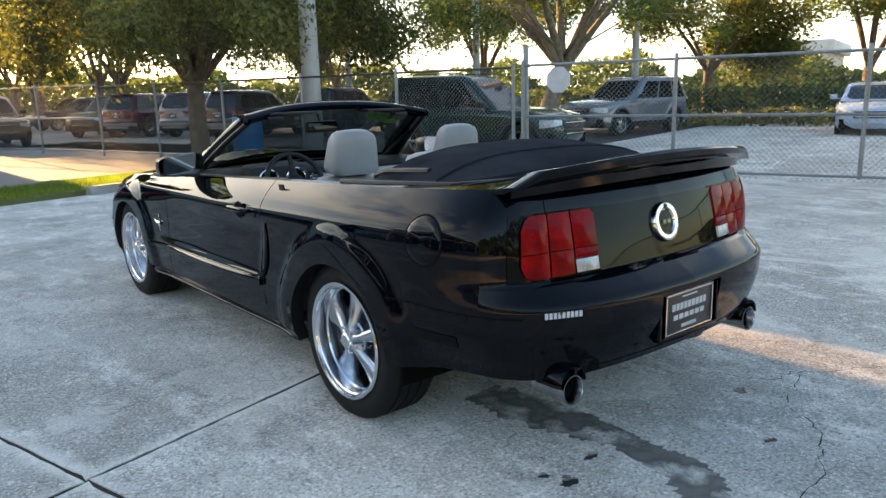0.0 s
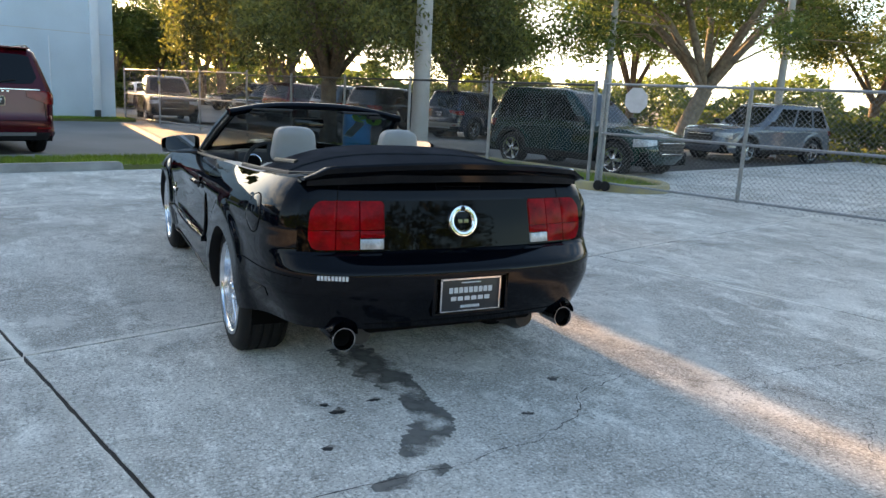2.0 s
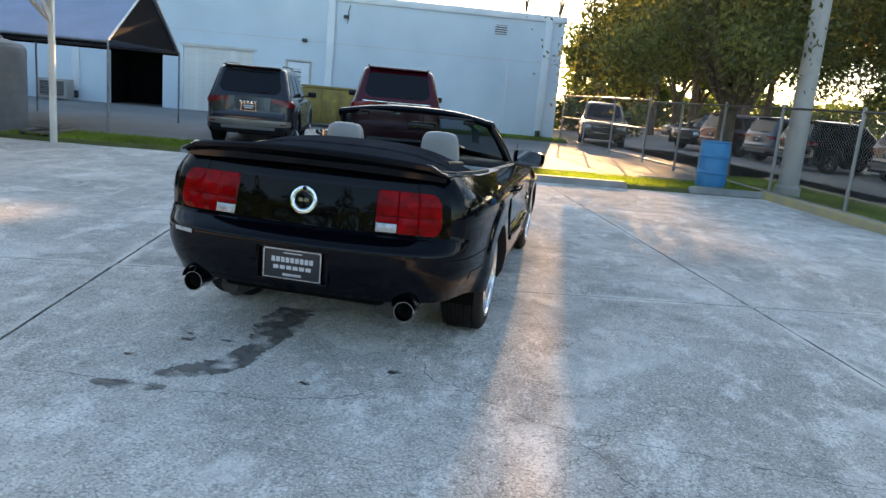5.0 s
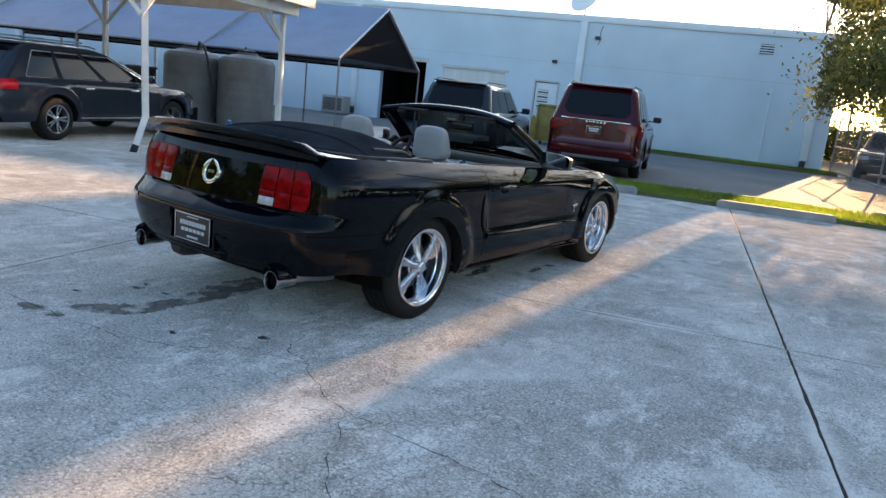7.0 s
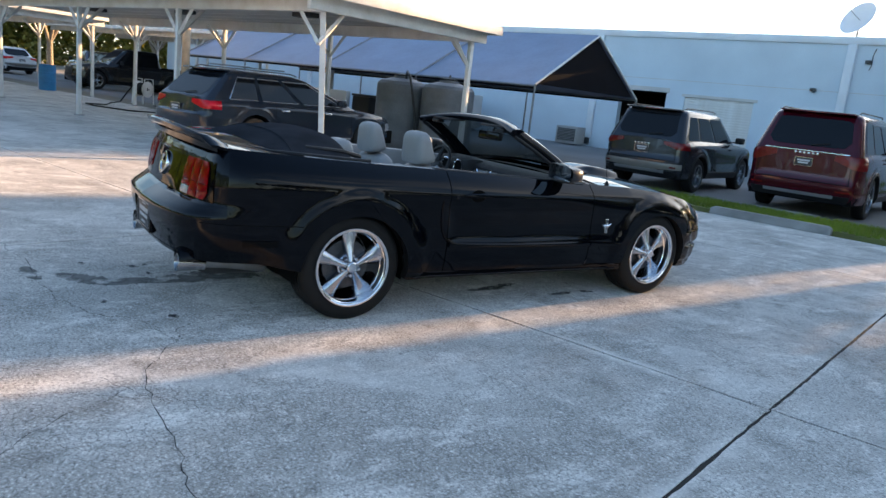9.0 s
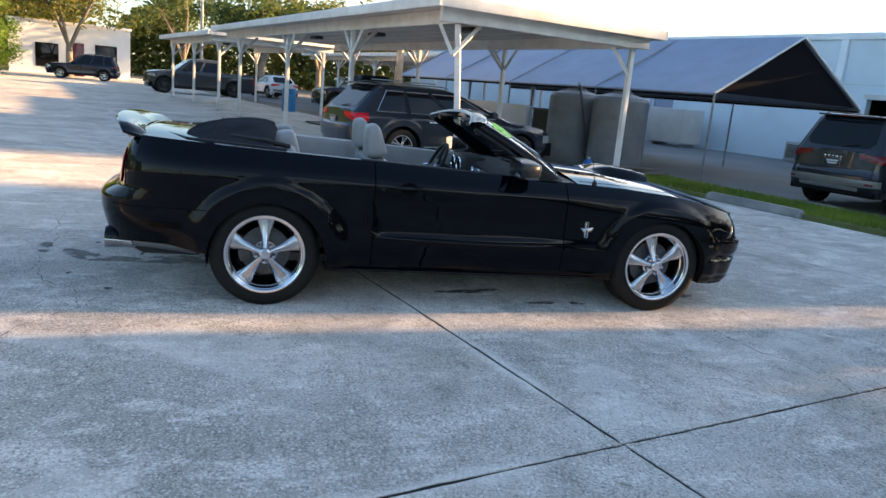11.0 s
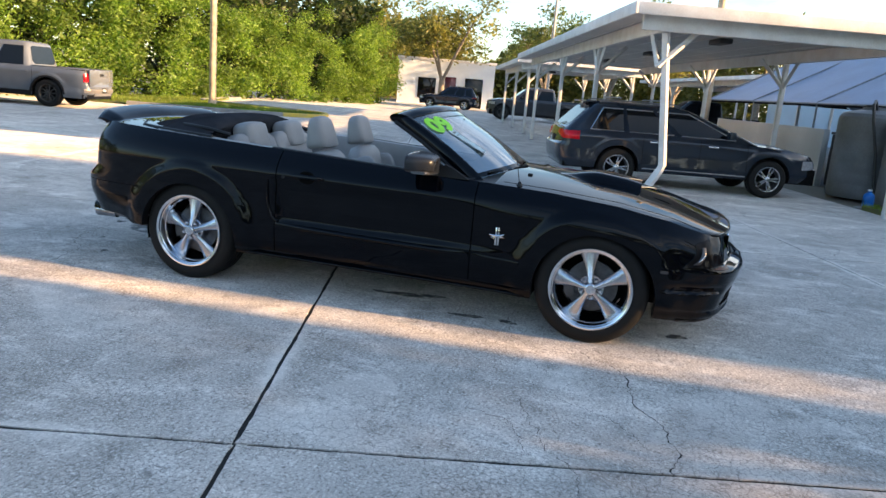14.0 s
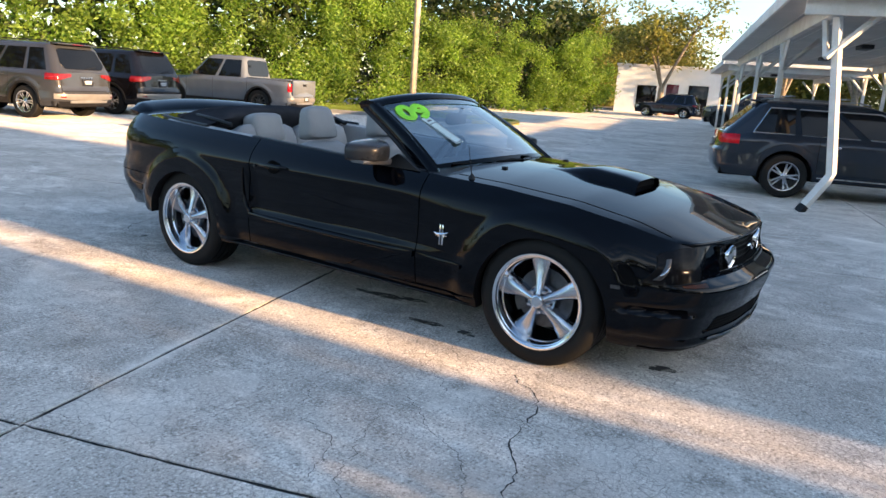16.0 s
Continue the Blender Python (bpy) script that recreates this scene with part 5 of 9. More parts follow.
part("control_line", boxm(WALL_U0, WALL_U1, WALL_V - 0.006, WALL_V, 2.93, 2.95), M_SOFFIT, building)


def downspout(u, w=0.28, d=0.14):
    p = part("downspout", boxm(u - w / 2, u + w / 2, WALL_V - d, WALL_V, 0.32, WALL_H - 0.2, 0.03), M_TRIM, building, "boxed pale downspout")
    part("outlet", boxm(u - 0.09, u + 0.09, WALL_V - d - 0.06, WALL_V - 0.02, 0.06, 0.34, 0.03), M_DARKPIPE, p)


for u in (-2.15, 6.2, -11.5, -20.8, -30.0):
    downspout(u)
part("conduit", tubem([(4.75, WALL_V - 0.03, 0.1), (4.75, WALL_V - 0.03, 2.75)], 0.022, 8), M_TRIM, building)
vent = part("louvre_vent", boxm(4.12, 4.58, WALL_V - 0.02, WALL_V, 3.88, 4.22, 0.005), M_DARKPIPE, building, "dark wall louvre")
for k in range(4):
    part("slat", boxm(4.10, 4.60, WALL_V - 0.06, WALL_V - 0.005, 3.90 + k * 0.085, 3.94 + k * 0.085, 0.004), M_TRIM, vent)
# doors
rd = part("roller_door", boxm(-7.6, -5.0, WALL_V + 0.06, WALL_V + 0.10, -0.03, 2.35), M_WHITE, building, "white ribbed roller door")
slat = mesh_of("slat", boxm(-1.3, 1.3, -0.018, 0.0, 0.0, 0.085, 0.006), M_WHITE, 30)
for k in range(25):
    o = new("slat", slat)
    o.parent = rd
    o.matrix_local = Matrix.Translation((-6.3, WALL_V + 0.06, -0.02 + k * 0.095))
part("door_frame", boxm(-7.72, -4.88, WALL_V - 0.02, WALL_V + 0.04, 2.35, 2.45), M_SOFFIT, building)
part("service_door", boxm(-3.72, -2.88, WALL_V + 0.03, WALL_V + 0.08, -0.03, 2.12, 0.005), M_TRIM, building, "pale door with louvred panel")
for k in range(9):
    part("louvre", boxm(-3.62, -3.20, WALL_V + 0.01, WALL_V + 0.035, 1.1 + k * 0.09, 1.15 + k * 0.09, 0.004), M_DARKPIPE if k % 2 else M_SOFFIT, building)
for a, b in ((-3.80, -3.74), (-2.86, -2.80)):
    part("door_frame", boxm(a, b, WALL_V - 0.03, WALL_V + 0.05, -0.03, 2.2), M_SOFFIT, building)
part("door_frame", boxm(-3.80, -2.80, WALL_V - 0.03, WALL_V + 0.05, 2.15, 2.22), M_SOFFIT, building)
part("service_door", boxm(-20.45, -19.35, WALL_V + 0.03, WALL_V + 0.08, -0.03, 2.17, 0.005), M_TARP, building, "weathered pale blue steel door")
# Black sheets line the bay: its inner shade is painted by their colour.
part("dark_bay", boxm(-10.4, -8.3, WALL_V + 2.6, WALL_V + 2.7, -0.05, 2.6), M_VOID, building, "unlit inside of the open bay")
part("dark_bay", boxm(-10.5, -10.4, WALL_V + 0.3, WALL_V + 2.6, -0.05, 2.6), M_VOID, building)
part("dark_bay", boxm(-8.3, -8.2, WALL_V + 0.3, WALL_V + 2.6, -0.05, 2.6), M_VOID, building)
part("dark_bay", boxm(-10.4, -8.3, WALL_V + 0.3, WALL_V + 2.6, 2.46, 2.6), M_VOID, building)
part("lintel", boxm(-10.45, -8.25, WALL_V - 0.03, WALL_V, 2.45, 2.62), M_SOFFIT, building)
for u, z in ((-3.1, 2.95), (-1.6, 3.95), (-14.0, 3.0)):
    lamp = part("wall_lamp", boxm(u - 0.09, u + 0.09, WALL_V - 0.16, WALL_V, z - 0.05, z + 0.06, 0.02), M_DARKPIPE, building, "small dark wall lamp")

for pts in (((-1.45, 4.4), (-1.52, 4.15), (-1.50, 3.9), (-1.55, 3.7)),):
    part("cable", tubem([Vector((u, WALL_V - 0.02, z)) for u, z in pts], 0.012, 6), M_DARKPIPE, building, "thin dark cable on the wall")
# dish on the roof
dish = thing("satellite_dish", lot(-2.4, 25.6, WALL_H - 0.25), "grey mesh satellite dish on the roof edge", "dish")
part("mast", tubem([(0, 0, 0), (0, 0, 0.75)], 0.035, 10), M_GALV, dish)
bm = lathem([(0.12 * (r / 0.62) ** 2, r) for r in spread(0.0, 0.62, 9)] + [(0.135, 0.62), (0.01, 0.3), (-0.015, 0.0)], 36, m=pose(0, -0.05, 1.0, 0, -28, -120))
part("reflector", bm, M_TRIM, dish)
part("feed_arm", tubem([(0, -0.05, 1.0), (-0.3, -0.35, 1.30)], 0.012, 6), M_GALV, dish)

# dumpster between the parked cars
dump = thing("dumpster", lot(-1.75, 21.2, -0.03), "yellow-ochre steel dumpster with a lid against the wall", "dumpster")
M_OCHRE = mat("ochre_steel", (0.30, 0.22, 0.035), 0.6, var=0.2, scale=4, bump=0.1, tint=(0.17, 0.12, 0.04))
part("body", boxm(-0.95, 0.95, -0.7, 0.7, 0.12, 1.28, 0.03), M_OCHRE, dump)
part("lid", boxm(-0.98, 0.98, -0.74, 0.74, 1.29, 1.36, 0.02), M_OCHRE, dump)
for x in (-0.97, -0.3, 0.3, 0.97):
    part("rib", boxm(x - 0.03, x + 0.03, -0.75, -0.69, 0.14, 1.26, 0.01), M_OCHRE, dump)
for x in (-0.8, 0.8):
    part("caster", lathem([(-0.03, 0.0), (-0.03, 0.07), (0.03, 0.07), (0.03, 0.0)], 14, m=Matrix.Translation((x, -0.5, 0.07))), M_RUBBER, dump)
for x, y in ((-0.95, -1.35), (0.2, -1.4)):
    b = thing("bollard", lot(-1.75 + x, 21.2 + y, -0.03), "short yellow steel bollard", "bollard", "bollards at the dumpster")
    part("post", tubem([(0, 0, 0), (0, 0, 0.9), (0, 0, 0.96)], [0.08, 0.08, 0.03], 14), M_OCHRE, b)

# ---------------------------------------------------------------- fence and gate
M_WIRE = mat("chain_wire", (0.17, 0.175, 0.18), 0.6, 0.5, var=0.1, scale=4, bump=0.0)


def chain_link(parent, L, h, pitch=0.068, z0=0.06, r=0.0016):
    """Two families of slanted wires along x."""
    verts, faces = [], []

    def wire(x0, z0_, x1, z1_, off):
        d = Vector((x1 - x0, 0, z1_ - z0_)).normalized()
        nrm = Vector((-d.z, 0, d.x)) * r
        i = len(verts)
        for x, z in ((x0, z0_), (x1, z1_)):
            c = Vector((x, off, z))
            for o in (nrm, -nrm + Vector((0, r, 0)), -nrm - Vector((0, r, 0))):
                verts.append(tuple(c + o))
        for k in range(3):
            faces.append((i + k, i + (k + 1) % 3, i + 3 + (k + 1) % 3, i + 3 + k))
    hh = h - z0
    k = -hh
    while k < L:
        a, b = max(0, k), min(L, k + hh)
        wire(a, z0 + a - k, b, z0 + b - k, 0.002)
        wire(a, z0 + hh - (a - k), b, z0 + hh - (b - k), -0.002)
        k += pitch * 1.1
    me = bpy.data.meshes.new("chain_link")
    me.from_pydata(verts, [], faces)
    me.materials.append(M_WIRE)
    o = new("chain_link", me)
    o.parent = parent
    return o


def fence_run(a, b, h=1.85, spacing=3.0, label="grey galvanised chain-link fence with round posts", group="", mid=False, bottom=True, dark=False, name="fence", lift=0.0, ends=True):
    """A chain-link run between two lot points."""
    p, q = W(*a), W(*b)
    L = (q - p).length
    ang = math.degrees(math.atan2(q.y - p.y, q.x - p.x))
    f = thing(name, pose(p.x, p.y, lift, 0, 0, ang), label, "fence" if name == "fence" else "gate", group)
    n = max(1, round(L / spacing))
    for k in range(n + 1):
        x = L * k / n
        pt = part("post", tubem([(x, 0.03, 0 if name == "fence" else 0.1), (x, 0.03, h + 0.06)], 0.03, 10), M_GALV, f)
        part("post_cap", tubem([(x, 0.03, h + 0.06), (x, 0.03, h + 0.085)], [0.034, 0.012], 10), M_GALV, pt)
    part("top_rail", tubem([(0, 0.03, h), (L, 0.03, h)], 0.021, 8), M_DARKPIPE if dark else M_GALV, f)
    if mid:
        part("mid_rail", tubem([(0, 0.03, h * 0.54), (L, 0.03, h * 0.54)], 0.021, 8), M_GALV, f)
    if bottom:
        part("bottom_rail", tubem([(0, 0.03, 0.13), (L, 0.03, 0.13)], 0.018, 8), M_GALV, f)
    chain_link(f, L, h)
    return f


fence_run((7.72, 4.15), (7.72, 16.2), 1.74, 2.45, dark=True, label="chain-link fence with a dark top rail on the grass island")
gate = fence_run((7.62, 3.95), (8.42, -10.5), 1.74, 2.42, "long sliding chain-link gate with mid rail and wheels", mid=True, name="sliding_gate", lift=0.02)
for x in (0.10, 0.24):
    part("gate_wheel", lathem([(-0.03, 0.0), (-0.03, 0.07), (-0.015, 0.085), (0.015, 0.085), (0.03, 0.07), (0.03, 0.0)], 18, "x", pose(x, -0.06, 0.085, 0, 0, 90)), M_RUBBER, gate)
part("gate_sign", lathem([(-0.006, 0.0), (-0.006, 0.21), (0.0, 0.21), (0.0, 0.0)], 8, "x", pose(0.62, 0.0, 1.50, 22.5, 0, 90)), mat("sign_back", (0.45, 0.47, 0.50), 0.5, 0.4, var=0.1), gate, "blank grey back of an octagonal sign")
part("latch_post", tubem([(0.02, 0.10, 0), (0.02, 0.10, 2.05)], 0.045, 12), M_GALV, gate)
fence_run((8.42, -10.6), (8.9, -40), 1.85, 3.0, mid=False)
fence_run((7.72, 16.2), (7.15, 24.2), 1.80, 2.6, mid=True, label="low chain-link gate panel near the building corner")


# ---------------------------------------------------------------- carports
def carport(u0, u1, v0, v1, zt, posts, group, bent=None):
    """A flat white timber roof on posts with Y braces. Posts at the given u along both long sides."""
    c = thing("carport", pose(0, 0, 0, 0, 0, TURN), "white-painted timber carport with flat roof and braced posts", "carport", group)
    part("roof_deck", boxm(u0 + 0.05, u1 - 0.05, v0 + 0.05, v1 - 0.05, zt - 0.10, zt - 0.02), M_SOFFIT, c, "pale flat roof deck")
    for v in (v0, v1 - 0.04):
        part("fascia_board", boxm(u0, u1, v, v + 0.04, zt - 0.15, zt + 0.02, 0.005), M_WHITE, c)
    for u in (u0, u1 - 0.04):
        part("fascia_board", boxm(u, u + 0.04, v0 + 0.04, v1 - 0.04, zt - 0.15, zt + 0.02, 0.005), M_WHITE, c)
    n = int((v1 - v0) / 0.62)
    for k in range(n):
        v = v0 + 0.45 + k * 0.62
        part("soffit_joint", boxm(u0 + 0.2, u1 - 0.2, v - 0.012, v + 0.012, zt - 0.108, zt - 0.099), M_WHITE, c)
    for v in (v0 + 0.55, v1 - 0.45):
        part("beam", boxm(u0 + 0.15, u1 - 0.25, v - 0.05, v + 0.05, zt - 0.34, zt - 0.11, 0.008), M_WHITE, c)
        for u in posts:
            zb = zt - 0.34
            if bent and (u, v < (v0 + v1) / 2) == bent:
                bm = tubem([(u - 0.11, v + 0.02, 0.0), (u - 0.17, v + 0.30, 0.44), (u - 0.17, v + 0.34, 0.54), (u, v + 0.06, zb)], [0.066, 0.068, 0.066, 0.064], 4)
            else:
                bm = boxm(u - 0.046, u + 0.046, v - 0.046, v + 0.046, 0, zb, 0.006)
            p = part("post", bm, M_WHITE, c, "white square post")
            if bent and (u, v < (v0 + v1) / 2) == bent:
                part("post_foot", tubem([(u - 0.109, v + 0.015, -0.004), (u - 0.122, v + 0.075, 0.09)], 0.070, 4), M_BLACK, p, "dark grimy foot of the post")
            part("base_plate", boxm(u - 0.09, u + 0.09, v - 0.09, v + 0.09, 0, 0.02, 0.004), M_GALV, p) if not bent or u != bent[0] else None
            for du, dv in ((0.55, 0), (-0.55, 0), (0, 0.55 if v < (v0 + v1) / 2 else -0.55)):
                if u + du > u1 - 0.15:
                    continue
                part("brace", tubem([(u, v, zb - 0.5), (u + du, v + dv, zb + 0.06)], 0.042, 4), M_WHITE, p)
    part("end_beam", boxm(u1 - 0.34, u1 - 0.24, v0 + 0.2, v1 - 0.2, zt - 0.34, zt - 0.11, 0.008), M_WHITE, c)
    for k in range(max(1, int((u1 - u0) / 5))):
        u = u1 - 3.2 - k * 4.6
        f = part("ceiling_lamp", boxm(u - 0.3, u + 0.3, (v0 + v1) / 2 - 0.12, (v0 + v1) / 2 + 0.12, zt - 0.20, zt - 0.11, 0.02), M_DARKPIPE, c, "dark unlit strip lamp")
    return c


carport(-21.2, -5.12, 4.08, 9.0, 2.86, (-5.55, -9.85, -14.3, -19.3), "carports", bent=(-5.55, True))
carport(-33.0, -22.2, 4.2, 9.2, 2.80, (-22.8, -27.4, -32.4), "carports")
carport(-40.0, -15.5, 13.6, 18.2, 2.95, (-16.2, -20.5, -25, -30, -35), "carports")

# ---------------------------------------------------------------- frame tent
TENT_U0, TENT_U1, EA, EB, RIDGE, ZE, ZR = -20.5, -5.5, 10.95, 16.1, 13.55, 1.88, 3.30
tent = thing("frame_tent", pose(0, 0, 0, 0, 0, TURN), "blue-grey tarpaulin frame tent on thin steel legs", "tent")


def tarp_side(v0, z0, v1, z1):
    bm = bmesh.new()
    rows = []
    rnd = random.Random(4)
    for k in range(31):
        u = lerp(TENT_U0, TENT_U1, k / 30)
        sag = 0.035 * math.sin(math.pi * ((k % 6) / 6)) ** 2
        rows.append([Vector((u, lerp(v0, v1, t), lerp(z0, z1, t) - sag * math.sin(math.pi * t) - 0.05 * math.sin(math.pi * t) + rnd.uniform(-0.004, 0.004))) for t in spread(0, 1, 7)])
    vs = grid(bm, rows)
    r = bmesh.ops.extrude_face_region(bm, geom=bm.faces[:])
    bmesh.ops.translate(bm, verts=[v for v in r["geom"] if isinstance(v, bmesh.types.BMVert)], vec=(0, 0, -0.008))
    bmesh.ops.recalc_face_normals(bm, faces=bm.faces[:])
    return bm


part("tarp_panel", tarp_side(EA, ZE, RIDGE, ZR), M_TARP, tent, "blue-grey tarp slope")
part("tarp_panel", tarp_side(EB, ZE, RIDGE, ZR), M_TARP, tent, "blue-grey tarp slope")
# Gable sheets are near black: the shade inside the tent is their colour.
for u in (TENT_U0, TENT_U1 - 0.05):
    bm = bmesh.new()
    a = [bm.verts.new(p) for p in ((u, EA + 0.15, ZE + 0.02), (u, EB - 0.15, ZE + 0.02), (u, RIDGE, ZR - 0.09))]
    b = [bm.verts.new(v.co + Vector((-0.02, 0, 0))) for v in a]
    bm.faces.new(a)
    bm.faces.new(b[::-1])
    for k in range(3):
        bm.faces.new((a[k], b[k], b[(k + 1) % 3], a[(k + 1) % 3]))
    part("gable_panel", bm, M_TARP_SHADE, tent, "dark gable sheet")
part("ridge_pole", tubem([(TENT_U0, RIDGE, ZR - 0.03), (TENT_U1, RIDGE, ZR - 0.03)], 0.025, 8), M_GALV, tent)
for v in (EA, EB):
    part("eave_pole", tubem([(TENT_U0, v, ZE - 0.03), (TENT_U1, v, ZE - 0.03)], 0.025, 8), M_GALV, tent)
    part("valance", boxm(TENT_U0, TENT_U1, v - 0.006, v + 0.006, ZE - 0.10, ZE - 0.01), M_TARP_SHADE, tent)
for u in (TENT_U1, -9.2, -13.0, -16.8, TENT_U0):
    for v in (EA, EB):
        part("leg", tubem([(u, v, 0.0), (u, v, ZE)], 0.025, 8), M_GALV, tent)
    for v in (EA, EB):
        part("rafter", tubem([(u, v, ZE), (u, RIDGE, ZR - 0.02)], 0.024, 8), M_WHITE if u == TENT_U1 else M_GALV, tent)

# ---------------------------------------------------------------- tanks and yard clutter
def tank(u, v, turn):
    t = thing("water_tank", lot(u, v, 0.0, turn), "dark grey ribbed plastic storage tank on the ground", "tank", "storage tanks")
    prof = [(0.0, 0.0), (0.0, 0.60), (0.03, 0.612)]
    for k in range(7):
        z = 0.08 + k * 0.21
        prof += [(z, 0.620), (z + 0.03, 0.624), (z + 0.15, 0.624), (z + 0.18, 0.620)]
    prof += [(1.56, 0.612), (1.63, 0.56), (1.70, 0.32), (1.71, 0.24), (1.76, 0.23), (1.77, 0.0)]
    part("body", lathem(prof, 48, "z"), M_TANK, t, sm=25)
    part("lid", lathem([(1.77, 0.0), (1.77, 0.20), (1.80, 0.20), (1.82, 0.0)], 24, "z"), M_BLACK, t)
    part("hose", tubem([(0.2, -0.1, 1.7), (0.35, -0.25, 1.88), (0.6, -0.42, 1.80), (0.74, -0.45, 1.5), (0.76, -0.3, 0.9), (0.74, -0.2, 0.3), (0.8, -0.1, 0.05)], 0.028, 8), M_DARKPIPE, t, "dark hose")
    return t


tank(-8.64, 9.90, 0)
tank(-7.39, 10.17, 165)
timber = thing("timber_stack", lot(-6.05, 9.62, 0.06, 96), "loose stack of weathered grey planks on the ground", "planks")
M_OLDWOOD = mat("weathered_plank", (0.16, 0.14, 0.12), 0.9, var=0.3, scale=3, fine=40, bump=0.4)
for k, (x, y, z, a, L) in enumerate(((-0.55, 0, 0.0, 88, 0.66), (0.55, 0, 0.0, 92, 0.66), (0, 0, 0.045, 3, 1.6), (0.05, 0.2, 0.045, -4, 1.5), (0, -0.2, 0.045, 1, 1.55), (0.1, 0.05, 0.09, 14, 1.3), (-0.1, -0.1, 0.135, -10, 1.2))):
    part("plank", boxm(-L / 2, L / 2, -0.07, 0.07, 0.002, 0.042, 0.004, pose(x, y, z, 0, 0, a)), M_OLDWOOD, timber)
jug = thing("water_jug", lot(-7.10, 9.17, 0.0), "bright blue plastic jug standing before the tanks", "jug")
M_JUG = mat("blue_plastic", (0.01, 0.16, 0.55), 0.35, var=0.15, scale=12, fine=60, bump=0.05)
jug_body = part("body", lathem([(0.0, 0.0), (0.0, 0.080), (0.012, 0.092), (0.08, 0.094), (0.085, 0.089), (0.095, 0.094), (0.19, 0.093), (0.23, 0.070), (0.25, 0.035), (0.28, 0.034)], 20, "z"), M_JUG, jug)
part("cap", lathem([(0.28, 0.034), (0.28, 0.04), (0.305, 0.038), (0.308, 0.0)], 16, "z"), M_WHITE, jug, "pale screw cap")
cart = thing("grey_bin", lot(-10.58, 10.5, 0.0, 0), "dark upright cabinet beside the tanks", "cabinet")
part("body", boxm(-0.33, 0.33, -0.15, 0.15, 0.0, 1.15, 0.03), M_BLACK, cart)
part("lid", boxm(-0.35, 0.35, -0.17, 0.17, 1.15, 1.21, 0.02), M_DARKPIPE, cart)
wall2 = solo("yard_screen", boxm(-17.5, -11.0, 10.2, 10.35, -0.05, 1.25, 0.01), M_SOFFIT, pose(0, 0, 0, 0, 0, TURN), "low grey block screen wall behind the carport", "wall", kind="structure")
ac = thing("air_conditioner", lot(-11.9, 23.6, -0.03), "grey outdoor air-conditioning unit by the wall", "air conditioner")
part("casing", boxm(-0.5, 0.5, -0.35, 0.35, 0.05, 0.75, 0.03), M_POLE, ac)
part("grille", boxm(-0.42, 0.42, -0.365, -0.345, 0.15, 0.66, 0.01), M_DARKPIPE, ac)
for k in range(8):
    part("grille_slat", boxm(-0.42, 0.42, -0.372, -0.362, 0.17 + k * 0.06, 0.185 + k * 0.06), M_POLE, ac)
tank3 = thing("steel_tank", lot(-17.6, 22.9, -0.03), "stained pale rectangular steel tank beside the wall", "tank")
part("body", boxm(-1.0, 1.0, -0.6, 0.6, 0.15, 1.6, 0.06), M_SOFFIT, tank3)
for x in (-0.8, 0.8):
    part("leg", boxm(x - 0.06, x + 0.06, -0.4, 0.4, 0, 0.15), M_GALV, tank3)


def barrel(u, v, z=0.0):
    b = thing("barrel", lot(u, v, z), "blue plastic drum standing upright", "barrel", "blue drums")
    prof = [(0.0, 0.0), (0.0, 0.27), (0.02, 0.285), (0.10, 0.29), (0.28, 0.292), (0.30, 0.302), (0.33, 0.302), (0.35, 0.292), (0.60, 0.292), (0.62, 0.302), (0.65, 0.302), (0.67, 0.292), (0.82, 0.29),
            (0.90, 0.275), (0.915, 0.285), (0.935, 0.285), (0.94, 0.26), (0.90, 0.25), (0.90, 0.0)]
    part("drum", lathem(prof, 40, "z"), M_BARREL, b, sm=25)
    for x in (-0.12, 0.14):
        part("bung", lathem([(0.90, 0.035), (0.925, 0.033), (0.925, 0.0)], 12, "z", Matrix.Translation((x, 0.05, 0))), M_BARREL, b)


barrel(6.75, 9.55, 0.06)
barrel(-25.33, 8.23, 0.0)


# ---------------------------------------------------------------- poles
def light_pole(u, v, r0, r1, h, material, label, lamp=True, turn=0, name="light_pole"):
    p = thing(name, lot(u, v, -0.02, turn), label, "pole", "tall poles")
    part("shaft", tubem([(0, 0, 0), (0, 0, h * 0.5), (0, 0, h)], [r0, (r0 + r1) / 2, r1], 16), material, p)
    part("base", tubem([(0, 0, 0), (0, 0, 0.25), (0, 0, 0.3)], [r0 * 1.25, r0 * 1.25, r0], 16), material, p)
    if lamp:
        part("arm", tubem([(-0.9, 0, h - 0.1), (0.9, 0, h - 0.1)], 0.04, 8), M_GALV, p)
        for x in (-1.0, 1.0):
            part("lamp_head", boxm(x - 0.25, x + 0.25, -0.2, 0.2, h - 0.16, h - 0.02, 0.04), M_GALV, p)
    return p


light_pole(8.14, 9.12, 0.20, 0.13, 9.5, M_POLE, "thick tapered grey concrete lamp post on the grass", False, 0)
light_pole(19.1, 11.9, 0.14, 0.10, 9, M_POLE, "grey lamp post in the far car park")
light_pole(23.3, 7.75, 0.14, 0.10, 9, M_POLE, "grey lamp post in the far car park")
light_pole(18.9, 17.6, 0.14, 0.10, 9, M_POLE, "grey lamp post in the far car park")
light_pole(-24.2, -7.7, 0.14, 0.12, 11, M_WOODPOLE, "pale wooden utility pole on the island", False, name="utility_pole")
light_pole(-47.0, 9.0, 0.12, 0.09, 8.5, M_POLE, "lamp post with twin heads beyond the carports", True, 60)
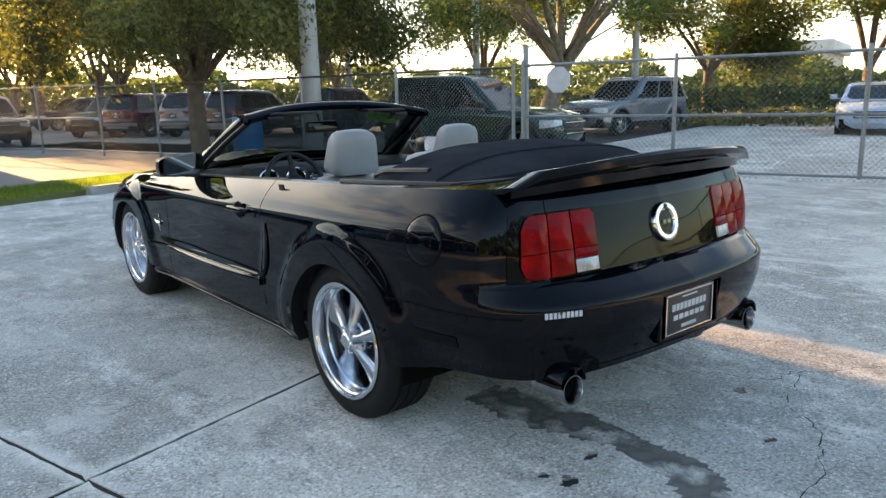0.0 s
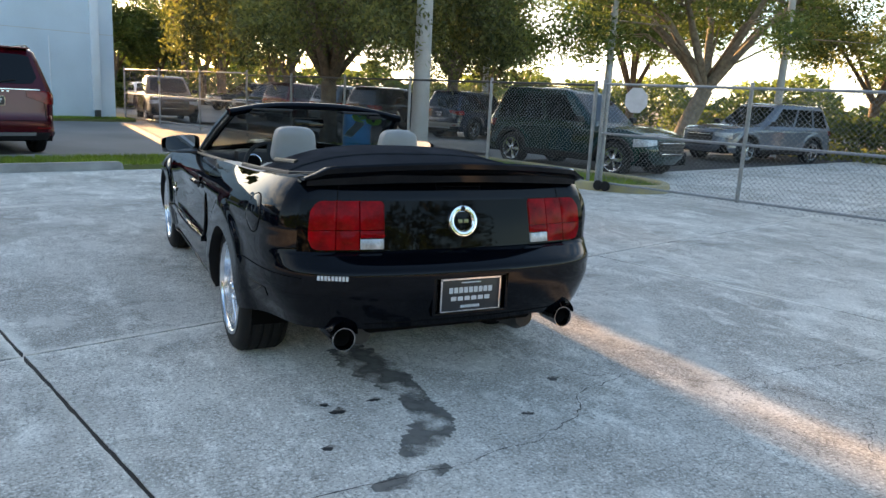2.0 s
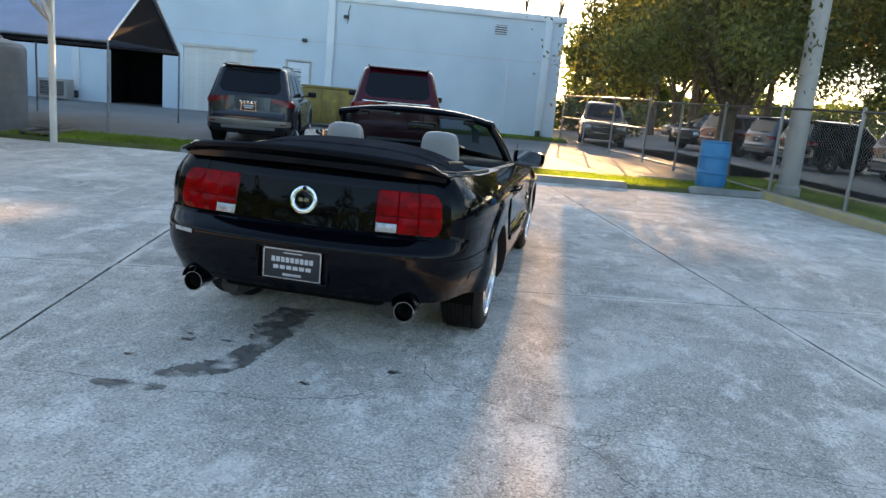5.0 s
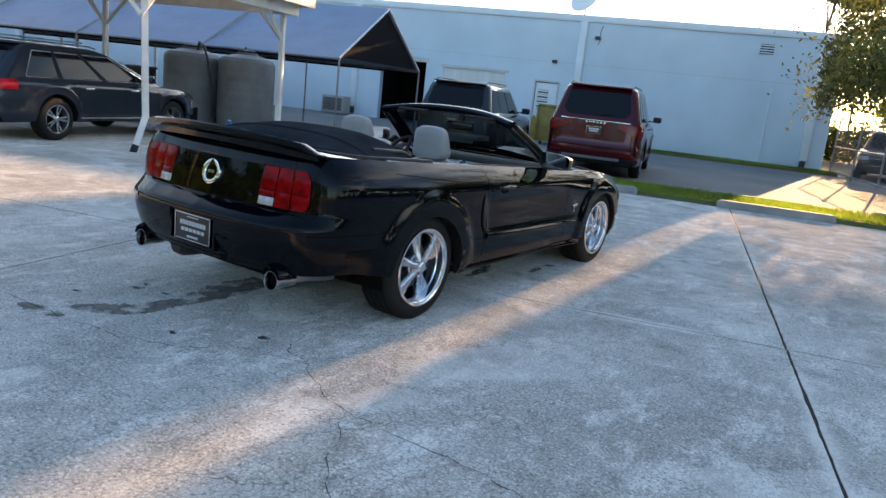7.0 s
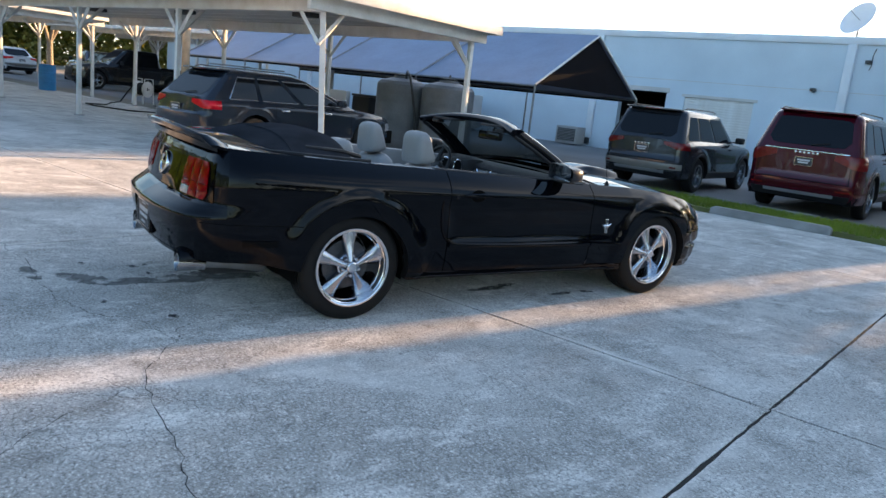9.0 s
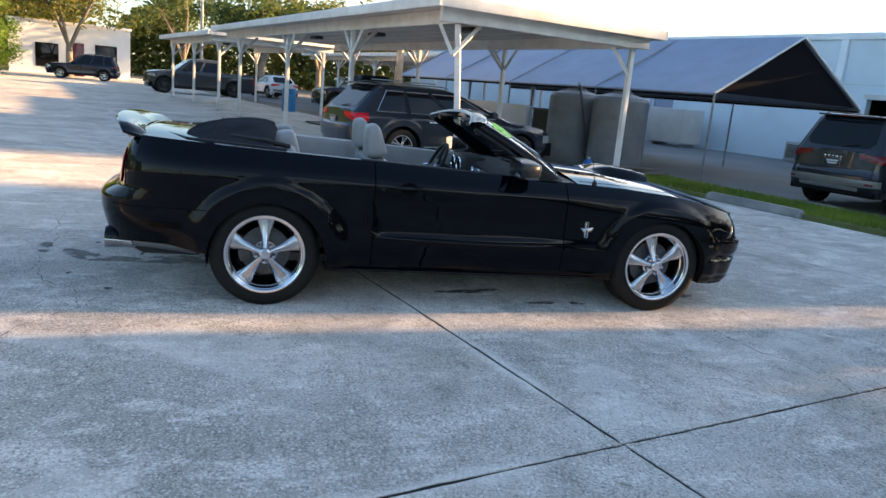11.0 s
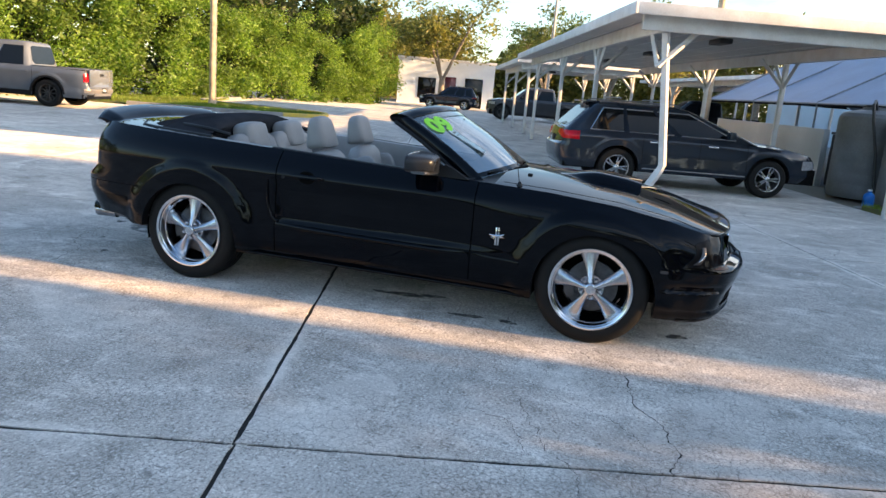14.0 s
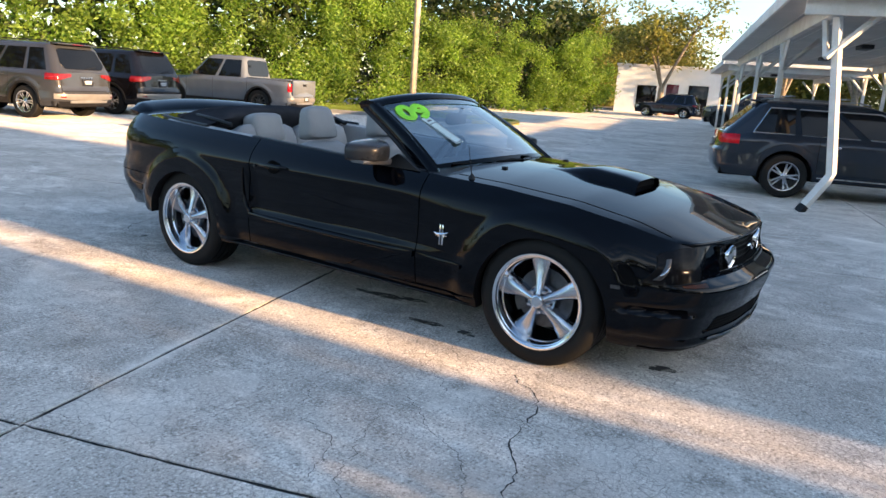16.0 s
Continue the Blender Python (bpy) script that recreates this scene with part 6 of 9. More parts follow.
light_pole(-19.8, 10.6, 0.14, 0.12, 8, M_WOODPOLE, "wooden pole rising behind the carport", False, name="utility_pole")

# ---------------------------------------------------------------- parked vehicles
vehicle("parked_suv", lot(-2.7, 11.92, -0.03), "grey compact SUV parked nose to the building", "suv", P_GREY, "suv", 4.65, 1.84, 1.70, 2.70, 0.98, 1.08, 1.02, 0.36, 3, front=False)
vehicle("parked_suv", lot(0.36, 12.4, -0.03), "maroon full-size SUV parked nose to the building", "suv", P_MAROON, "suv", 5.30, 2.03, 1.93, 3.08, 1.20, 1.22, 1.15, 0.40, 0, front=False)
vehicle("parked_wagon", lot(-7.95, 4.58, 0, 0), "dark grey estate car with roof bars under the carport", "car", P_WAGON, "wagon", 4.80, 1.84, 1.47, 2.70, 1.08, 0.97, 0.90, 0.335, 0, clad=False, rack=True)
vehicle("parked_suv", lot(11.15, 8.25, -0.03, 180), "dark green SUV parked beyond the fence", "suv", P_GREEN, "suv", 4.60, 1.85, 1.80, 2.82, 0.93, 1.08, 1.02, 0.37, 1)
vehicle("parked_suv", lot(21.6, 6.6, -0.03, 75), "silver-blue SUV parked facing the fence", "suv", P_SILVER, "suv", 5.0, 1.96, 1.80, 2.90, 1.05, 1.12, 1.08, 0.38, 0)
vehicle("parked_sedan", lot(23.0, 0.2, -0.03, 95), "pale blue saloon facing the fence", "car", P_BLUEWHITE, "sedan", 4.65, 1.80, 1.45, 2.70, 0.98, 0.98, 0.90, 0.32, 0, clad=False)
vehicle("parked_suv", lot(-8.75, -10.95, 0, 180), "steel grey compact SUV parked tail outwards by the hedge", "suv", P_STEEL, "suv", 4.65, 1.84, 1.70, 2.70, 0.98, 1.08, 1.02, 0.36, 3, front=False)
vehicle("parked_suv", lot(-11.75, -11.25, 0, 180), "black compact SUV parked tail outwards by the hedge", "suv", P_BLACK2, "suv", 4.65, 1.84, 1.70, 2.70, 0.98, 1.08, 1.02, 0.36, 3, front=False)
vehicle("parked_pickup", lot(-16.7, -9.9, 0, 180), "sand-grey crew-cab pickup parked beside the hedge", "pickup", P_SAND, "pickup", 5.34, 1.85, 1.83, 3.20, 1.22, 1.12, 1.08, 0.39, 2)
vehicle("parked_pickup", lot(-38.1, 8.8, 0, 180), "dark grey crew-cab pickup beyond the carports", "pickup", P_STEEL, "pickup", 5.9, 2.03, 1.95, 3.70, 1.3, 1.25, 1.2, 0.42, 2)

FAR = (("suv", 14.9, 19.6, -80, "black SUV parked with its tail to the fence", P_BLACK2), ("suv", 16.2, 16.4, -84, "black SUV in the far row", P_NAVY),
       ("suv", 18.6, 13.6, -86, "white SUV in the far row", P_WHITE), ("suv", 15.2, 22.6, -78, "silver SUV in the far row", P_SILVER), ("suv", 14.6, 25.4, -76, "dark maroon SUV in the far row", P_MAROON),
       ("suv", 17.6, 31.5, 150, "dark SUV facing the yard across the drive", P_NAVY), ("suv", 16.4, 28.6, 120, "dark crossover facing the yard across the drive", P_BLACK2),
       ("pickup", 9.6, 27.2, 165, "brown pickup standing in the drive entrance", P_BROWN), ("sedan", 13.0, 38.0, 170, "white saloon far along the drive", P_WHITE),
       ("suv", 20.5, 38.0, 90, "grey SUV far along the drive", P_STEEL))
for kd, u, v, tn, lb, pn in FAR:
    vehicle("parked_" + kd, lot(u, v, -0.03, tn), lb, "car", pn, kd, H=1.72 if kd != "sedan" else 1.45, belt=1.08 if kd != "sedan" else 0.98, hood=1.02 if kd != "sedan" else 0.9, L=5.3 if kd == "pickup" else 4.75, wb=3.2 if kd == "pickup" else 2.75, group="cars in the far park")
vehicle("parked_pickup", lot(-30.39, 15.71, -0.03, 174.2), "black pickup with a bright grille behind the carports", "pickup", P_BLACK2, "pickup", 5.7, 2.0, 1.93, 3.55, 1.2, 1.20, 1.15, 0.42, 0)
for u, v, tn, pn, kd, lb in ((-36, 16, 90, P_BROWN, "suv", "maroon SUV in the yard's far rows"), (-42, 13, 95, P_WHITE, "sedan", "white saloon in the yard's far rows"), (-43, 18, 80, P_SILVER, "suv", "silver SUV in the yard's far rows"), (-52, 3.5, 170, P_NAVY, "suv", "dark blue SUV near the white office")):
    vehicle("parked_" + kd, lot(u, v, 0, tn), lb, "car", pn, kd, group="cars beyond the carports", belt=1.08 if kd == "suv" else 0.98, hood=1.02 if kd == "suv" else 0.9, H=1.72 if kd == "suv" else 1.45)

# white office across the road
off = thing("office_building", lot(-68, 6.2, -0.05, 0), "low white flat-roofed office with a red door surround", "building")
part("wall", boxm(-7, 7, -8.6, 0, 0, 3.9), M_TRIM, off)
part("parapet", boxm(-7.1, 7.1, -8.7, 0.1, 3.9, 4.12, 0.03), M_WHITE, off)
for y0, y1, z0, z1, mm, nm in ((-4.4, -3.4, 0.05, 2.6, P_MAROON, "door"), (-2.6, -1.0, 0.05, 2.6, M_TINT, "window"), (-6.8, -5.2, 0.6, 2.4, M_TINT, "window")):
    part(nm, boxm(6.98, 7.05, y0, y1, z0, z1, 0.01), mm, off)
# pale hall beyond the low hedge
hall = thing("shop_building", lot(78, -1, -0.05, 0), "pale shop building with a green canopy behind the hedge", "building")
part("wall", boxm(0, 14, 9.5, 21, 0, 4.6), mat("cream_wall", (0.55, 0.48, 0.38), 0.8, var=0.08, scale=0.5), hall)
part("roof", boxm(-0.6, 14.6, 8.9, 21.6, 4.6, 5.8, 0.1), M_SOFFIT, hall)
part("canopy", boxm(-2.5, 0, 11, 15, 2.6, 3.1, 0.05), mat("green_canopy", (0.03, 0.20, 0.14), 0.6, var=0.1), hall)
for k in range(3):
    part("window", boxm(-0.05, 0.02, 10.2 + k * 3.6, 12.2 + k * 3.6, 0.8, 2.4), M_TINT, hall)



# hose and its reel under the carport
hose = solo("hose", tubem([W(u, v, z) for u, v, z in ((-20.5, 9.2, 0.75), (-20.7, 8.95, 0.30), (-20.6, 8.7, 0.025), (-19.8, 8.0, 0.02), (-18.6, 7.3, 0.02), (-18.75, 6.75, 0.02), (-17.9, 6.6, 0.02), (-16.5, 7.0, 0.02), (-16.3, 7.9, 0.02), (-17.6, 8.7, 0.02), (-19.4, 9.3, 0.02))], 0.022, 8), M_RUBBER, Matrix(), "long black rubber hose lying in loose bends on the concrete", "hose")
reel = thing("hose_reel", lot(-20.6, 9.5, 0, 20), "white wire-frame hose reel standing under the carport", "hose reel")
for x in (-0.24, 0.24):
    part("reel_frame", tubem([(x, -0.25, 0), (x, -0.20, 0.85), (x, 0.20, 0.85), (x, 0.25, 0)], 0.016, 8), M_WHITE, reel)
    part("reel_flange", lathem([(-0.01, 0.05), (-0.01, 0.27), (0.01, 0.27), (0.01, 0.05)], 24, "x", Matrix.Translation((x * 0.8, 0, 0.50))), M_WHITE, reel)
part("reel_axle", tubem([(-0.28, 0, 0.50), (0.28, 0, 0.50)], 0.02, 8), M_GALV, reel)
part("wound_hose", lathem([(-0.17, 0.06), (-0.17, 0.20), (-0.11, 0.22), (-0.05, 0.20), (0.01, 0.22), (0.07, 0.20), (0.13, 0.22), (0.17, 0.20), (0.17, 0.06)], 24, "x", Matrix.Translation((0, 0, 0.50))), M_RUBBER, reel)

# ---------------------------------------------------------------- the black convertible
car = thing("convertible_car", Matrix(), "glossy black two-door convertible with its top folded down", "car")
BODY = Shell(
    [(0, -1.07), (0.30, -1.057), (0.55, -1.02), (0.71, -0.955), (0.815, -0.85), (0.872, -0.70), (0.902, -0.48), (0.918, -0.2), (0.922, 0.1), (0.918, 0.5), (0.915, 1.2),
     (0.908, 1.9), (0.906, 2.4), (0.91, 2.72), (0.900, 3.0), (0.868, 3.23), (0.80, 3.41), (0.65, 3.54), (0.36, 3.625), (0, 3.655)],
    [(-1.07, 1.02), (-0.85, 1.016), (-0.5, 1.002), (-0.2, 0.987), (0.64, 0.952), (1.2, 0.925), (1.6, 0.908), (2.0, 0.89), (2.4, 0.872), (2.8, 0.838), (3.1, 0.788), (3.3, 0.738), (3.42, 0.714), (3.5, 0.711), (3.66, 0.711)],
    ([-1.07, -0.6, -0.37, 0.38, 2.33, 3.09, 3.3, 3.66], [0.368, 0.368, 0.335, 0.245, 0.225, 0.215, 0.20, 0.195]), [(0.0, 0.305, 0.362), (2.72, 0.305, 0.362)],
    [(0.20, 0.17), (0.27, 0.12), (0.31, 0.06), (0.335, 0.035), (0.345, 0.045), (0.42, 0.020), (0.55, 0.004), (0.631, 0.0), (0.646, 0.016), (0.693, 0.088), (0.706, 0.122), (0.71, 0.125), (0.82, 0.148), (0.93, 0.176), (0.98, 0.196), (1.02, 0.222)],
    [(0.20, 0.075), (0.235, 0.045), (0.27, 0.040), (0.285, 0.020), (0.36, 0.008), (0.44, 0.0), (0.60, 0.006), (0.76, 0.004), (0.80, 0.0), (0.86, 0.006), (1.0, 0.02)],
    [(0.18, 0.225), (0.22, 0.118), (0.25, 0.085), (0.27, 0.104), (0.36, 0.083), (0.44, 0.050), (0.50, 0.036), (0.519, 0.036), (0.531, 0.050), (0.554, 0.112), (0.566, 0.118), (0.64, 0.135), (0.72, 0.155)],
    (0.17, 0.090), 0.022, 0.017)
D0, D1 = 0.645, 1.962
Y_REC = float(np.interp(BODY.s_rear(0.192), BODY.S, BODY.Y))
Y_GRI = float(np.interp(BODY.s_at(0.50, 0.64), BODY.S, BODY.Y))


def mustang_region(y, z, ny):
    if z > 0.29 and (D0 < y < D0 + 0.007 or D1 < y < D1 + 0.007):
        return None
    if D0 < y < D1 and z > 0.29:
        return "door*"
    if y < Y_REC and 0.4283 < z < 0.5998:
        return None
    if y > Y_GRI and 0.571 < z < 0.699:
        return None
    if (y < -0.36 and z < 0.60) or (y < -0.78 and z < 0.694):
        return "rear_bumper"
    if (y > 3.08 and z < (0.515 if y < 3.28 else 0.556)):
        return "front_bumper"
    if z < 0.29 and 0.36 < y < 2.36:
        return "sill*"
    if y > 1.0:
        return "wing*"
    if y > -0.78:
        return "fender*"
    return "fender"


for nm, bm in split_shell(BODY, mustang_region, 44, 0.035, (D0, D0 + 0.007, D1, D1 + 0.007, Y_REC, Y_GRI)).items():
    nm2 = nm[:-2] if nm.endswith(("_r", "_l")) else nm
    part({"fender": "quarter_panel" if nm != "fender" else "rear_panel", "wing": "front_wing"}.get(nm2, nm2), bm, M_PAINT, car, sm=50)
for sd in (1, -1):
    part("arch_flange", lip(BODY, 0.06, sd), M_BLACK, car)
    # dark lining behind the panel gaps
    for c in (D0, D1):
        bm = bmesh.new()
        rows = [[BODY.P(BODY.s_of_y(c + dy), z, -0.012, sd) for z in spread(0.28, BODY.top(c) - 0.005, 12)] for dy in (-0.02, 0.0, 0.02)]
        grid(bm, rows, flip=sd < 0)
        part("gap_lining", bm, M_VOID, car)
    for y in (0.0, 2.72):
        bm = lathem([(-0.34, 0.0), (-0.34, 0.375), (-0.05, 0.370)], 32, m=Matrix.Translation((sd * 0.90, y, 0.305)) @ Matrix.Diagonal((sd, 1, 1, 1)))
        bmesh.ops.delete(bm, geom=[v for v in bm.verts if v.co.z < 0.17], context="VERTS")
        part("wheel_liner", bm, M_VOID, car)
part("floor_pan", boxm(-0.62, 0.62, 0.40, 3.25, 0.245, 0.30), M_VOID, car)
part("boot_floor", boxm(-0.60, 0.60, -0.85, 0.40, 0.36, 0.42), M_VOID, car)


S_CORNER = BODY.s_at(0.735, 0.711)
S_COWL = BODY.s_of_y(2.06)


def edge_at(s):
    return BODY.P(s, BODY.top(float(np.interp(s, BODY.S, BODY.Y))))


NOSE = [edge_at(s) for s in spread(S_CORNER, float(BODY.S[-1]), 40)]
NOSE_X, NOSE_Y = [p.x for p in NOSE][::-1], [p.y for p in NOSE][::-1]


def hood_at(f, g):
    """Bonnet surface: f across (-1 to 1), g from the cowl (0) to the leading edge (1)."""
    e = edge_at(lerp(S_COWL, S_CORNER, g))
    bulge = float(np.interp(abs(f) * NOSE[0].x, NOSE_X, NOSE_Y)) - NOSE[0].y
    crown = 0.058 * (1 - g ** 3.6) + 0.001
    return Vector((f * e.x, e.y + bulge * g ** 3, e.z + crown * (1 - f * f)))


def hood_z(x, y):
    lo, hi = 0.0, 1.0
    for _ in range(24):
        g = (lo + hi) / 2
        e = edge_at(lerp(S_COWL, S_CORNER, g))
        lo, hi = (g, hi) if hood_at(max(-1, min(1, x / e.x)), g).y < y else (lo, g)
    e = edge_at(lerp(S_COWL, S_CORNER, lo))
    return hood_at(max(-1, min(1, x / e.x)), lo).z


bm = bmesh.new()
grid(bm, [[hood_at(-1 + k / 20, g) for k in range(41)] for g in [1 - (1 - q / 40) ** 1.3 for q in range(41)]], flip=True)
bonnet = part("bonnet", bm, M_PAINT, car, sm=60)
part("bonnet_edge", tubem([hood_at(f, 1.0) + Vector((0, 0.0, -0.006)) for f in spread(-0.975, 0.975, 41)], [0.001] + [0.011] * 39 + [0.001], 10), M_PAINT, bonnet, sm=80)


# shut lines of the bonnet, the scoop, the nozzles
for sd in (1, -1):
    bm = bmesh.new()
    rows = [[], []]
    for y in spread(2.10, 3.285, 30):
        x = lerp(0.725, 0.715, sstep(2.1, 3.3, y))
        rows[0].append((sd * (x - 0.004), y, hood_z(x, y) + 0.0012))
        rows[1].append((sd * (x + 0.004), y, hood_z(x, y) + 0.0012))
    grid(bm, rows, flip=sd < 0)
    part("shut_line", bm, M_VOID, car)
bm = bmesh.new()
rows = []
SC_H = lambda y: 0.050 * sstep(2.38, 2.66, y) * (1 - 0.06 * sstep(2.75, 2.92, y)) + 0.002
for y in spread(2.38, 2.92, 22):
    hw = lerp(0.14, 0.19, sstep(2.3, 2.9, y))
    h = SC_H(y)
    row = []
    for x, k in ((-hw - 0.03, -0.05), (-hw - 0.008, 0.35), (-hw + 0.012, 0.86), (-hw + 0.05, 1.0), (-hw * 0.5, 1.03), (0, 1.05), (hw * 0.5, 1.03), (hw - 0.05, 1.0), (hw - 0.012, 0.86), (hw + 0.008, 0.35), (hw + 0.03, -0.05)):
        row.append((x, y, hood_z(x, y) + h * k))
    rows.append(row)
grid(bm, rows, flip=True)
last = rows[-1]
lip_in = [(x * 0.96, y - 0.03, lerp(z, hood_z(x, y), 0.16)) for x, y, z in last]
grid(bm, [last, lip_in], flip=True)
bmesh.ops.recalc_face_normals(bm, faces=bm.faces[:])
scoop = part("bonnet_scoop", bm, M_PAINT, car, sm=45)
bm = bmesh.new()
vs = [bm.verts.new((x, y + 0.004, z)) for x, y, z in lip_in]
bm.faces.new(vs)
part("scoop_mouth", bm, M_VOID, scoop)
for x in (-0.42, 0.42):
    part("washer_nozzle", boxm(x - 0.015, x + 0.015, 2.20, 2.23, hood_z(x, 2.21) - 0.004, hood_z(x, 2.21) + 0.010, 0.004), M_BLACK, car)

# boot lid and spoiler
deck_s = [s for s in spread(0.0, BODY.s_of_y(-0.93), 14)] + [BODY.s_of_y(y) for y in spread(-0.90, -0.30, 14)]
part("boot_lid", across(BODY, deck_s, lambda y: 0.030 * sstep(-1.08, -0.8, y), 24), M_PAINT, car, sm=50)
part("tonneau_base", boxm(-0.70, 0.70, -0.34, 0.02, 0.80, 0.96), M_VOID, car)
for sd in (1, -1):
    p = [BODY.P(BODY.s_rear(0.64), z, 0.0015, sd) for z in spread(0.93, 1.015, 5)]
    q = [BODY.P(BODY.s_rear(0.645), z, 0.0015, sd) for z in spread(0.93, 1.015, 5)]
    bm = bmesh.new()
    grid(bm, [p, q], flip=sd < 0)
    part("shut_line", bm, M_VOID, car)
bm = bmesh.new()
rows = []
for k in range(33):
    f = -1 + 2 * k / 32
    x = 0.735 * f
    a = abs(f)
    end = sstep(0.86, 1.0, a)
    yb = lerp(-0.985, -0.86, a ** 2.4)
    z = lerp(1.102, 1.058, a ** 2) - 0.034 * end
    ch = lerp(0.19, 0.17, a) - 0.05 * end
    up = 0.028 - 0.012 * end
    prof = [(0.0, 0.0), (0.010, 0.008), (ch * 0.3, 0.004), (ch * 0.7, -0.022), (ch * 0.92, -0.046), (ch, -0.060), (ch * 0.8, -0.066), (ch * 0.45, -0.058), (0.03, -up - 0.012), (0.004, -0.022)]
    prof = [(dy, dz * (1 - 0.62 * end)) for dy, dz in prof]
    rows.append([(x, yb + dy, z + dz) for dy, dz in prof])
vs = grid(bm, rows, close=True)
bm.faces.new(vs[0][::-1])
bm.faces.new(vs[-1])
bmesh.ops.recalc_face_normals(bm, faces=bm.faces[:])
spoiler = part("spoiler", bm, M_PAINT, car, "black lip spoiler across the boot", sm=40)
bm = bmesh.new()
rows = []
for f in spread(-0.97, 0.97, 25):
    x = 0.735 * f
    a = abs(f)
    yb = lerp(-0.985, -0.86, a ** 2.4)
    zd = 0.985 + 0.03 * (1 - a * a)
    rows.append([(x, yb + 0.055, zd), (x, yb + 0.05, 1.045 - 0.03 * sstep(0.8, 1, a)), (x, yb + 0.12, 1.035 - 0.03 * sstep(0.8, 1, a)), (x, yb + 0.15, zd)])
grid(bm, rows)
bmesh.ops.recalc_face_normals(bm, faces=bm.faces[:])
part("spoiler_foot", bm, M_PAINT, spoiler)
for sd in (1, -1):
    hd = part("boot_handle", patch(BODY, [BODY.s_rear(x) for x in spread(0.0, 0.122, 5)], spread(0.990, 1.014, 4), 0.004, 0.006, sd), M_PAINT, car)
    for x0, x1, z0, z1 in ((0.0, 0.128, 1.014, 1.018), (0.0, 0.128, 0.986, 0.990), (0.122, 0.127, 0.989, 1.015)):
        part("handle_seam", patch(BODY, [BODY.s_rear(x) for x in spread(x0, x1, 4)], spread(z0, z1, 2), 0.0025, 0.003, sd), M_VOID, hd)

# rear face: black panel, tail lamps, badge, plate
for sd in (1, -1):
    part("tail_panel", patch(BODY, [BODY.s_rear(x) for x in spread(0.0, 0.40, 6)], spread(0.712, 0.925, 6), 0.005, 0.012, sd), M_GLOSSBLACK, car, "gloss black panel between the tail lamps")
    surround = part("lamp_surround", patch(BODY, [BODY.s_rear(x) for x in spread(0.392, 0.800, 10)], spread(0.708, 0.930, 6), 0.004, 0.012, sd), M_GLOSSBLACK, car)
    for k in range(3):
        x0 = 0.404 + k * 0.122
        x1 = x0 + 0.115
        xs = spread(x0, x1, 9)

        def ends(x, lo, hi):
            """Rounded outer end of the lamp."""
            c = max(0.0, x - (x1 - 0.045)) / 0.045 if k == 2 else max(0.0, (x0 + 0.016) - x) / 0.016 if k == 0 else 0.0
            r = (0.045 if k == 2 else 0.016) * (1 - math.sqrt(max(0.0, 1 - c * c)))
            return lo + r, hi - r

        z0 = 0.716 if k else 0.766
        split = 0.800
        for lo, hi in ((z0, split - 0.0015), (split + 0.0015, 0.926)):
            def span(i, lo=lo, hi=hi):
                a, b = ends(xs[i], 0.716, 0.926)
                return spread(max(lo, a) if k != 0 or lo > 0.78 else lo, min(hi, b), 6)
            part("tail_lamp", patch(BODY, [BODY.s_rear(x) for x in xs], span, 0.011, 0.013, sd, 0.005), M_RED, car, "red segment of the tail lamp")
        if k == 0:
            part("reversing_lamp", patch(BODY, [BODY.s_rear(x) for x in spread(x0 + 0.003, x1, 6)], spread(0.718, 0.762, 4), 0.011, 0.013, sd, 0.006), M_CLEARLENS, car, "clear reversing lamp")
BADGE = Matrix.Translation((0, BODY.P(0, 0.832).y - 0.004, 0.832)) @ Matrix.Rotation(radians(-13), 4, "X")
TURNED = BADGE @ Matrix.Rotation(radians(90), 4, "Z")
badge = part("rear_badge", lathem([(0.008, 0.0), (0.008, 0.076), (-0.008, 0.076), (-0.016, 0.071), (-0.018, 0.062), (-0.016, 0.052), (-0.008, 0.046), (-0.008, 0.0)], 44, "x", TURNED), M_CHROME, car, "round chrome badge ring")
part("badge_face", lathem([(0, 0.0), (0, 0.046), (-0.011, 0.045), (-0.012, 0.0)], 28, "x", TURNED), M_GLOSSBLACK, badge)
bm = bmesh.new()
box(bm, -0.027, -0.003, -0.0025, 0.0, -0.009, 0.009, 0.003)
box(bm, 0.003, 0.027, -0.0025, 0.0, -0.009, 0.009, 0.003)
part("badge_mark", bm, M_BADGEMARK, badge, at=BADGE @ Matrix.Translation((0, -0.012, 0)))
for k in range(16):
    a = 2 * math.pi * (k + 0.5) / 16
    part("badge_stud", lathem([(0, 0.0), (0, 0.0022), (-0.002, 0.002), (-0.002, 0.0)], 8, "x", TURNED @ Matrix.Translation((-0.017, 0.062 * math.cos(a), 0.062 * math.sin(a)))), M_DARKPIPE, badge)
part("lock_cover", lathem([(0, 0.0), (0, 0.012), (-0.006, 0.011), (-0.006, 0.0)], 16, "x", TURNED @ Matrix.Translation((-0.014, 0, 0.058))), M_GLOSSBLACK, badge)
yp = BODY.P(0, 0.50).y
rec = bmesh.new()
xr = BODY.P(BODY.s_rear(0.192), 0.51).x + 0.001
for x0, x1, z0, z1 in ((-xr, xr, 0.593, 0.606), (-xr, xr, 0.418, 0.434), (-xr - 0.004, -xr + 0.010, 0.428, 0.600), (xr - 0.010, xr + 0.004, 0.428, 0.600)):
    box(rec, x0, x1, yp + 0.0015, yp + 0.034, z0, z1, 0.003)
part("plate_recess", rec, M_PAINT, car)
part("plate_back", boxm(-xr, xr, yp + 0.024, yp + 0.034, 0.420, 0.604), M_GLOSSBLACK, car)
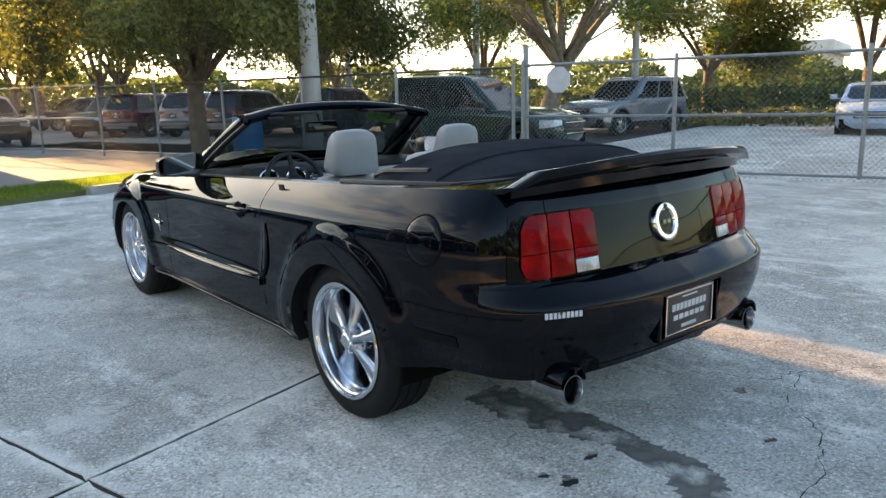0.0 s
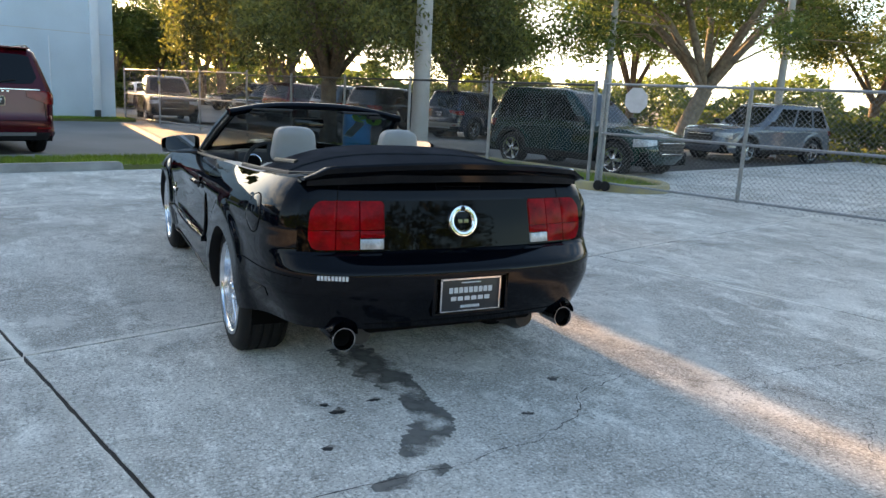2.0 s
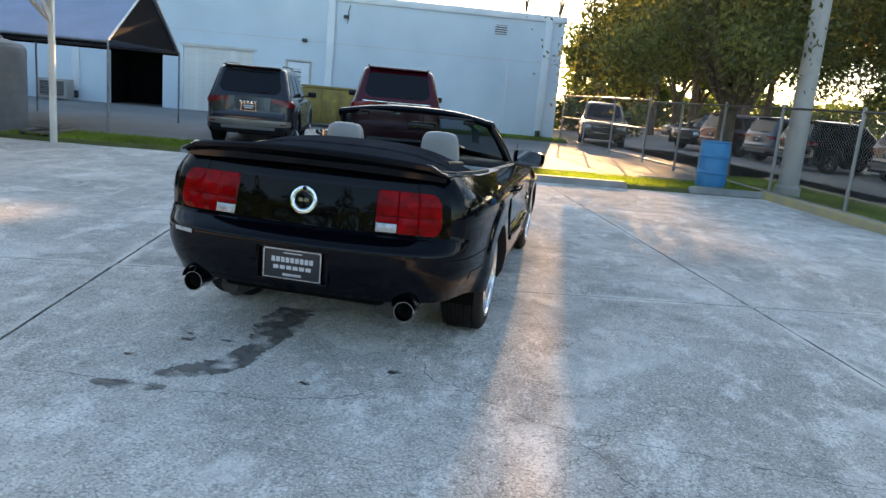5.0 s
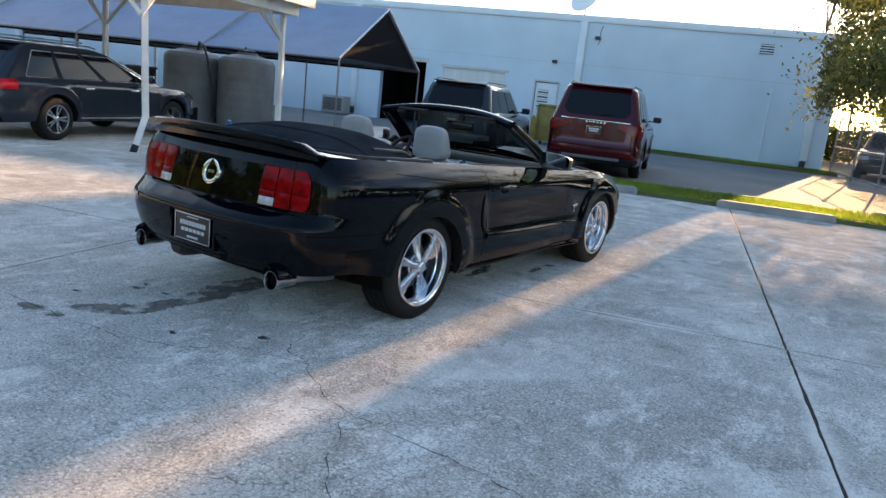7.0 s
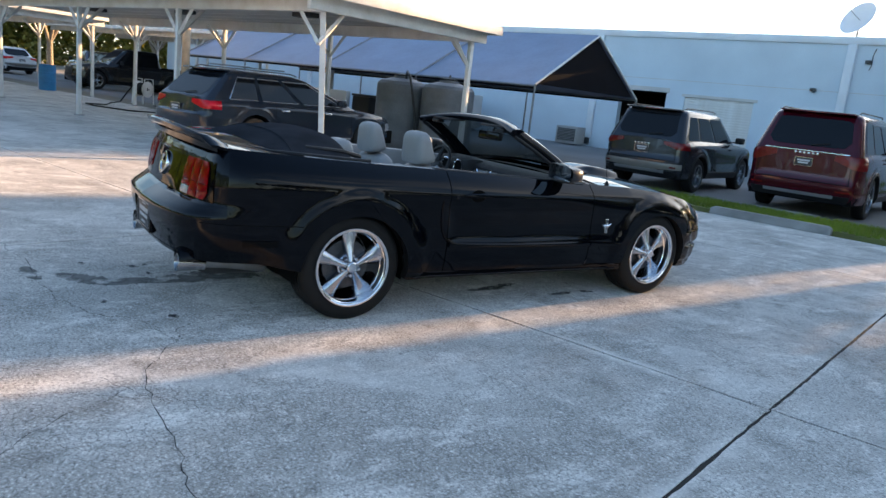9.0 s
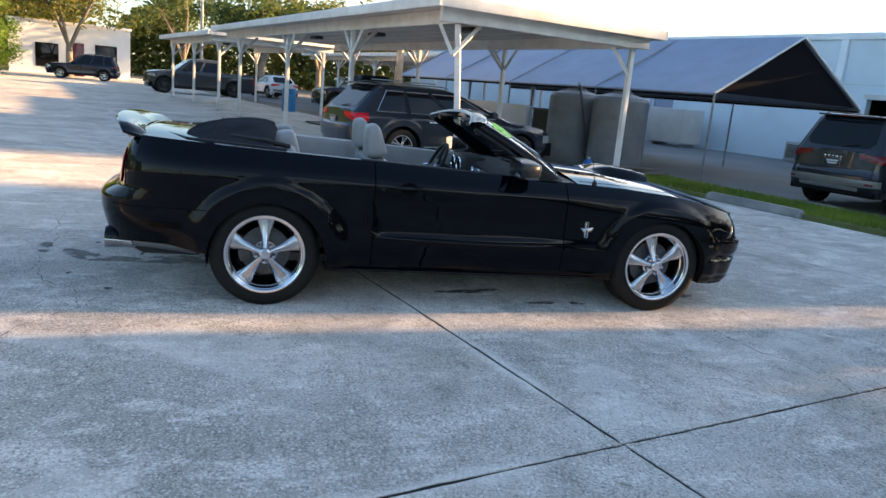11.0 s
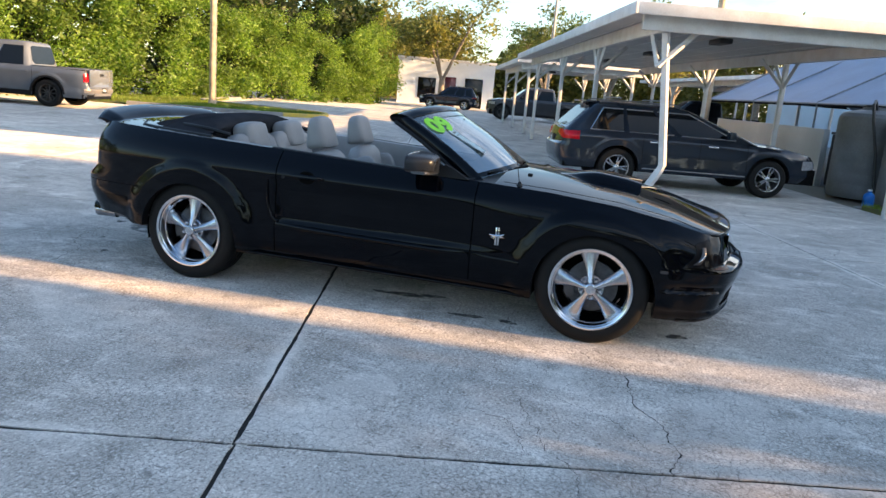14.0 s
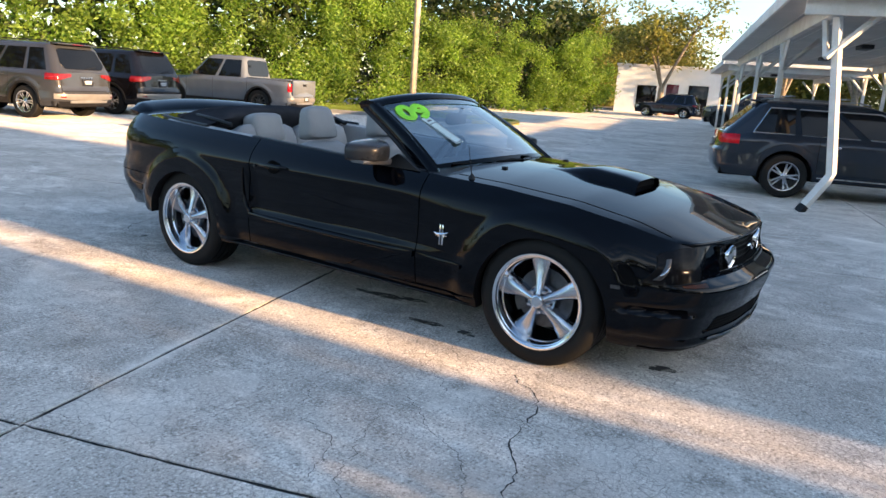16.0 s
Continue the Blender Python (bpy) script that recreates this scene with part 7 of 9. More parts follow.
plate(car, Matrix.Translation((0, yp + 0.013, 0.514)), 0.305, 0.150)
ys = BODY.P(BODY.s_rear(0.66), 0.612, 0.003, -1)
sx = part("dealer_sticker", boxm(-0.072, 0.072, -0.001, 0.0, -0.014, 0.014), M_PAINT, car, at=pose(ys.x + 0.02, ys.y - 0.002, ys.z, 0, 0, -24))
bars(sx, Matrix.Translation((0, -0.0015, 0)), [(-0.068 + k * 0.0152, -0.057 + k * 0.0152, -0.010, 0.010) for k in range(9)], M_PLATETXT, name="sticker_bar")
for sd in (1, -1):
    part("valance_line", patch(BODY, [BODY.s_rear(x) for x in spread(0.0, 0.50, 8)], spread(0.392, 0.397, 3), 0.001, 0.006, sd), M_VOID, car)
# recess on the lid, and added blocks that keep light from under the tail
for sd in (1, -1):
    part("lid_recess", patch(BODY, [BODY.s_rear(x) for x in spread(0.0, 0.122, 4)], spread(0.972, 0.975, 2), 0.0015, 0.004, sd), M_VOID, car)
    part("lid_recess", patch(BODY, [BODY.s_rear(x) for x in spread(0.0, 0.122, 4)], spread(1.005, 1.008, 2), 0.0015, 0.004, sd), M_VOID, car)
    part("lid_recess", patch(BODY, [BODY.s_rear(x) for x in (0.119, 0.122)], spread(0.972, 1.008, 4), 0.0015, 0.004, sd), M_VOID, car)
part("tail_shade_block", boxm(-0.45, 0.45, -0.90, -0.50, 0.31, 0.40, 0.03), M_VOID, car, "black plastic tray under the tail")
part("fuel_tank", boxm(-0.60, 0.60, -0.40, 0.38, 0.225, 0.36, 0.04), M_VOID, car, "dark fuel tank under the floor")
part("rear_axle", tubem([(-0.80, 0, 0.33), (0.80, 0, 0.33)], 0.045, 12), M_BLACK, car)
# exhausts
for sd in (1, -1):
    ex = part("exhaust_tip", lathem([(-0.16, 0.038), (-0.03, 0.048), (-0.004, 0.053), (0.0, 0.052), (0.0, 0.049), (-0.006, 0.046), (-0.12, 0.038), (-0.12, 0.0)], 30, "x", pose(sd * 0.585, -0.985, 0.332, 0, 0, -90) @ Matrix.Rotation(radians(-4), 4, "Y")), M_SMOKED, car, "dulled dark chrome round exhaust tip")
    part("exhaust_bore", lathem([(-0.10, 0.037), (-0.035, 0.0415), (-0.10, 0.0)], 24, "x", pose(sd * 0.585, -0.985, 0.332, 0, 0, -90)), M_VOID, ex)
    part("exhaust_pipe", tubem([(sd * 0.585, -0.87, 0.332), (sd * 0.58, -0.7, 0.32), (sd * 0.52, -0.45, 0.27)], 0.034, 12), M_GALV, car)
    bm = bmesh.new()
    rows = []
    for k in range(13):
        a = math.pi * k / 12
        rows.append([(sd * 0.585 + r * math.cos(a), y, 0.352 + r * math.sin(a)) for r, y in ((0.056, -0.90), (0.056, -0.972), (0.064, -0.984), (0.072, -0.965), (0.074, -0.88))])
    grid(bm, rows)
    bmesh.ops.recalc_face_normals(bm, faces=bm.faces[:])
    part("exhaust_surround", bm, M_PAINT, car, sm=60)
    part("silencer", tubem([(sd * 0.45, -0.83, 0.295), (sd * 0.45, -0.78, 0.295), (sd * 0.43, -0.45, 0.285), (sd * 0.43, -0.40, 0.285)], [0.05, 0.075, 0.075, 0.05], 18), M_DARKPIPE, car, "dark steel silencer")
    # side reflectors and the bumper seam on the quarters
    part("side_reflector", patch(BODY, [BODY.s_of_y(y) for y in spread(-0.70, -0.50, 4)], spread(0.475, 0.515, 3), 0.003, 0.006, sd), M_GLOSSBLACK, car)
    bm = bmesh.new()
    seam = spread(BODY.s_rear(0.76), BODY.s_of_y(-0.362), 16)
    grid(bm, [[BODY.P(s, z, 0.0012, sd) for s in seam] for z in (0.600, 0.605)], flip=sd > 0)
    part("bumper_seam", bm, M_VOID, car)

# fuel flap on the driver's side
c = BODY.P(BODY.s_of_y(-0.56), 0.835, 0.0, -1)
bm = bmesh.new()
for r0, r1, o in ((0.0, 0.083, 0.003), (0.083, 0.090, 0.001)):
    pass
rows = []
for k in range(33):
    a = 2 * math.pi * k / 32
    rows.append([BODY.P(BODY.s_of_y(-0.56 + r * math.cos(a)), 0.835 + r * math.sin(a), o, -1) for r, o in ((0.086, 0.0005), (0.082, 0.0035), (0.06, 0.004), (0.03, 0.004), (0.001, 0.004))])
grid(bm, rows)
bmesh.ops.recalc_face_normals(bm, faces=bm.faces[:])
flap = part("fuel_flap", bm, M_PAINT, car)
bm = bmesh.new()
rows = []
for k in range(33):
    a = 2 * math.pi * k / 32
    rows.append([BODY.P(BODY.s_of_y(-0.56 + r * math.cos(a)), 0.835 + r * math.sin(a), 0.0015, -1) for r in (0.085, 0.091)])
grid(bm, rows)
part("flap_gap", bm, M_VOID, flap)

# side trim, handles, emblem, mirrors
for sd in (1, -1):
    ss = [BODY.s_of_y(y) for y in spread(0.66, 1.955, 22)]
    part("side_moulding", patch(BODY, ss, lambda i: spread(0.458 - 0.022 * i / 21, 0.490 - 0.022 * i / 21, 6), 0.018, 0.02, sd, 0.012), M_PAINT, car, sm=60)
    ss = [BODY.s_of_y(y) for y in spread(1.975, 2.27, 6)]
    part("side_moulding", patch(BODY, ss, lambda i: spread(0.439 - 0.002 * i, 0.466 - 0.003 * i, 4), 0.012, 0.02, sd, 0.003), M_PAINT, car, sm=60)
    ss_crease = ((0.592, 0.765), (0.590, 0.70), (0.594, 0.63), (0.606, 0.57), (0.632, 0.52), (0.672, 0.492))
    part("side_crease", tubem([BODY.P(BODY.s_of_y(y), z, 0.002, sd) for y, z in ss_crease], [0.003, 0.008, 0.009, 0.010, 0.011, 0.012], 10), M_PAINT, car, sm=80)
    part("sill_edge", tubem([BODY.P(BODY.s_of_y(y), BODY.low(y) + 0.012, 0.004, sd) for y in spread(0.41, 2.32, 24)], [0.002] + [0.008] * 22 + [0.002], 10), M_PAINT, car, sm=80)
    # handle: a recess cup with a bar across it
    h = BODY.P(BODY.s_of_y(0.865), 0.800, 0.0, sd)
    cup = part("handle_cup", lathem([(0.0, 0.0), (0.001, 0.034), (0.003, 0.040), (0.001, 0.046)], 24, "x", Matrix.Translation(h) @ Matrix.Diagonal((sd, 1.25, 0.9, 1))), M_VOID, car)
    part("door_handle", tubem([h + Vector((sd * 0.006, -0.105, 0.002)), h + Vector((sd * 0.026, -0.085, 0.006)), h + Vector((sd * 0.032, 0, 0.008)), h + Vector((sd * 0.026, 0.085, 0.006)), h + Vector((sd * 0.004, 0.11, 0.002))], [0.010, 0.015, 0.016, 0.015, 0.010], 10), M_PAINT, car)
    part("lock_cylinder", lathem([(0, 0.012), (0.006, 0.011), (0.006, 0.0)], 14, "x", Matrix.Translation(BODY.P(BODY.s_of_y(0.70), 0.79, 0.0, sd)) @ Matrix.Diagonal((sd, 1, 1, 1))), M_BLACK, car)
    # emblem on the front wing: three upright bars and a running shape
    e = BODY.P(BODY.s_of_y(2.125), 0.585, 0.002, sd)
    em = part("wing_emblem", boxm(-0.002, 0.004, -0.013, 0.013, -0.055, 0.055, 0.002, Matrix.Translation(e)), M_CHROME, car, "small bright wing emblem")
    part("emblem_bar", boxm(0.0, 0.007, -0.004, 0.004, -0.056, 0.056, 0.001, Matrix.Translation(e) @ Matrix.Diagonal((sd, 1, 1, 1))), M_DARKPIPE, em)
    bm = tubem([e + Vector((sd * 0.006, -sd * 0 - 0.048, 0.008)), e + Vector((sd * 0.008, -0.02, 0.004)), e + Vector((sd * 0.009, 0.015, 0.006)), e + Vector((sd * 0.007, 0.044, 0.018))], [0.002, 0.008, 0.0075, 0.003], 8)
    for dy, dz in ((-0.036, -0.010), (-0.022, -0.016), (0.024, -0.012), (0.040, -0.002)):
        tube(bm, [e + Vector((sd * 0.007, dy * 0.5, 0.0)), e + Vector((sd * 0.006, dy, dz))], [0.004, 0.0015], 6)
    part("emblem_figure", bm, M_CHROME, em)
    # mirror
    mp = Vector((sd * 0.925, 1.625, 0.985))
    bm = bmesh.new()
    rows = []
    for t in spread(0, 1, 9):
        y = mp.y - 0.068 + 0.163 * t
        k = math.sqrt(max(0.02, 1 - max(0, (t - 0.12) / 0.88) ** 2.0))
        row = []
        for q in range(20):
            a = 2 * math.pi * q / 20
            cx, cz = abs(math.cos(a)) ** 0.42 * (1 if math.cos(a) > 0 else -1), abs(math.sin(a)) ** 0.42 * (1 if math.sin(a) > 0 else -1)
            row.append((mp.x + (0.128 * cx + 0.02 * sd * (k - 1)) * (0.35 + 0.65 * k), y, mp.z - 0.006 + (0.056 * cz if cz < 0 else (0.056 - 0.012 * cx * sd) * cz) * (0.55 + 0.45 * k if cz > 0 else 0.80 + 0.20 * k)))
        rows.append(row)
    vs = grid(bm, rows, close=True)
    bm.faces.new(vs[-1])
    bmesh.ops.recalc_face_normals(bm, faces=bm.faces[:])
    mir = part("wing_mirror", bm, M_MIRRORCASE, car, "satin black mirror housing", sm=50)
    bm = bmesh.new()
    ringp = []
    for q in range(20):
        a = 2 * math.pi * q / 20
        dx = 0.100 * abs(math.cos(a)) ** 0.45 * (1 if math.cos(a) > 0 else -1)
        dz = 0.055 * abs(math.sin(a)) ** 0.45 * (1 if math.sin(a) > 0 else -1)
        ringp.append((mp.x + dx, mp.y - 0.046 - 0.16 * sd * dx - 0.13 * dz, mp.z + dz - 0.010 * sd * dx / 0.108))
    bm.faces.new([bm.verts.new(p) for p in ringp])
    bmesh.ops.recalc_face_normals(bm, faces=bm.faces[:])
    part("mirror_glass", bm, mat("mirror_glass", (0.85, 0.87, 0.88), 0.02, 1.0, var=0.01, bump=0.0, rough_var=0.01), mir, "mirror glass")
    lip = []
    for q, y0, y1, z0, z1 in ((-0.112, -0.030, 0.060, 0.0, 0.016), (-0.02, -0.040, 0.078, -0.006, 0.020), (0.075, -0.034, 0.085, -0.010, 0.022), (0.118, -0.020, 0.085, -0.014, 0.024)):
        x = mp.x - sd * q
        lip.append([(x, mp.y + y0, mp.z - 0.066 + z1), (x, mp.y + y0 - 0.006, mp.z - 0.066 + (z0 + z1) / 2), (x, mp.y + y0 + 0.01, mp.z - 0.066 + z0), (x, mp.y + y1 - 0.01, mp.z - 0.066 + z0), (x, mp.y + y1, mp.z - 0.066 + (z0 + z1) / 2), (x, mp.y + y1 - 0.006, mp.z - 0.066 + z1)])
    bm = bmesh.new()
    vs = grid(bm, lip, close=True)
    bm.faces.new(vs[0])
    bm.faces.new(vs[-1][::-1])
    bmesh.ops.recalc_face_normals(bm, faces=bm.faces[:])
    part("mirror_foot", bm, M_SATIN, mir, "satin grey lower edge of the mirror", sm=40)
    bm = bmesh.new()
    tri = [(1.62, 0.895), (1.90, 0.893), (1.80, 0.952), (1.745, 0.972), (1.70, 0.945)]
    vs = [[bm.verts.new((sd * x, y, z)) for y, z in tri] for x in (0.800, 0.822)]
    bm.faces.new(vs[0])
    bm.faces.new(vs[1][::-1])
    for k in range(len(tri)):
        bm.faces.new((vs[0][k], vs[0][(k + 1) % len(tri)], vs[1][(k + 1) % len(tri)], vs[1][k]))
    bmesh.ops.recalc_face_normals(bm, faces=bm.faces[:])
    part("sail_panel", bm, M_BLACK, mir)

# ---- windscreen frame, glass, wipers
def screen(f, t):
    """Point on the windscreen: f across (-1 to 1), t up (0 to 1)."""
    yb_, yt_ = lerp(2.11, 1.93, f * f), lerp(1.505, 1.395, f * f)
    x = f * lerp(0.735, 0.615, t)
    zb_, zt_ = lerp(0.945, 0.895, f * f), lerp(1.285, 1.222, abs(f) ** 2.5)
    return Vector((x, lerp(yb_, yt_, t), lerp(zb_, zt_, t) + 0.018 * math.sin(math.pi * t)))


bm = bmesh.new()
grid(bm, [[screen(f, t) for t in spread(0, 1, 12)] for f in spread(-1, 1, 21)])
bmesh.ops.recalc_face_normals(bm, faces=bm.faces[:])
glass_ob = part("windscreen", bm, M_GLASS, car, "clear curved windscreen glass", sm=60)
glass_ob.visible_shadow = False
def frit(fs, ts):
    bm = bmesh.new()
    grid(bm, [[screen(f, t) + Vector((0, 0.003, 0.002)) for t in ts] for f in fs])
    return part("glass_border", bm, M_GLOSSBLACK, glass_ob, "black printed border of the glass")


for sd in (1, -1):
    frit([sd * q for q in (0.935, 0.965, 0.995)], spread(0.02, 0.98, 12))
frit(spread(-0.935, 0.935, 21), (0.01, 0.035, 0.06))
frit(spread(-0.935, 0.935, 21), (0.955, 0.97, 0.985))
bm = bmesh.new()
grid(bm, [[screen(f, t) + Vector((0, 0.004, 0.003)) for t in (0.86, 0.92, 0.985)] for f in spread(-0.97, 0.97, 21)])
part("screen_band", bm, glass("green_band", (0.25, 0.45, 0.40), 0.03, 0.6), glass_ob, "tinted sun band").visible_shadow = False
for sd in (1, -1):
    bm = bmesh.new()
    rows = []
    for t in spread(-0.06, 1.0, 12):
        c = screen(sd * 1.0, t)
        rows.append([c + Vector((sd * dx, dy, dz)) for dx, dy, dz in ((-0.035, 0.010, 0.012), (0.0, 0.022, 0.016), (0.024, 0.006, 0.006), (0.026, -0.035, -0.02), (0.008, -0.055, -0.032), (-0.028, -0.045, -0.028))])
    vs = grid(bm, rows, close=True)
    bm.faces.new(vs[0])
    bm.faces.new(vs[-1][::-1])
    bmesh.ops.recalc_face_normals(bm, faces=bm.faces[:])
    part("a_pillar", bm, M_PAINT, car, sm=50)
    part("pillar_seal", tubem([screen(sd, t) + Vector((sd * 0.012, -0.058, -0.03)) for t in spread(0.0, 1.0, 6)], 0.014, 8), M_BLACK, car)
bm = bmesh.new()
rows = []
for f in spread(-1.03, 1.03, 23):
    c = screen(max(-1, min(1, f)), 1.0)
    c.x = f * 0.615
    rows.append([c + Vector((0, dy, dz)) for dy, dz in ((0.035, -0.006), (0.02, 0.014), (-0.03, 0.024), (-0.085, 0.016), (-0.10, -0.004), (-0.085, -0.030), (-0.02, -0.034), (0.015, -0.025))])
vs = grid(bm, rows, close=True)
bm.faces.new(vs[0])
bm.faces.new(vs[-1][::-1])
bmesh.ops.recalc_face_normals(bm, faces=bm.faces[:])
part("header_rail", bm, M_PAINT, car, "black windscreen header", sm=50)
for sd in (1, -1):
    c = screen(sd * 0.55, 1.0)
    part("sun_visor", boxm(-0.15, 0.15, -0.13, -0.01, -0.035, -0.018, 0.006, Matrix.Translation(c)), M_DASH, car)
    c = screen(sd * 0.72, 1.0)
    part("top_latch", boxm(-0.05, 0.05, -0.11, -0.05, -0.052, -0.028, 0.006, Matrix.Translation(c)), M_BLACK, car)
mr = part("rear_view_mirror", boxm(-0.125, 0.125, -0.022, 0.02, -0.035, 0.035, 0.014, pose(0.0, 1.60, 1.150, -8, 0, 8)), M_BLACK, car)
# Dark glass instead of a mirror: the dark reflection is in its colour.
part("mirror_glass", boxm(-0.115, 0.115, -0.026, -0.0225, -0.028, 0.028, 0.001, pose(0.0, 1.60, 1.150, -8, 0, 8)), M_TINT, mr)
part("mirror_stem", tubem([(0, 1.61, 1.155), (0, 1.635, 1.225)], 0.010, 8), M_BLACK, mr)
part("cowl", across(BODY, [BODY.s_of_y(y) for y in spread(1.90, 2.062, 5)], lambda y: 0.032, 18, 0.004), M_BLACK, car, "black plastic cowl panel")
for x0, x1 in ((0.05, 0.60), (-0.54, 0.0)):
    a0, a1 = screen(x0 / 0.72, 0.0), screen(x1 / 0.72, 0.03)
    wp = part("wiper", tubem([a0 + Vector((0, 0.026, 0.002)), (a0 + a1) / 2 + Vector((0, 0.024, 0.006)), a1 + Vector((0, 0.012, 0.008))], [0.007, 0.005, 0.004], 6), M_WIPER, car)
    part("wiper_blade", tubem([lerp(a0, a1, 0.1) + Vector((0, 0.010, 0.008)), lerp(a0, a1, 0.55) + Vector((0, 0.012, 0.010)), a1 + Vector((0, 0.006, 0.006))], 0.005, 6), M_WIPER, wp)

# the year on the glass, and the window sticker
cu = bpy.data.curves.new("marker", "FONT")
cu.body = "09"
cu.size = 0.20
cu.offset = 0.011
cu.extrude = 0.0008
tmp = bpy.data.objects.new("marker", cu)
scene.collection.objects.link(tmp)
me = bpy.data.meshes.new_from_object(tmp)
bpy.data.objects.remove(tmp)
bpy.data.curves.remove(cu)
me.materials.append(M_GREEN)
num = new("marker_number", me)
num.parent = glass_ob
for vtx in me.vertices:
    px, py, pz = vtx.co
    px, py = px + 0.10 * py, py - 0.06 * px
    f, t = 0.895 - px / 0.61, 0.665 + py / 0.64
    p0, p1, p2 = screen(f, t), screen(f - 0.02, t), screen(f, t + 0.02)
    vtx.co = p0 + (p1 - p0).cross(p2 - p0).normalized() * (0.007 + pz)
tagged(num, "bright green hand-painted year number")
o0, ox, oy = screen(0.70, 0.5), screen(0.45, 0.5), screen(0.70, 0.75)
ax = (ox - o0).normalized()
ay = ((oy - o0) - ax * (oy - o0).dot(ax)).normalized()
az = ax.cross(ay)
o1 = screen(0.655, 0.33)
st = part("window_sticker", boxm(-0.006, 0.066, -0.06, 0.22, 0.0, 0.001), M_PAPER, glass_ob, "pale paper price sticker", at=Matrix.Translation(o1 + az * 0.010) @ Matrix((ax, ay, az)).transposed().to_4x4() @ Matrix.Rotation(radians(14), 4, "Z"))
for q in ((-0.002, 0.062, -0.056, -0.050), (-0.002, 0.062, 0.150, 0.156), (-0.002, 0.002, -0.056, 0.156), (0.058, 0.062, -0.056, 0.156), (0.012, 0.048, 0.175, 0.190)):
    part("sticker_line", boxm(*q, 0.0012, 0.002), M_SATIN, st)

# ---- folded top
bm = bmesh.new()
rows = []
for k in range(25):
    f = -1 + 2 * k / 24
    x = 0.705 * f
    drop = abs(f) ** 3.2
    zc = lambda z: lerp(z, 0.985, drop)
    rows.append([(x, y - 0.03 * abs(f) ** 2, zz) for y, zz in ((-0.60, 0.992), (-0.56, zc(1.018)), (-0.44, zc(1.062)), (-0.30, zc(1.098)), (-0.15, zc(1.115)), (-0.03, zc(1.112)), (0.03, zc(1.095)), (0.045, zc(1.06)), (0.03, zc(1.02)), (0.0, 0.96))])
grid(bm, rows, flip=True)
bmesh.ops.recalc_face_normals(bm, faces=bm.faces[:])
top_ob = part("folded_top", bm, M_FABRIC, car, "folded black fabric top", sm=60)
for k in (-1, 1):
    part("top_bow", tubem([(k * 0.60, -0.25, 1.03), (k * 0.645, -0.02, 1.02), (k * 0.60, 0.12, 0.99)], 0.016, 8), M_BLACK, top_ob)
part("top_seam", tubem([(x, -0.335 - 0.03 * (x / 0.7) ** 2, lerp(1.091, 0.99, (abs(x) / 0.705) ** 3.2)) for x in spread(-0.68, 0.68, 17)], 0.006, 6), M_FABRIC, top_ob)
part("well_trim", tubem([(sd_x, y, z) for sd_x, y, z in ((-0.79, 0.10, 0.982), (-0.775, -0.2, 0.995), (-0.70, -0.50, 1.004), (-0.5, -0.63, 1.012), (0, -0.66, 1.024), (0.5, -0.63, 1.012), (0.70, -0.50, 1.004), (0.775, -0.2, 0.995), (0.79, 0.10, 0.982))], 0.014, 8), M_BLACK, top_ob)

# ---- cockpit
part("cabin_floor", boxm(-0.78, 0.78, 0.0, 1.95, 0.28, 0.33), M_DASH, car)
part("cabin_front", boxm(-0.78, 0.78, 1.90, 1.95, 0.3, 0.86), M_VOID, car)
part("cabin_back", boxm(-0.78, 0.78, -0.02, 0.03, 0.3, 0.95), M_VOID, car)
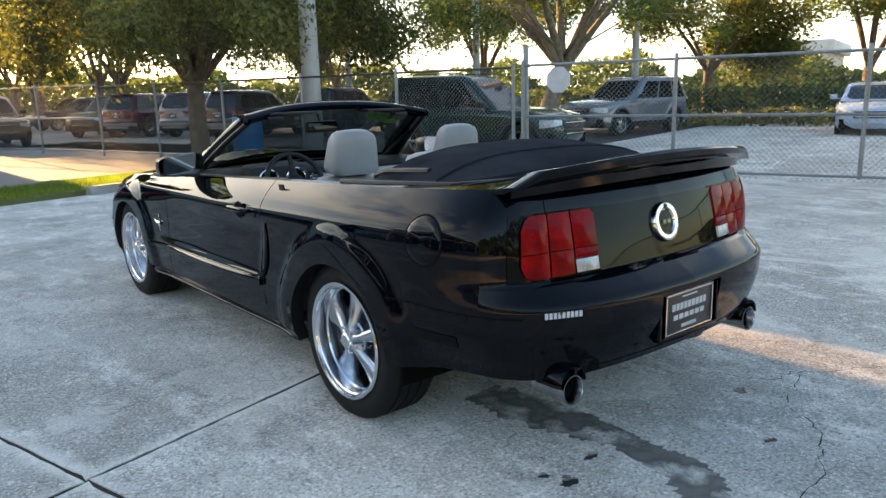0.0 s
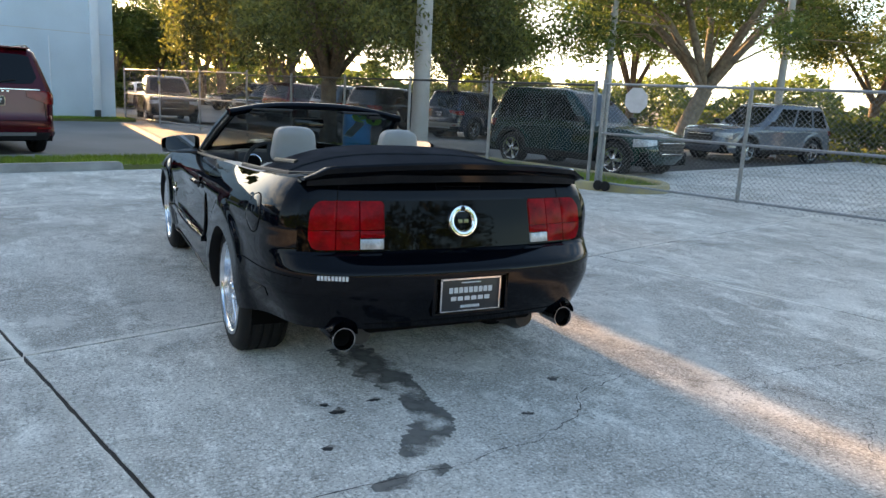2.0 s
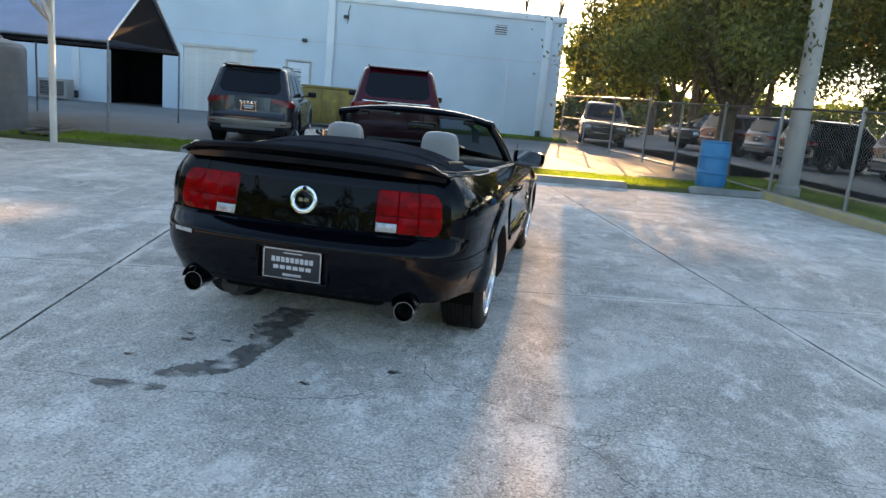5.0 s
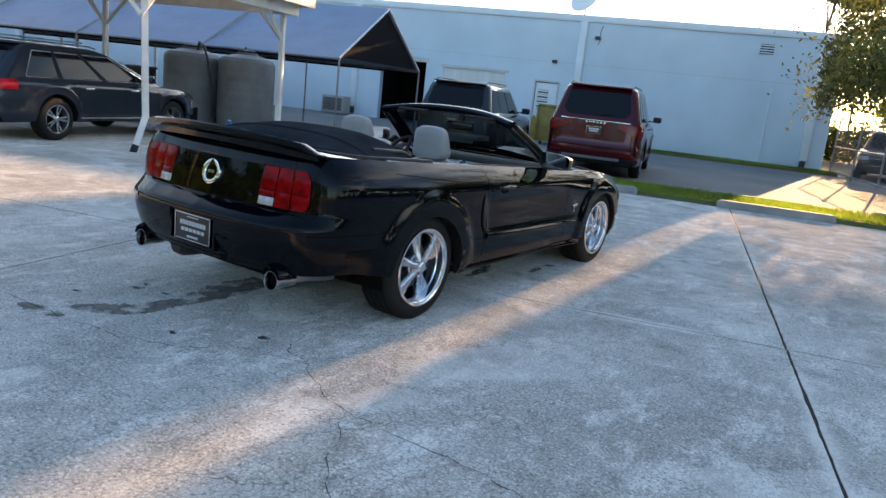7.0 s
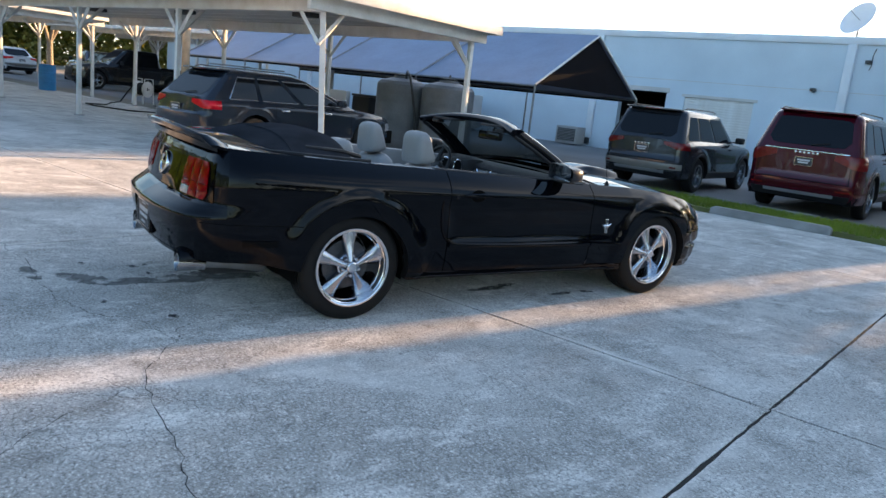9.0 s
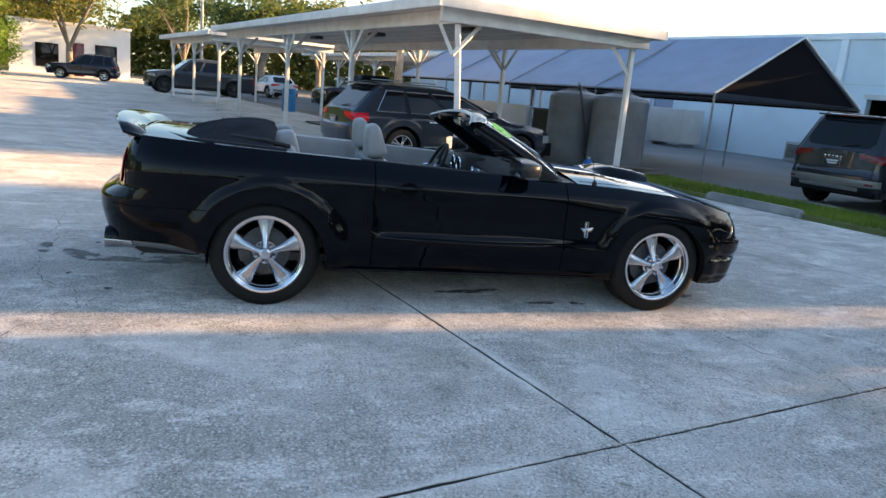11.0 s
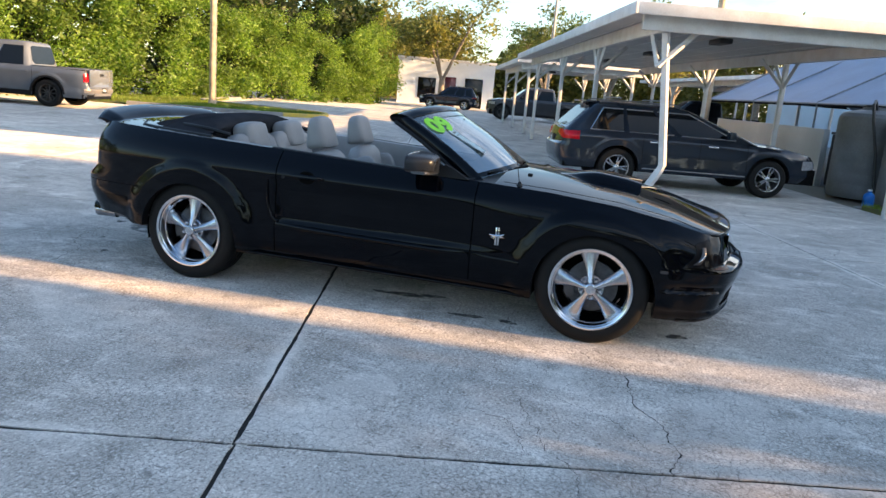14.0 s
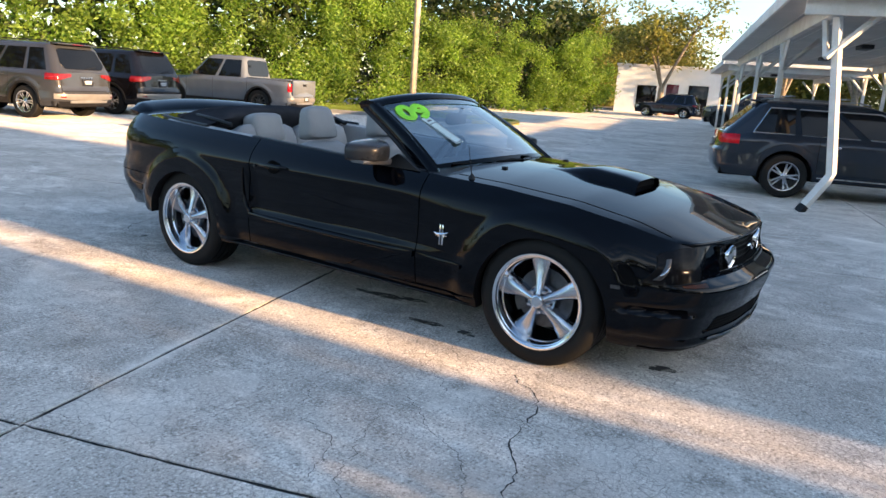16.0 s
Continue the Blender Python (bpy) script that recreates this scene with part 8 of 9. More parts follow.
for sd in (1, -1):
    # door card with arm rest, and the top roll of door and quarter
    bm = bmesh.new()
    rows = []
    for y in spread(0.60, 1.90, 16):
        e = BODY.P(BODY.s_of_y(y), BODY.top(y), 0, sd)
        rows.append([(e.x, y, e.z), (e.x - sd * 0.025, y, e.z + 0.006), (e.x - sd * 0.075, y, e.z - 0.002), (e.x - sd * 0.085, y, e.z - 0.03), (e.x - sd * 0.075, y, e.z - 0.20), (e.x - sd * 0.105, y, e.z - 0.235), (e.x - sd * 0.10, y, e.z - 0.29), (e.x - sd * 0.06, y, e.z - 0.33), (e.x - sd * 0.06, y, 0.32)])
    grid(bm, rows, flip=sd > 0)
    bmesh.ops.recalc_face_normals(bm, faces=bm.faces[:])
    dc = part("door_card", bm, M_SEAT, car, "grey inner door trim")
    bm = bmesh.new()
    rows = []
    for y in spread(0.56, 1.93, 16):
        e = BODY.P(BODY.s_of_y(y), BODY.top(y), 0, sd)
        rows.append([(e.x + sd * 0.002, y, e.z - 0.004), (e.x - sd * 0.004, y, e.z + 0.007), (e.x - sd * 0.03, y, e.z + 0.009), (e.x - sd * 0.036, y, e.z - 0.002)])
    grid(bm, rows, flip=sd > 0)
    bmesh.ops.recalc_face_normals(bm, faces=bm.faces[:])
    part("belt_seal", bm, M_BLACK, dc)
    part("door_pull", tubem([(sd * 0.735, 1.30, 0.80), (sd * 0.715, 1.36, 0.805), (sd * 0.715, 1.48, 0.80), (sd * 0.735, 1.54, 0.795)], 0.012, 8), M_CHROME, dc)
    bm = bmesh.new()
    rows = []
    for y in spread(-0.33, 0.62, 12):
        e = BODY.P(BODY.s_of_y(y), BODY.top(y), 0, sd)
        w_in = lerp(0.10, 0.14, 1 - sstep(-0.2, 0.4, y))
        rows.append([(e.x, y, e.z), (e.x - sd * 0.03, y, e.z + 0.004), (e.x - sd * w_in, y, e.z - 0.004), (e.x - sd * (w_in + 0.015), y, e.z - 0.04), (e.x - sd * (w_in + 0.02), y, 0.35)])
    grid(bm, rows, flip=sd > 0)
    bmesh.ops.recalc_face_normals(bm, faces=bm.faces[:])
    part("quarter_trim", bm, M_SEAT, car, "grey rear side trim")

# dashboard
bm = bmesh.new()
rows = []
for x in spread(-0.76, 0.76, 25):
    rows.append([(x, y, z) for y, z in ((1.96, 0.895), (1.84, 0.915), (1.70, 0.918), (1.61, 0.905), (1.575, 0.88), (1.585, 0.80), (1.60, 0.72), (1.66, 0.62), (1.75, 0.5))])
grid(bm, rows)
bmesh.ops.recalc_face_normals(bm, faces=bm.faces[:])
dash = part("dashboard", bm, M_DASH, car, "black dashboard with silver facing", sm=50)
part("dash_panel", boxm(0.02, 0.72, 1.565, 1.585, 0.755, 0.865, 0.01), M_DASHGREY, dash, "silver dash facing")
part("dash_panel", boxm(-0.72, -0.56, 1.565, 1.585, 0.755, 0.865, 0.01), M_DASHGREY, dash, "silver dash facing")
for x in (-0.66, -0.09, 0.10, 0.66):
    v = part("air_vent", lathem([(0, 0.0), (0, 0.046), (-0.012, 0.046), (-0.018, 0.040), (-0.010, 0.034), (-0.004, 0.0)], 24, "x", pose(x, 1.562, 0.825, 0, 0, 90)), M_CHROME, dash, "round chrome air vent")
    for k in range(3):
        part("vent_slat", boxm(-0.03, 0.03, -0.008, 0.0, -0.018 + k * 0.016, -0.013 + k * 0.016, 0.001, Matrix.Translation((x, 1.560, 0.825))), M_BLACK, v)
part("gauge_hood", boxm(-0.55, -0.15, 1.50, 1.70, 0.76, 0.945, 0.05), M_DASH, dash)
for x in (-0.44, -0.26):
    g = part("gauge", lathem([(0, 0.0), (0, 0.064), (-0.012, 0.066), (-0.016, 0.060), (-0.006, 0.056), (-0.004, 0.0)], 28, "x", pose(x, 1.498, 0.855, 0, 0, 90)), M_CHROME, dash, "chrome-ringed dial")
    part("gauge_face", lathem([(0, 0.0), (0, 0.054), (-0.003, 0.0)], 24, "x", pose(x, 1.490, 0.855, 0, 0, 90)), M_VOID, g)
part("console", boxm(-0.12, 0.12, 0.62, 1.62, 0.30, 0.60, 0.03), M_DASH, car)
part("centre_stack", boxm(-0.13, 0.13, 1.555, 1.70, 0.55, 0.86, 0.02), M_DASHGREY, car)
part("gear_lever", tubem([(0, 1.22, 0.58), (0, 1.20, 0.70), (0, 1.20, 0.74)], [0.012, 0.012, 0.024], 10), M_BLACK, car)
# steering wheel
sw = new("steering_wheel")
sw.parent = car
sw.matrix_local = pose(-0.35, 1.32, 0.845, 65, 0, 0)
bm = bmesh.new()
pts = [(0.178 * math.cos(a), 0.178 * math.sin(a), 0) for a in [2 * math.pi * k / 40 for k in range(40)]]
rows = [[Vector((math.cos(a) * (0.178 + 0.015 * math.cos(b)), math.sin(a) * (0.178 + 0.015 * math.cos(b)), 0.015 * math.sin(b))) for b in [2 * math.pi * q / 10 for q in range(10)]] for a in [2 * math.pi * k / 40 for k in range(41)]]
grid(bm, rows, close=True)
bmesh.ops.remove_doubles(bm, verts=bm.verts[:], dist=1e-5)
bmesh.ops.recalc_face_normals(bm, faces=bm.faces[:])
part("wheel_ring", bm, M_BLACK, sw, "black steering wheel rim", sm=80)
part("horn_pad", lathem([(-0.03, 0.0), (-0.03, 0.06), (0.005, 0.055), (0.018, 0.0)], 20, "z"), M_BLACK, sw)
for a in (200, 340, 90):
    c = Vector((math.cos(radians(a)), math.sin(radians(a)), 0))
    part("wheel_spoke", tubem([c * 0.04, c * 0.17], [0.022, 0.014], 8), M_DASHGREY if a != 90 else M_BLACK, sw)
part("column", tubem([(0, 0, -0.02), (0, 0, -0.30)], 0.04, 12), M_BLACK, sw)


def cushion(w, d, h, bulge=0.03, square=5.0, taper=0.0):
    """A soft upholstered block, rounded and slightly domed, centred on its base."""
    bm = boxm(-w / 2, w / 2, -d / 2, d / 2, 0, h)
    bmesh.ops.subdivide_edges(bm, edges=bm.edges[:], cuts=5, use_grid_fill=True)
    for v in bm.verts:
        p = Vector((v.co.x / (w / 2), v.co.y / (d / 2), (v.co.z - h / 2) / (h / 2)))
        q = Vector([math.copysign(abs(c) ** 1.0, c) for c in p])
        k = max(abs(q.x), abs(q.y), abs(q.z))
        n4 = (abs(q.x) ** square + abs(q.y) ** square + abs(q.z) ** square) ** (1 / square)
        q = q * (k / n4) if n4 > 0 else q
        v.co = Vector((q.x * w / 2, q.y * d / 2, h / 2 + q.z * h / 2))
        if p.z > 0.9:
            v.co.z += bulge * (1 - p.x * p.x) * (1 - p.y * p.y)
        if abs(p.y) > 0.9:
            v.co.y += math.copysign(bulge * 0.6 * (1 - p.x * p.x), p.y)
        up = (p.z + 1) / 2
        v.co.y *= 1 - taper * up
        v.co.x *= 1 - taper * 0.35 * up
    bmesh.ops.recalc_face_normals(bm, faces=bm.faces[:])
    return bm


for sd in (1, -1):
    seat = new("front_seat")
    seat.parent = car
    seat.matrix_local = pose(sd * 0.355, 1.10, 0.33)
    tagged(seat, "grey leather bucket seat")
    part("seat_cushion", cushion(0.50, 0.54, 0.20), M_SEAT, seat, at=pose(0, 0.02, 0.03, 5, 0, 0), sm=80)
    part("backrest", cushion(0.49, 0.15, 0.51, 0.02, 6.0, 0.12), M_SEAT, seat, at=pose(0, -0.22, 0.10, 17, 0, 0), sm=80)
    for k in (-1, 1):
        part("side_bolster", cushion(0.10, 0.20, 0.42, bulge=0.01), M_SEAT, seat, at=pose(k * 0.205, -0.17, 0.12, 17, 0, 0), sm=80)
        part("headrest_post", tubem([(k * 0.05, -0.385, 0.68), (k * 0.05, -0.40, 0.78)], 0.007, 8), M_CHROME, seat)
    part("headrest", cushion(0.285, 0.15, 0.215, 0.012, 7.0, 0.42), M_SEAT, seat, at=pose(0, -0.385, 0.612, 10, 0, 0), sm=60)
    rs = new("rear_seat")
    rs.parent = car
    rs.matrix_local = pose(sd * 0.29, 0.225, 0.30)
    tagged(rs, "grey leather rear seat")
    part("seat_cushion", cushion(0.50, 0.40, 0.16), M_SEAT, rs, at=pose(0, 0.15, 0.06, 6, 0, 0), sm=80)
    part("backrest", cushion(0.575, 0.15, 0.60, 0.015, 8.0), M_SEAT, rs, at=pose(0, 0.02, 0.10, 16, 0, 0), sm=80)
    part("headrest", cushion(0.29, 0.17, 0.20, 0.012, 8.0, 0.16), M_SEAT, rs, at=pose(0, -0.10, 0.565, 12, 0, 0), sm=60)
    part("belt", boxm(-0.024, 0.024, -0.003, 0.003, 0, 0.5, 0.001, pose(sd * 0.785, 0.52, 0.45, -8, 0, 90)), M_BLACK, car, "seat belt")

# ---- nose: grille, lamps, bumper details
def x_on(y, z):
    """Half width of the skin at y and height z, ahead of the front axle."""
    lo, hi = BODY.s_of_y(2.6), float(BODY.S[-1])
    for _ in range(30):
        mid = (lo + hi) / 2
        lo, hi = (mid, hi) if BODY.P(mid, z).y < y else (lo, mid)
    return BODY.P(lo, z).x


LX0, LX1 = x_on(3.205, 0.54), x_on(3.255, 0.67)


def lens(a, b):
    """Outline of the headlamp: a from its outer end to the grille, b upwards."""
    zb = lerp(0.536, 0.556, a)
    zt = 0.668 + 0.036 * math.sqrt(min(1.0, a / 0.4))
    return lerp(lerp(LX0, 0.690, a), lerp(LX1, 0.590, a), b), lerp(zb, zt, b)


def lens_part(a0, a1, b0, b1, slant=0.0):
    return lambda a, b: lens(lerp(a0, a1, a) + slant * b, lerp(b0, b1, b))


M_LENS = mat("smoked_lens", (0.007, 0.008, 0.010), 0.04, spec=0.09, var=0.3, scale=9, fine=60, bump=0.0, rough_var=0.01, dist=0.002)
for sd in (1, -1):
    lamp = part("headlamp", panel(BODY, lens, 14, 8, 0.004, 0.012, sd, 0.004), M_LENS, car, "smoked wrap-round headlamp lens")
    part("lamp_reflector", panel(BODY, lens_part(0.06, 0.12, 0.16, 0.80, 0.05), 5, 9, 0.0075, 0.004, sd, 0.003), M_DISC, lamp, "bright upright lamp reflector")
    part("lamp_reflector", panel(BODY, lens_part(0.075, 0.105, 0.32, 0.55, 0.05), 4, 6, 0.0095, 0.004, sd, 0.003), M_CHROME, lamp, "bright upright lamp reflector")
    for q in ((0.02, 0.98, 0.0, 0.035), (0.955, 0.985, 0.05, 0.97)):
        part("lamp_rim", panel(BODY, lens_part(*q), 12, 4, 0.0075, 0.005, sd), M_GLOSSBLACK, lamp)
    part("turn_signal", panel(BODY, lambda a, b: (lerp(0.79, lerp(0.68, 0.66, b), a), lerp(0.535, 0.548, b)), 10, 4, 0.003, 0.01, sd), M_AMBER, car, "dull amber turn signal")
    part("side_marker", patch(BODY, [BODY.s_of_y(y) for y in spread(3.085, 3.128, 4)], spread(0.498, 0.514, 3), 0.003, 0.006, sd), M_DISC, car, "small side marker lamp")
    part("lower_grille", panel(BODY, lambda a, b: (lerp(0.60 - 0.05 * b, 0.0, a), lerp(0.305, 0.372, b)), 12, 4, 0.002, 0.012, sd), M_VOID, car, "dark lower intake")
    for z in (0.322, 0.338, 0.355):
        part("intake_bar", panel(BODY, lambda a, b: (lerp(0.57, 0.0, a), z + 0.004 * b), 12, 2, 0.005, 0.006, sd), M_WIPER, car)
    part("intake_lip", panel(BODY, lambda a, b: (lerp(0.615, 0.0, a), lerp(0.292, 0.302, b)), 14, 3, 0.009, 0.014, sd), M_PAINT, car)
    part("air_dam", patch(BODY, [BODY.s_front(x) for x in spread(0.868, 0.0, 24)], spread(0.200, 0.212, 3), 0.010, 0.016, sd), M_BLACK, car, "black lower lip")
    part("bumper_groove", patch(BODY, [BODY.s_front(x) for x in spread(0.868, 0.0, 24)], spread(0.213, 0.220, 3), 0.001, 0.006, sd), M_VOID, car)
# the opening between the lamps: walls, honeycomb, round lamps, emblem
GR = [BODY.P(s, 0.64) for s in spread(BODY.s_at(0.50, 0.64), float(BODY.S[-1]), 8)]


def grille_y(x, deep=0.045):
    return float(np.interp(abs(x), [p.x for p in GR][::-1], [p.y for p in GR][::-1])) - deep


bm = bmesh.new()
XS = spread(-0.502, 0.502, 25)
grid(bm, [[(x, grille_y(x, -0.004 + d), z) for x in XS] for d, z in ((0.02, 0.699), (0.075, 0.697), (0.085, 0.635), (0.075, 0.573), (-0.012, 0.571))])
bmesh.ops.recalc_face_normals(bm, faces=bm.faces[:])
part("grille_well", bm, M_VOID, car)
for sd in (1, -1):
    part("grille_side", boxm(-0.006, 0.006, -0.085, 0.004, 0.568, 0.702, 0.002, Matrix.Translation((sd * 0.504, grille_y(0.502, 0.0), 0))), M_GLOSSBLACK, car)
bm = bmesh.new()
pitch = 0.034
for j in range(5):
    for i in range(30):
        cx = -0.49 + pitch * (i + 0.5 * (j % 2))
        cz = 0.580 + j * pitch * 0.83
        if abs(cx) > 0.488:
            continue
        y = grille_y(cx, 0.035)
        ring = []
        for r, dy in ((0.0205, 0.0), (0.0165, 0.002), (0.0160, -0.014)):
            ring.append([bm.verts.new((cx + r * math.sin(math.pi * k / 3), y + dy, cz + r * math.cos(math.pi * k / 3))) for k in range(6)])
        for r0, r1 in zip(ring, ring[1:]):
            for k in range(6):
                bm.faces.new((r0[k], r0[(k + 1) % 6], r1[(k + 1) % 6], r1[k]))
part("grille_mesh", bm, M_BLACK, car, "black honeycomb grille")
part("grille_frame", tubem([(x, grille_y(x, -0.002), 0.571) for x in XS], 0.006, 8), M_GLOSSBLACK, car)
for sd in (1, -1):
    LAMP = Matrix.Translation((sd * 0.325, grille_y(0.325, 0.026), 0.628)) @ Matrix.Rotation(radians(90 - sd * 6), 4, "Z")
    fog = part("grille_lamp", lathem([(-0.03, 0.060), (0.010, 0.062), (0.016, 0.058), (0.012, 0.053), (0.002, 0.047), (-0.004, 0.0)], 32, "x", LAMP), M_CHROME, car, "round lamp in the grille", sm=40)
    part("lamp_glass", lathem([(0.008, 0.052), (0.015, 0.03), (0.017, 0.0)], 28, "x", LAMP), M_TIP, fog)
em = part("grille_emblem", tubem([(-0.07, grille_y(0, 0.016), 0.645), (-0.03, grille_y(0, 0.010), 0.632), (0.02, grille_y(0, 0.010), 0.634), (0.05, grille_y(0, 0.012), 0.655), (0.072, grille_y(0, 0.016), 0.648)], [0.004, 0.014, 0.013, 0.008, 0.004], 8), M_CHROME, car, "bright grille emblem")

# aerial on the wing
an = part("aerial", tubem([(0.762, 2.205, hood_z(0.762, 2.205)), (0.762, 2.20, hood_z(0.762, 2.205) + 0.03), (0.762, 2.17, hood_z(0.762, 2.205) + 0.18)], [0.004, 0.003, 0.0015], 6), M_BLACK, car)
part("aerial_base", lathem([(0, 0.0), (0, 0.022), (0.012, 0.016), (0.03, 0.006), (0.032, 0.0)], 16, "z", Matrix.Translation((0.762, 2.205, hood_z(0.762, 2.205) - 0.004))), M_BLACK, an)

# ---- wheels
for sd in (1, -1):
    for y in (0.0, 2.72):
        muscle_wheel("wheel", Matrix.Translation((sd * 0.888, y - 0.012, 0.338)) @ (Matrix.Rotation(radians(8 if y > 1 else 0), 4, "X")) @ (Matrix() if sd > 0 else Matrix.Rotation(math.pi, 4, "Z")), car, sd)


# ---------------------------------------------------------------- trees and hedges
def leaf_cloud(name, centres, per, size, rnd, droop=0.0, flat=0.75, skip=None):
    """Many small leaf sprays round the given (centre, radius) clumps, as one mesh. skip: where the crown is thin."""
    verts, faces = [], []
    for c, r in centres:
        for _ in range(int(per * (r ** 1.6))):
            while True:
                d = Vector((rnd.uniform(-1, 1), rnd.uniform(-1, 1), rnd.uniform(-1, 1)))
                if 0.05 < d.length < 1:
                    break
            d = d * (0.45 + 0.55 * rnd.random())
            p = c + Vector((d.x * r, d.y * r, d.z * r * flat - droop * rnd.random() * r))
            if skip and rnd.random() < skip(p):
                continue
            s = size * rnd.uniform(0.6, 1.4)
            a, b = rnd.uniform(0, 6.28), rnd.uniform(-0.9, 0.9)
            t = Vector((math.cos(a) * math.cos(b), math.sin(a) * math.cos(b), math.sin(b) - droop * 0.8)).normalized()
            n = t.cross(Vector((rnd.uniform(-1, 1), rnd.uniform(-1, 1), rnd.uniform(-1, 1)))).normalized()
            i = len(verts)
            verts += [tuple(p - t * s), tuple(p + n * s * 0.42), tuple(p + t * s), tuple(p - n * s * 0.42)]
            faces.append((i, i + 1, i + 2, i + 3))
    me = bpy.data.meshes.new(name)
    me.from_pydata(verts, [], faces)
    return me


def tree(m, label, h=7.5, fork=2.2, r0=0.26, spread_r=3.4, limbs=6, per=150, size=0.10, leaf=M_LEAF_DARK, bark=M_BARK, seed=1, droop=0.3, lean=(0, 0), name="tree", clump=1.1, skirt=0, thin=None, twigs=4, sprig=1.0):
    rnd = random.Random(seed)
    t = thing(name, m, label, "tree", "trees")
    bm = bmesh.new()
    top = Vector((lean[0], lean[1], fork))
    tube(bm, [(0, 0, -0.1), (0.02, 0, 0.15), (lean[0] * 0.4, lean[1] * 0.4, fork * 0.5), top], [r0 * 1.35, r0 * 1.08, r0 * 0.95, r0 * 0.85], 14)
    tips = []
    for k in range(limbs):
        a = 6.283 * k / limbs + rnd.uniform(-0.35, 0.35)
        reach = spread_r * rnd.uniform(0.55, 0.95)
        rise = (h - fork) * rnd.uniform(0.55, 0.95)
        e = top + Vector((math.cos(a) * reach, math.sin(a) * reach, rise))
        mid = top + (e - top) * 0.45 + Vector((rnd.uniform(-0.3, 0.3), rnd.uniform(-0.3, 0.3), 0.35 + rnd.uniform(0, 0.4)))
        q = top + (e - top) * 0.75 + Vector((rnd.uniform(-0.3, 0.3), rnd.uniform(-0.3, 0.3), 0.2))
        rr = r0 * rnd.uniform(0.42, 0.6)
        tube(bm, [top - Vector((0, 0, 0.12)), top + (mid - top) * 0.5, mid, q, e], [rr, rr * 0.85, rr * 0.62, rr * 0.38, rr * 0.12], 9)
        tips += [(e, clump * rnd.uniform(0.8, 1.25)), (q, clump * rnd.uniform(0.7, 1.1))]
        for _ in range(twigs):
            s = mid + (q - mid) * rnd.random()
            b = rnd.uniform(0, 6.28)
            f = s + Vector((math.cos(b), math.sin(b), rnd.uniform(-0.15, 0.7))) * spread_r * rnd.uniform(0.25, 0.5)
            tube(bm, [s, (s + f) / 2 + Vector((0, 0, 0.15)), f], [rr * 0.35, rr * 0.2, rr * 0.06], 6)
            tips.append((f, clump * rnd.uniform(0.7, 1.3)))
    for k in range(skirt):
        # low hanging sprays round the edge of the crown
        a, r = rnd.uniform(0, 6.28), spread_r * rnd.uniform(0.45, 1.02)
        z = fork + rnd.uniform(0.9, 2.6) + 1.2 * (1 - r / spread_r)
        f = Vector((math.cos(a) * r, math.sin(a) * r, z))
        tube(bm, [top + Vector((0, 0, 0.5)), (top + f) / 2 + Vector((0, 0, 1.3)), f + Vector((0, 0, 0.4))], [r0 * 0.14, r0 * 0.09, r0 * 0.03], 5)
        tips.append((f, clump * rnd.uniform(0.6, 1.0)))
    part("trunk", bm, bark, t, sm=60)
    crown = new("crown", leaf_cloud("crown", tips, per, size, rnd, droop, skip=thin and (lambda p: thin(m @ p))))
    crown.data.materials.append(leaf)
    crown.parent = t
    return t


def oak_sun_gaps(p):
    """How bare the oak's crown is: a lane cut along the sun's path beside the building's corner, and a ragged underside
    thinned for sun streaks.
    """
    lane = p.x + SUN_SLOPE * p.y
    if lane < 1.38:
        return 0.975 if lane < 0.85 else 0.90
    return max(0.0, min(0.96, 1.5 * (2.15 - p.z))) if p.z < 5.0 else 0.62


tree(lot(9.0, 14.0, -0.02), "broad oak with drooping small leaves on the grass island", 8.4, 1.75, 0.235, 5.2, 9, 900, 0.060, M_LEAF_OAK, M_BARK, 11, 0.9, clump=1.35, skirt=40, thin=oak_sun_gaps)
tree(lot(24.5, 12.0, -0.02), "spreading oak with a pale forked trunk beyond the car park", 9.5, 2.3, 0.36, 7.2, 9, 430, 0.078, M_LEAF_DARK, M_BARK_P, 12, 0.35, lean=(0.5, -0.6), clump=1.4, skirt=14)
tree(lot(17.0, 17.5, -0.02), "leafy tree between the parked cars", 8.0, 2.3, 0.24, 4.4, 6, 400, 0.08, M_LEAF_DARK, M_BARK, 13, 0.5, clump=1.35, skirt=14)
# The 11 m trees are placed to hold low sun off the yard.
far_trees = ((38, 1.6, 8.4, 61), (40, -4, 8, 63), (36.5, 6.6, 4.6, 65), (31, -1.5, 8.5, 14), (33, 20, 8, 15), (26, 27, 8, 16), (19, 33, 8, 17), (34, 8, 7, 18), (22, 50, 9, 20), (40, -12, 9, 21), (22, 40, 9, 22), (36, 34, 8, 29), (18.0, 44, 11, 23), (21.6, 46, 11, 24), (26.0, 44, 11, 26))
for u, v, h, sd in far_trees:
    tree(lot(u, v, -0.03), "dark green tree at the edge of the far car park", h, (1.2 if h < 6 else 2.2) if h < 10 else 4.0, 0.25, (2.2 if h < 6 else 4.2) if h < 10 else 3.2, 5 if h < 10 else 8, 230 if h < 10 else 260, 0.11, M_LEAF_DARK if sd % 2 else M_LEAF_WARM, M_BARK, sd, 0.3, clump=1.5)
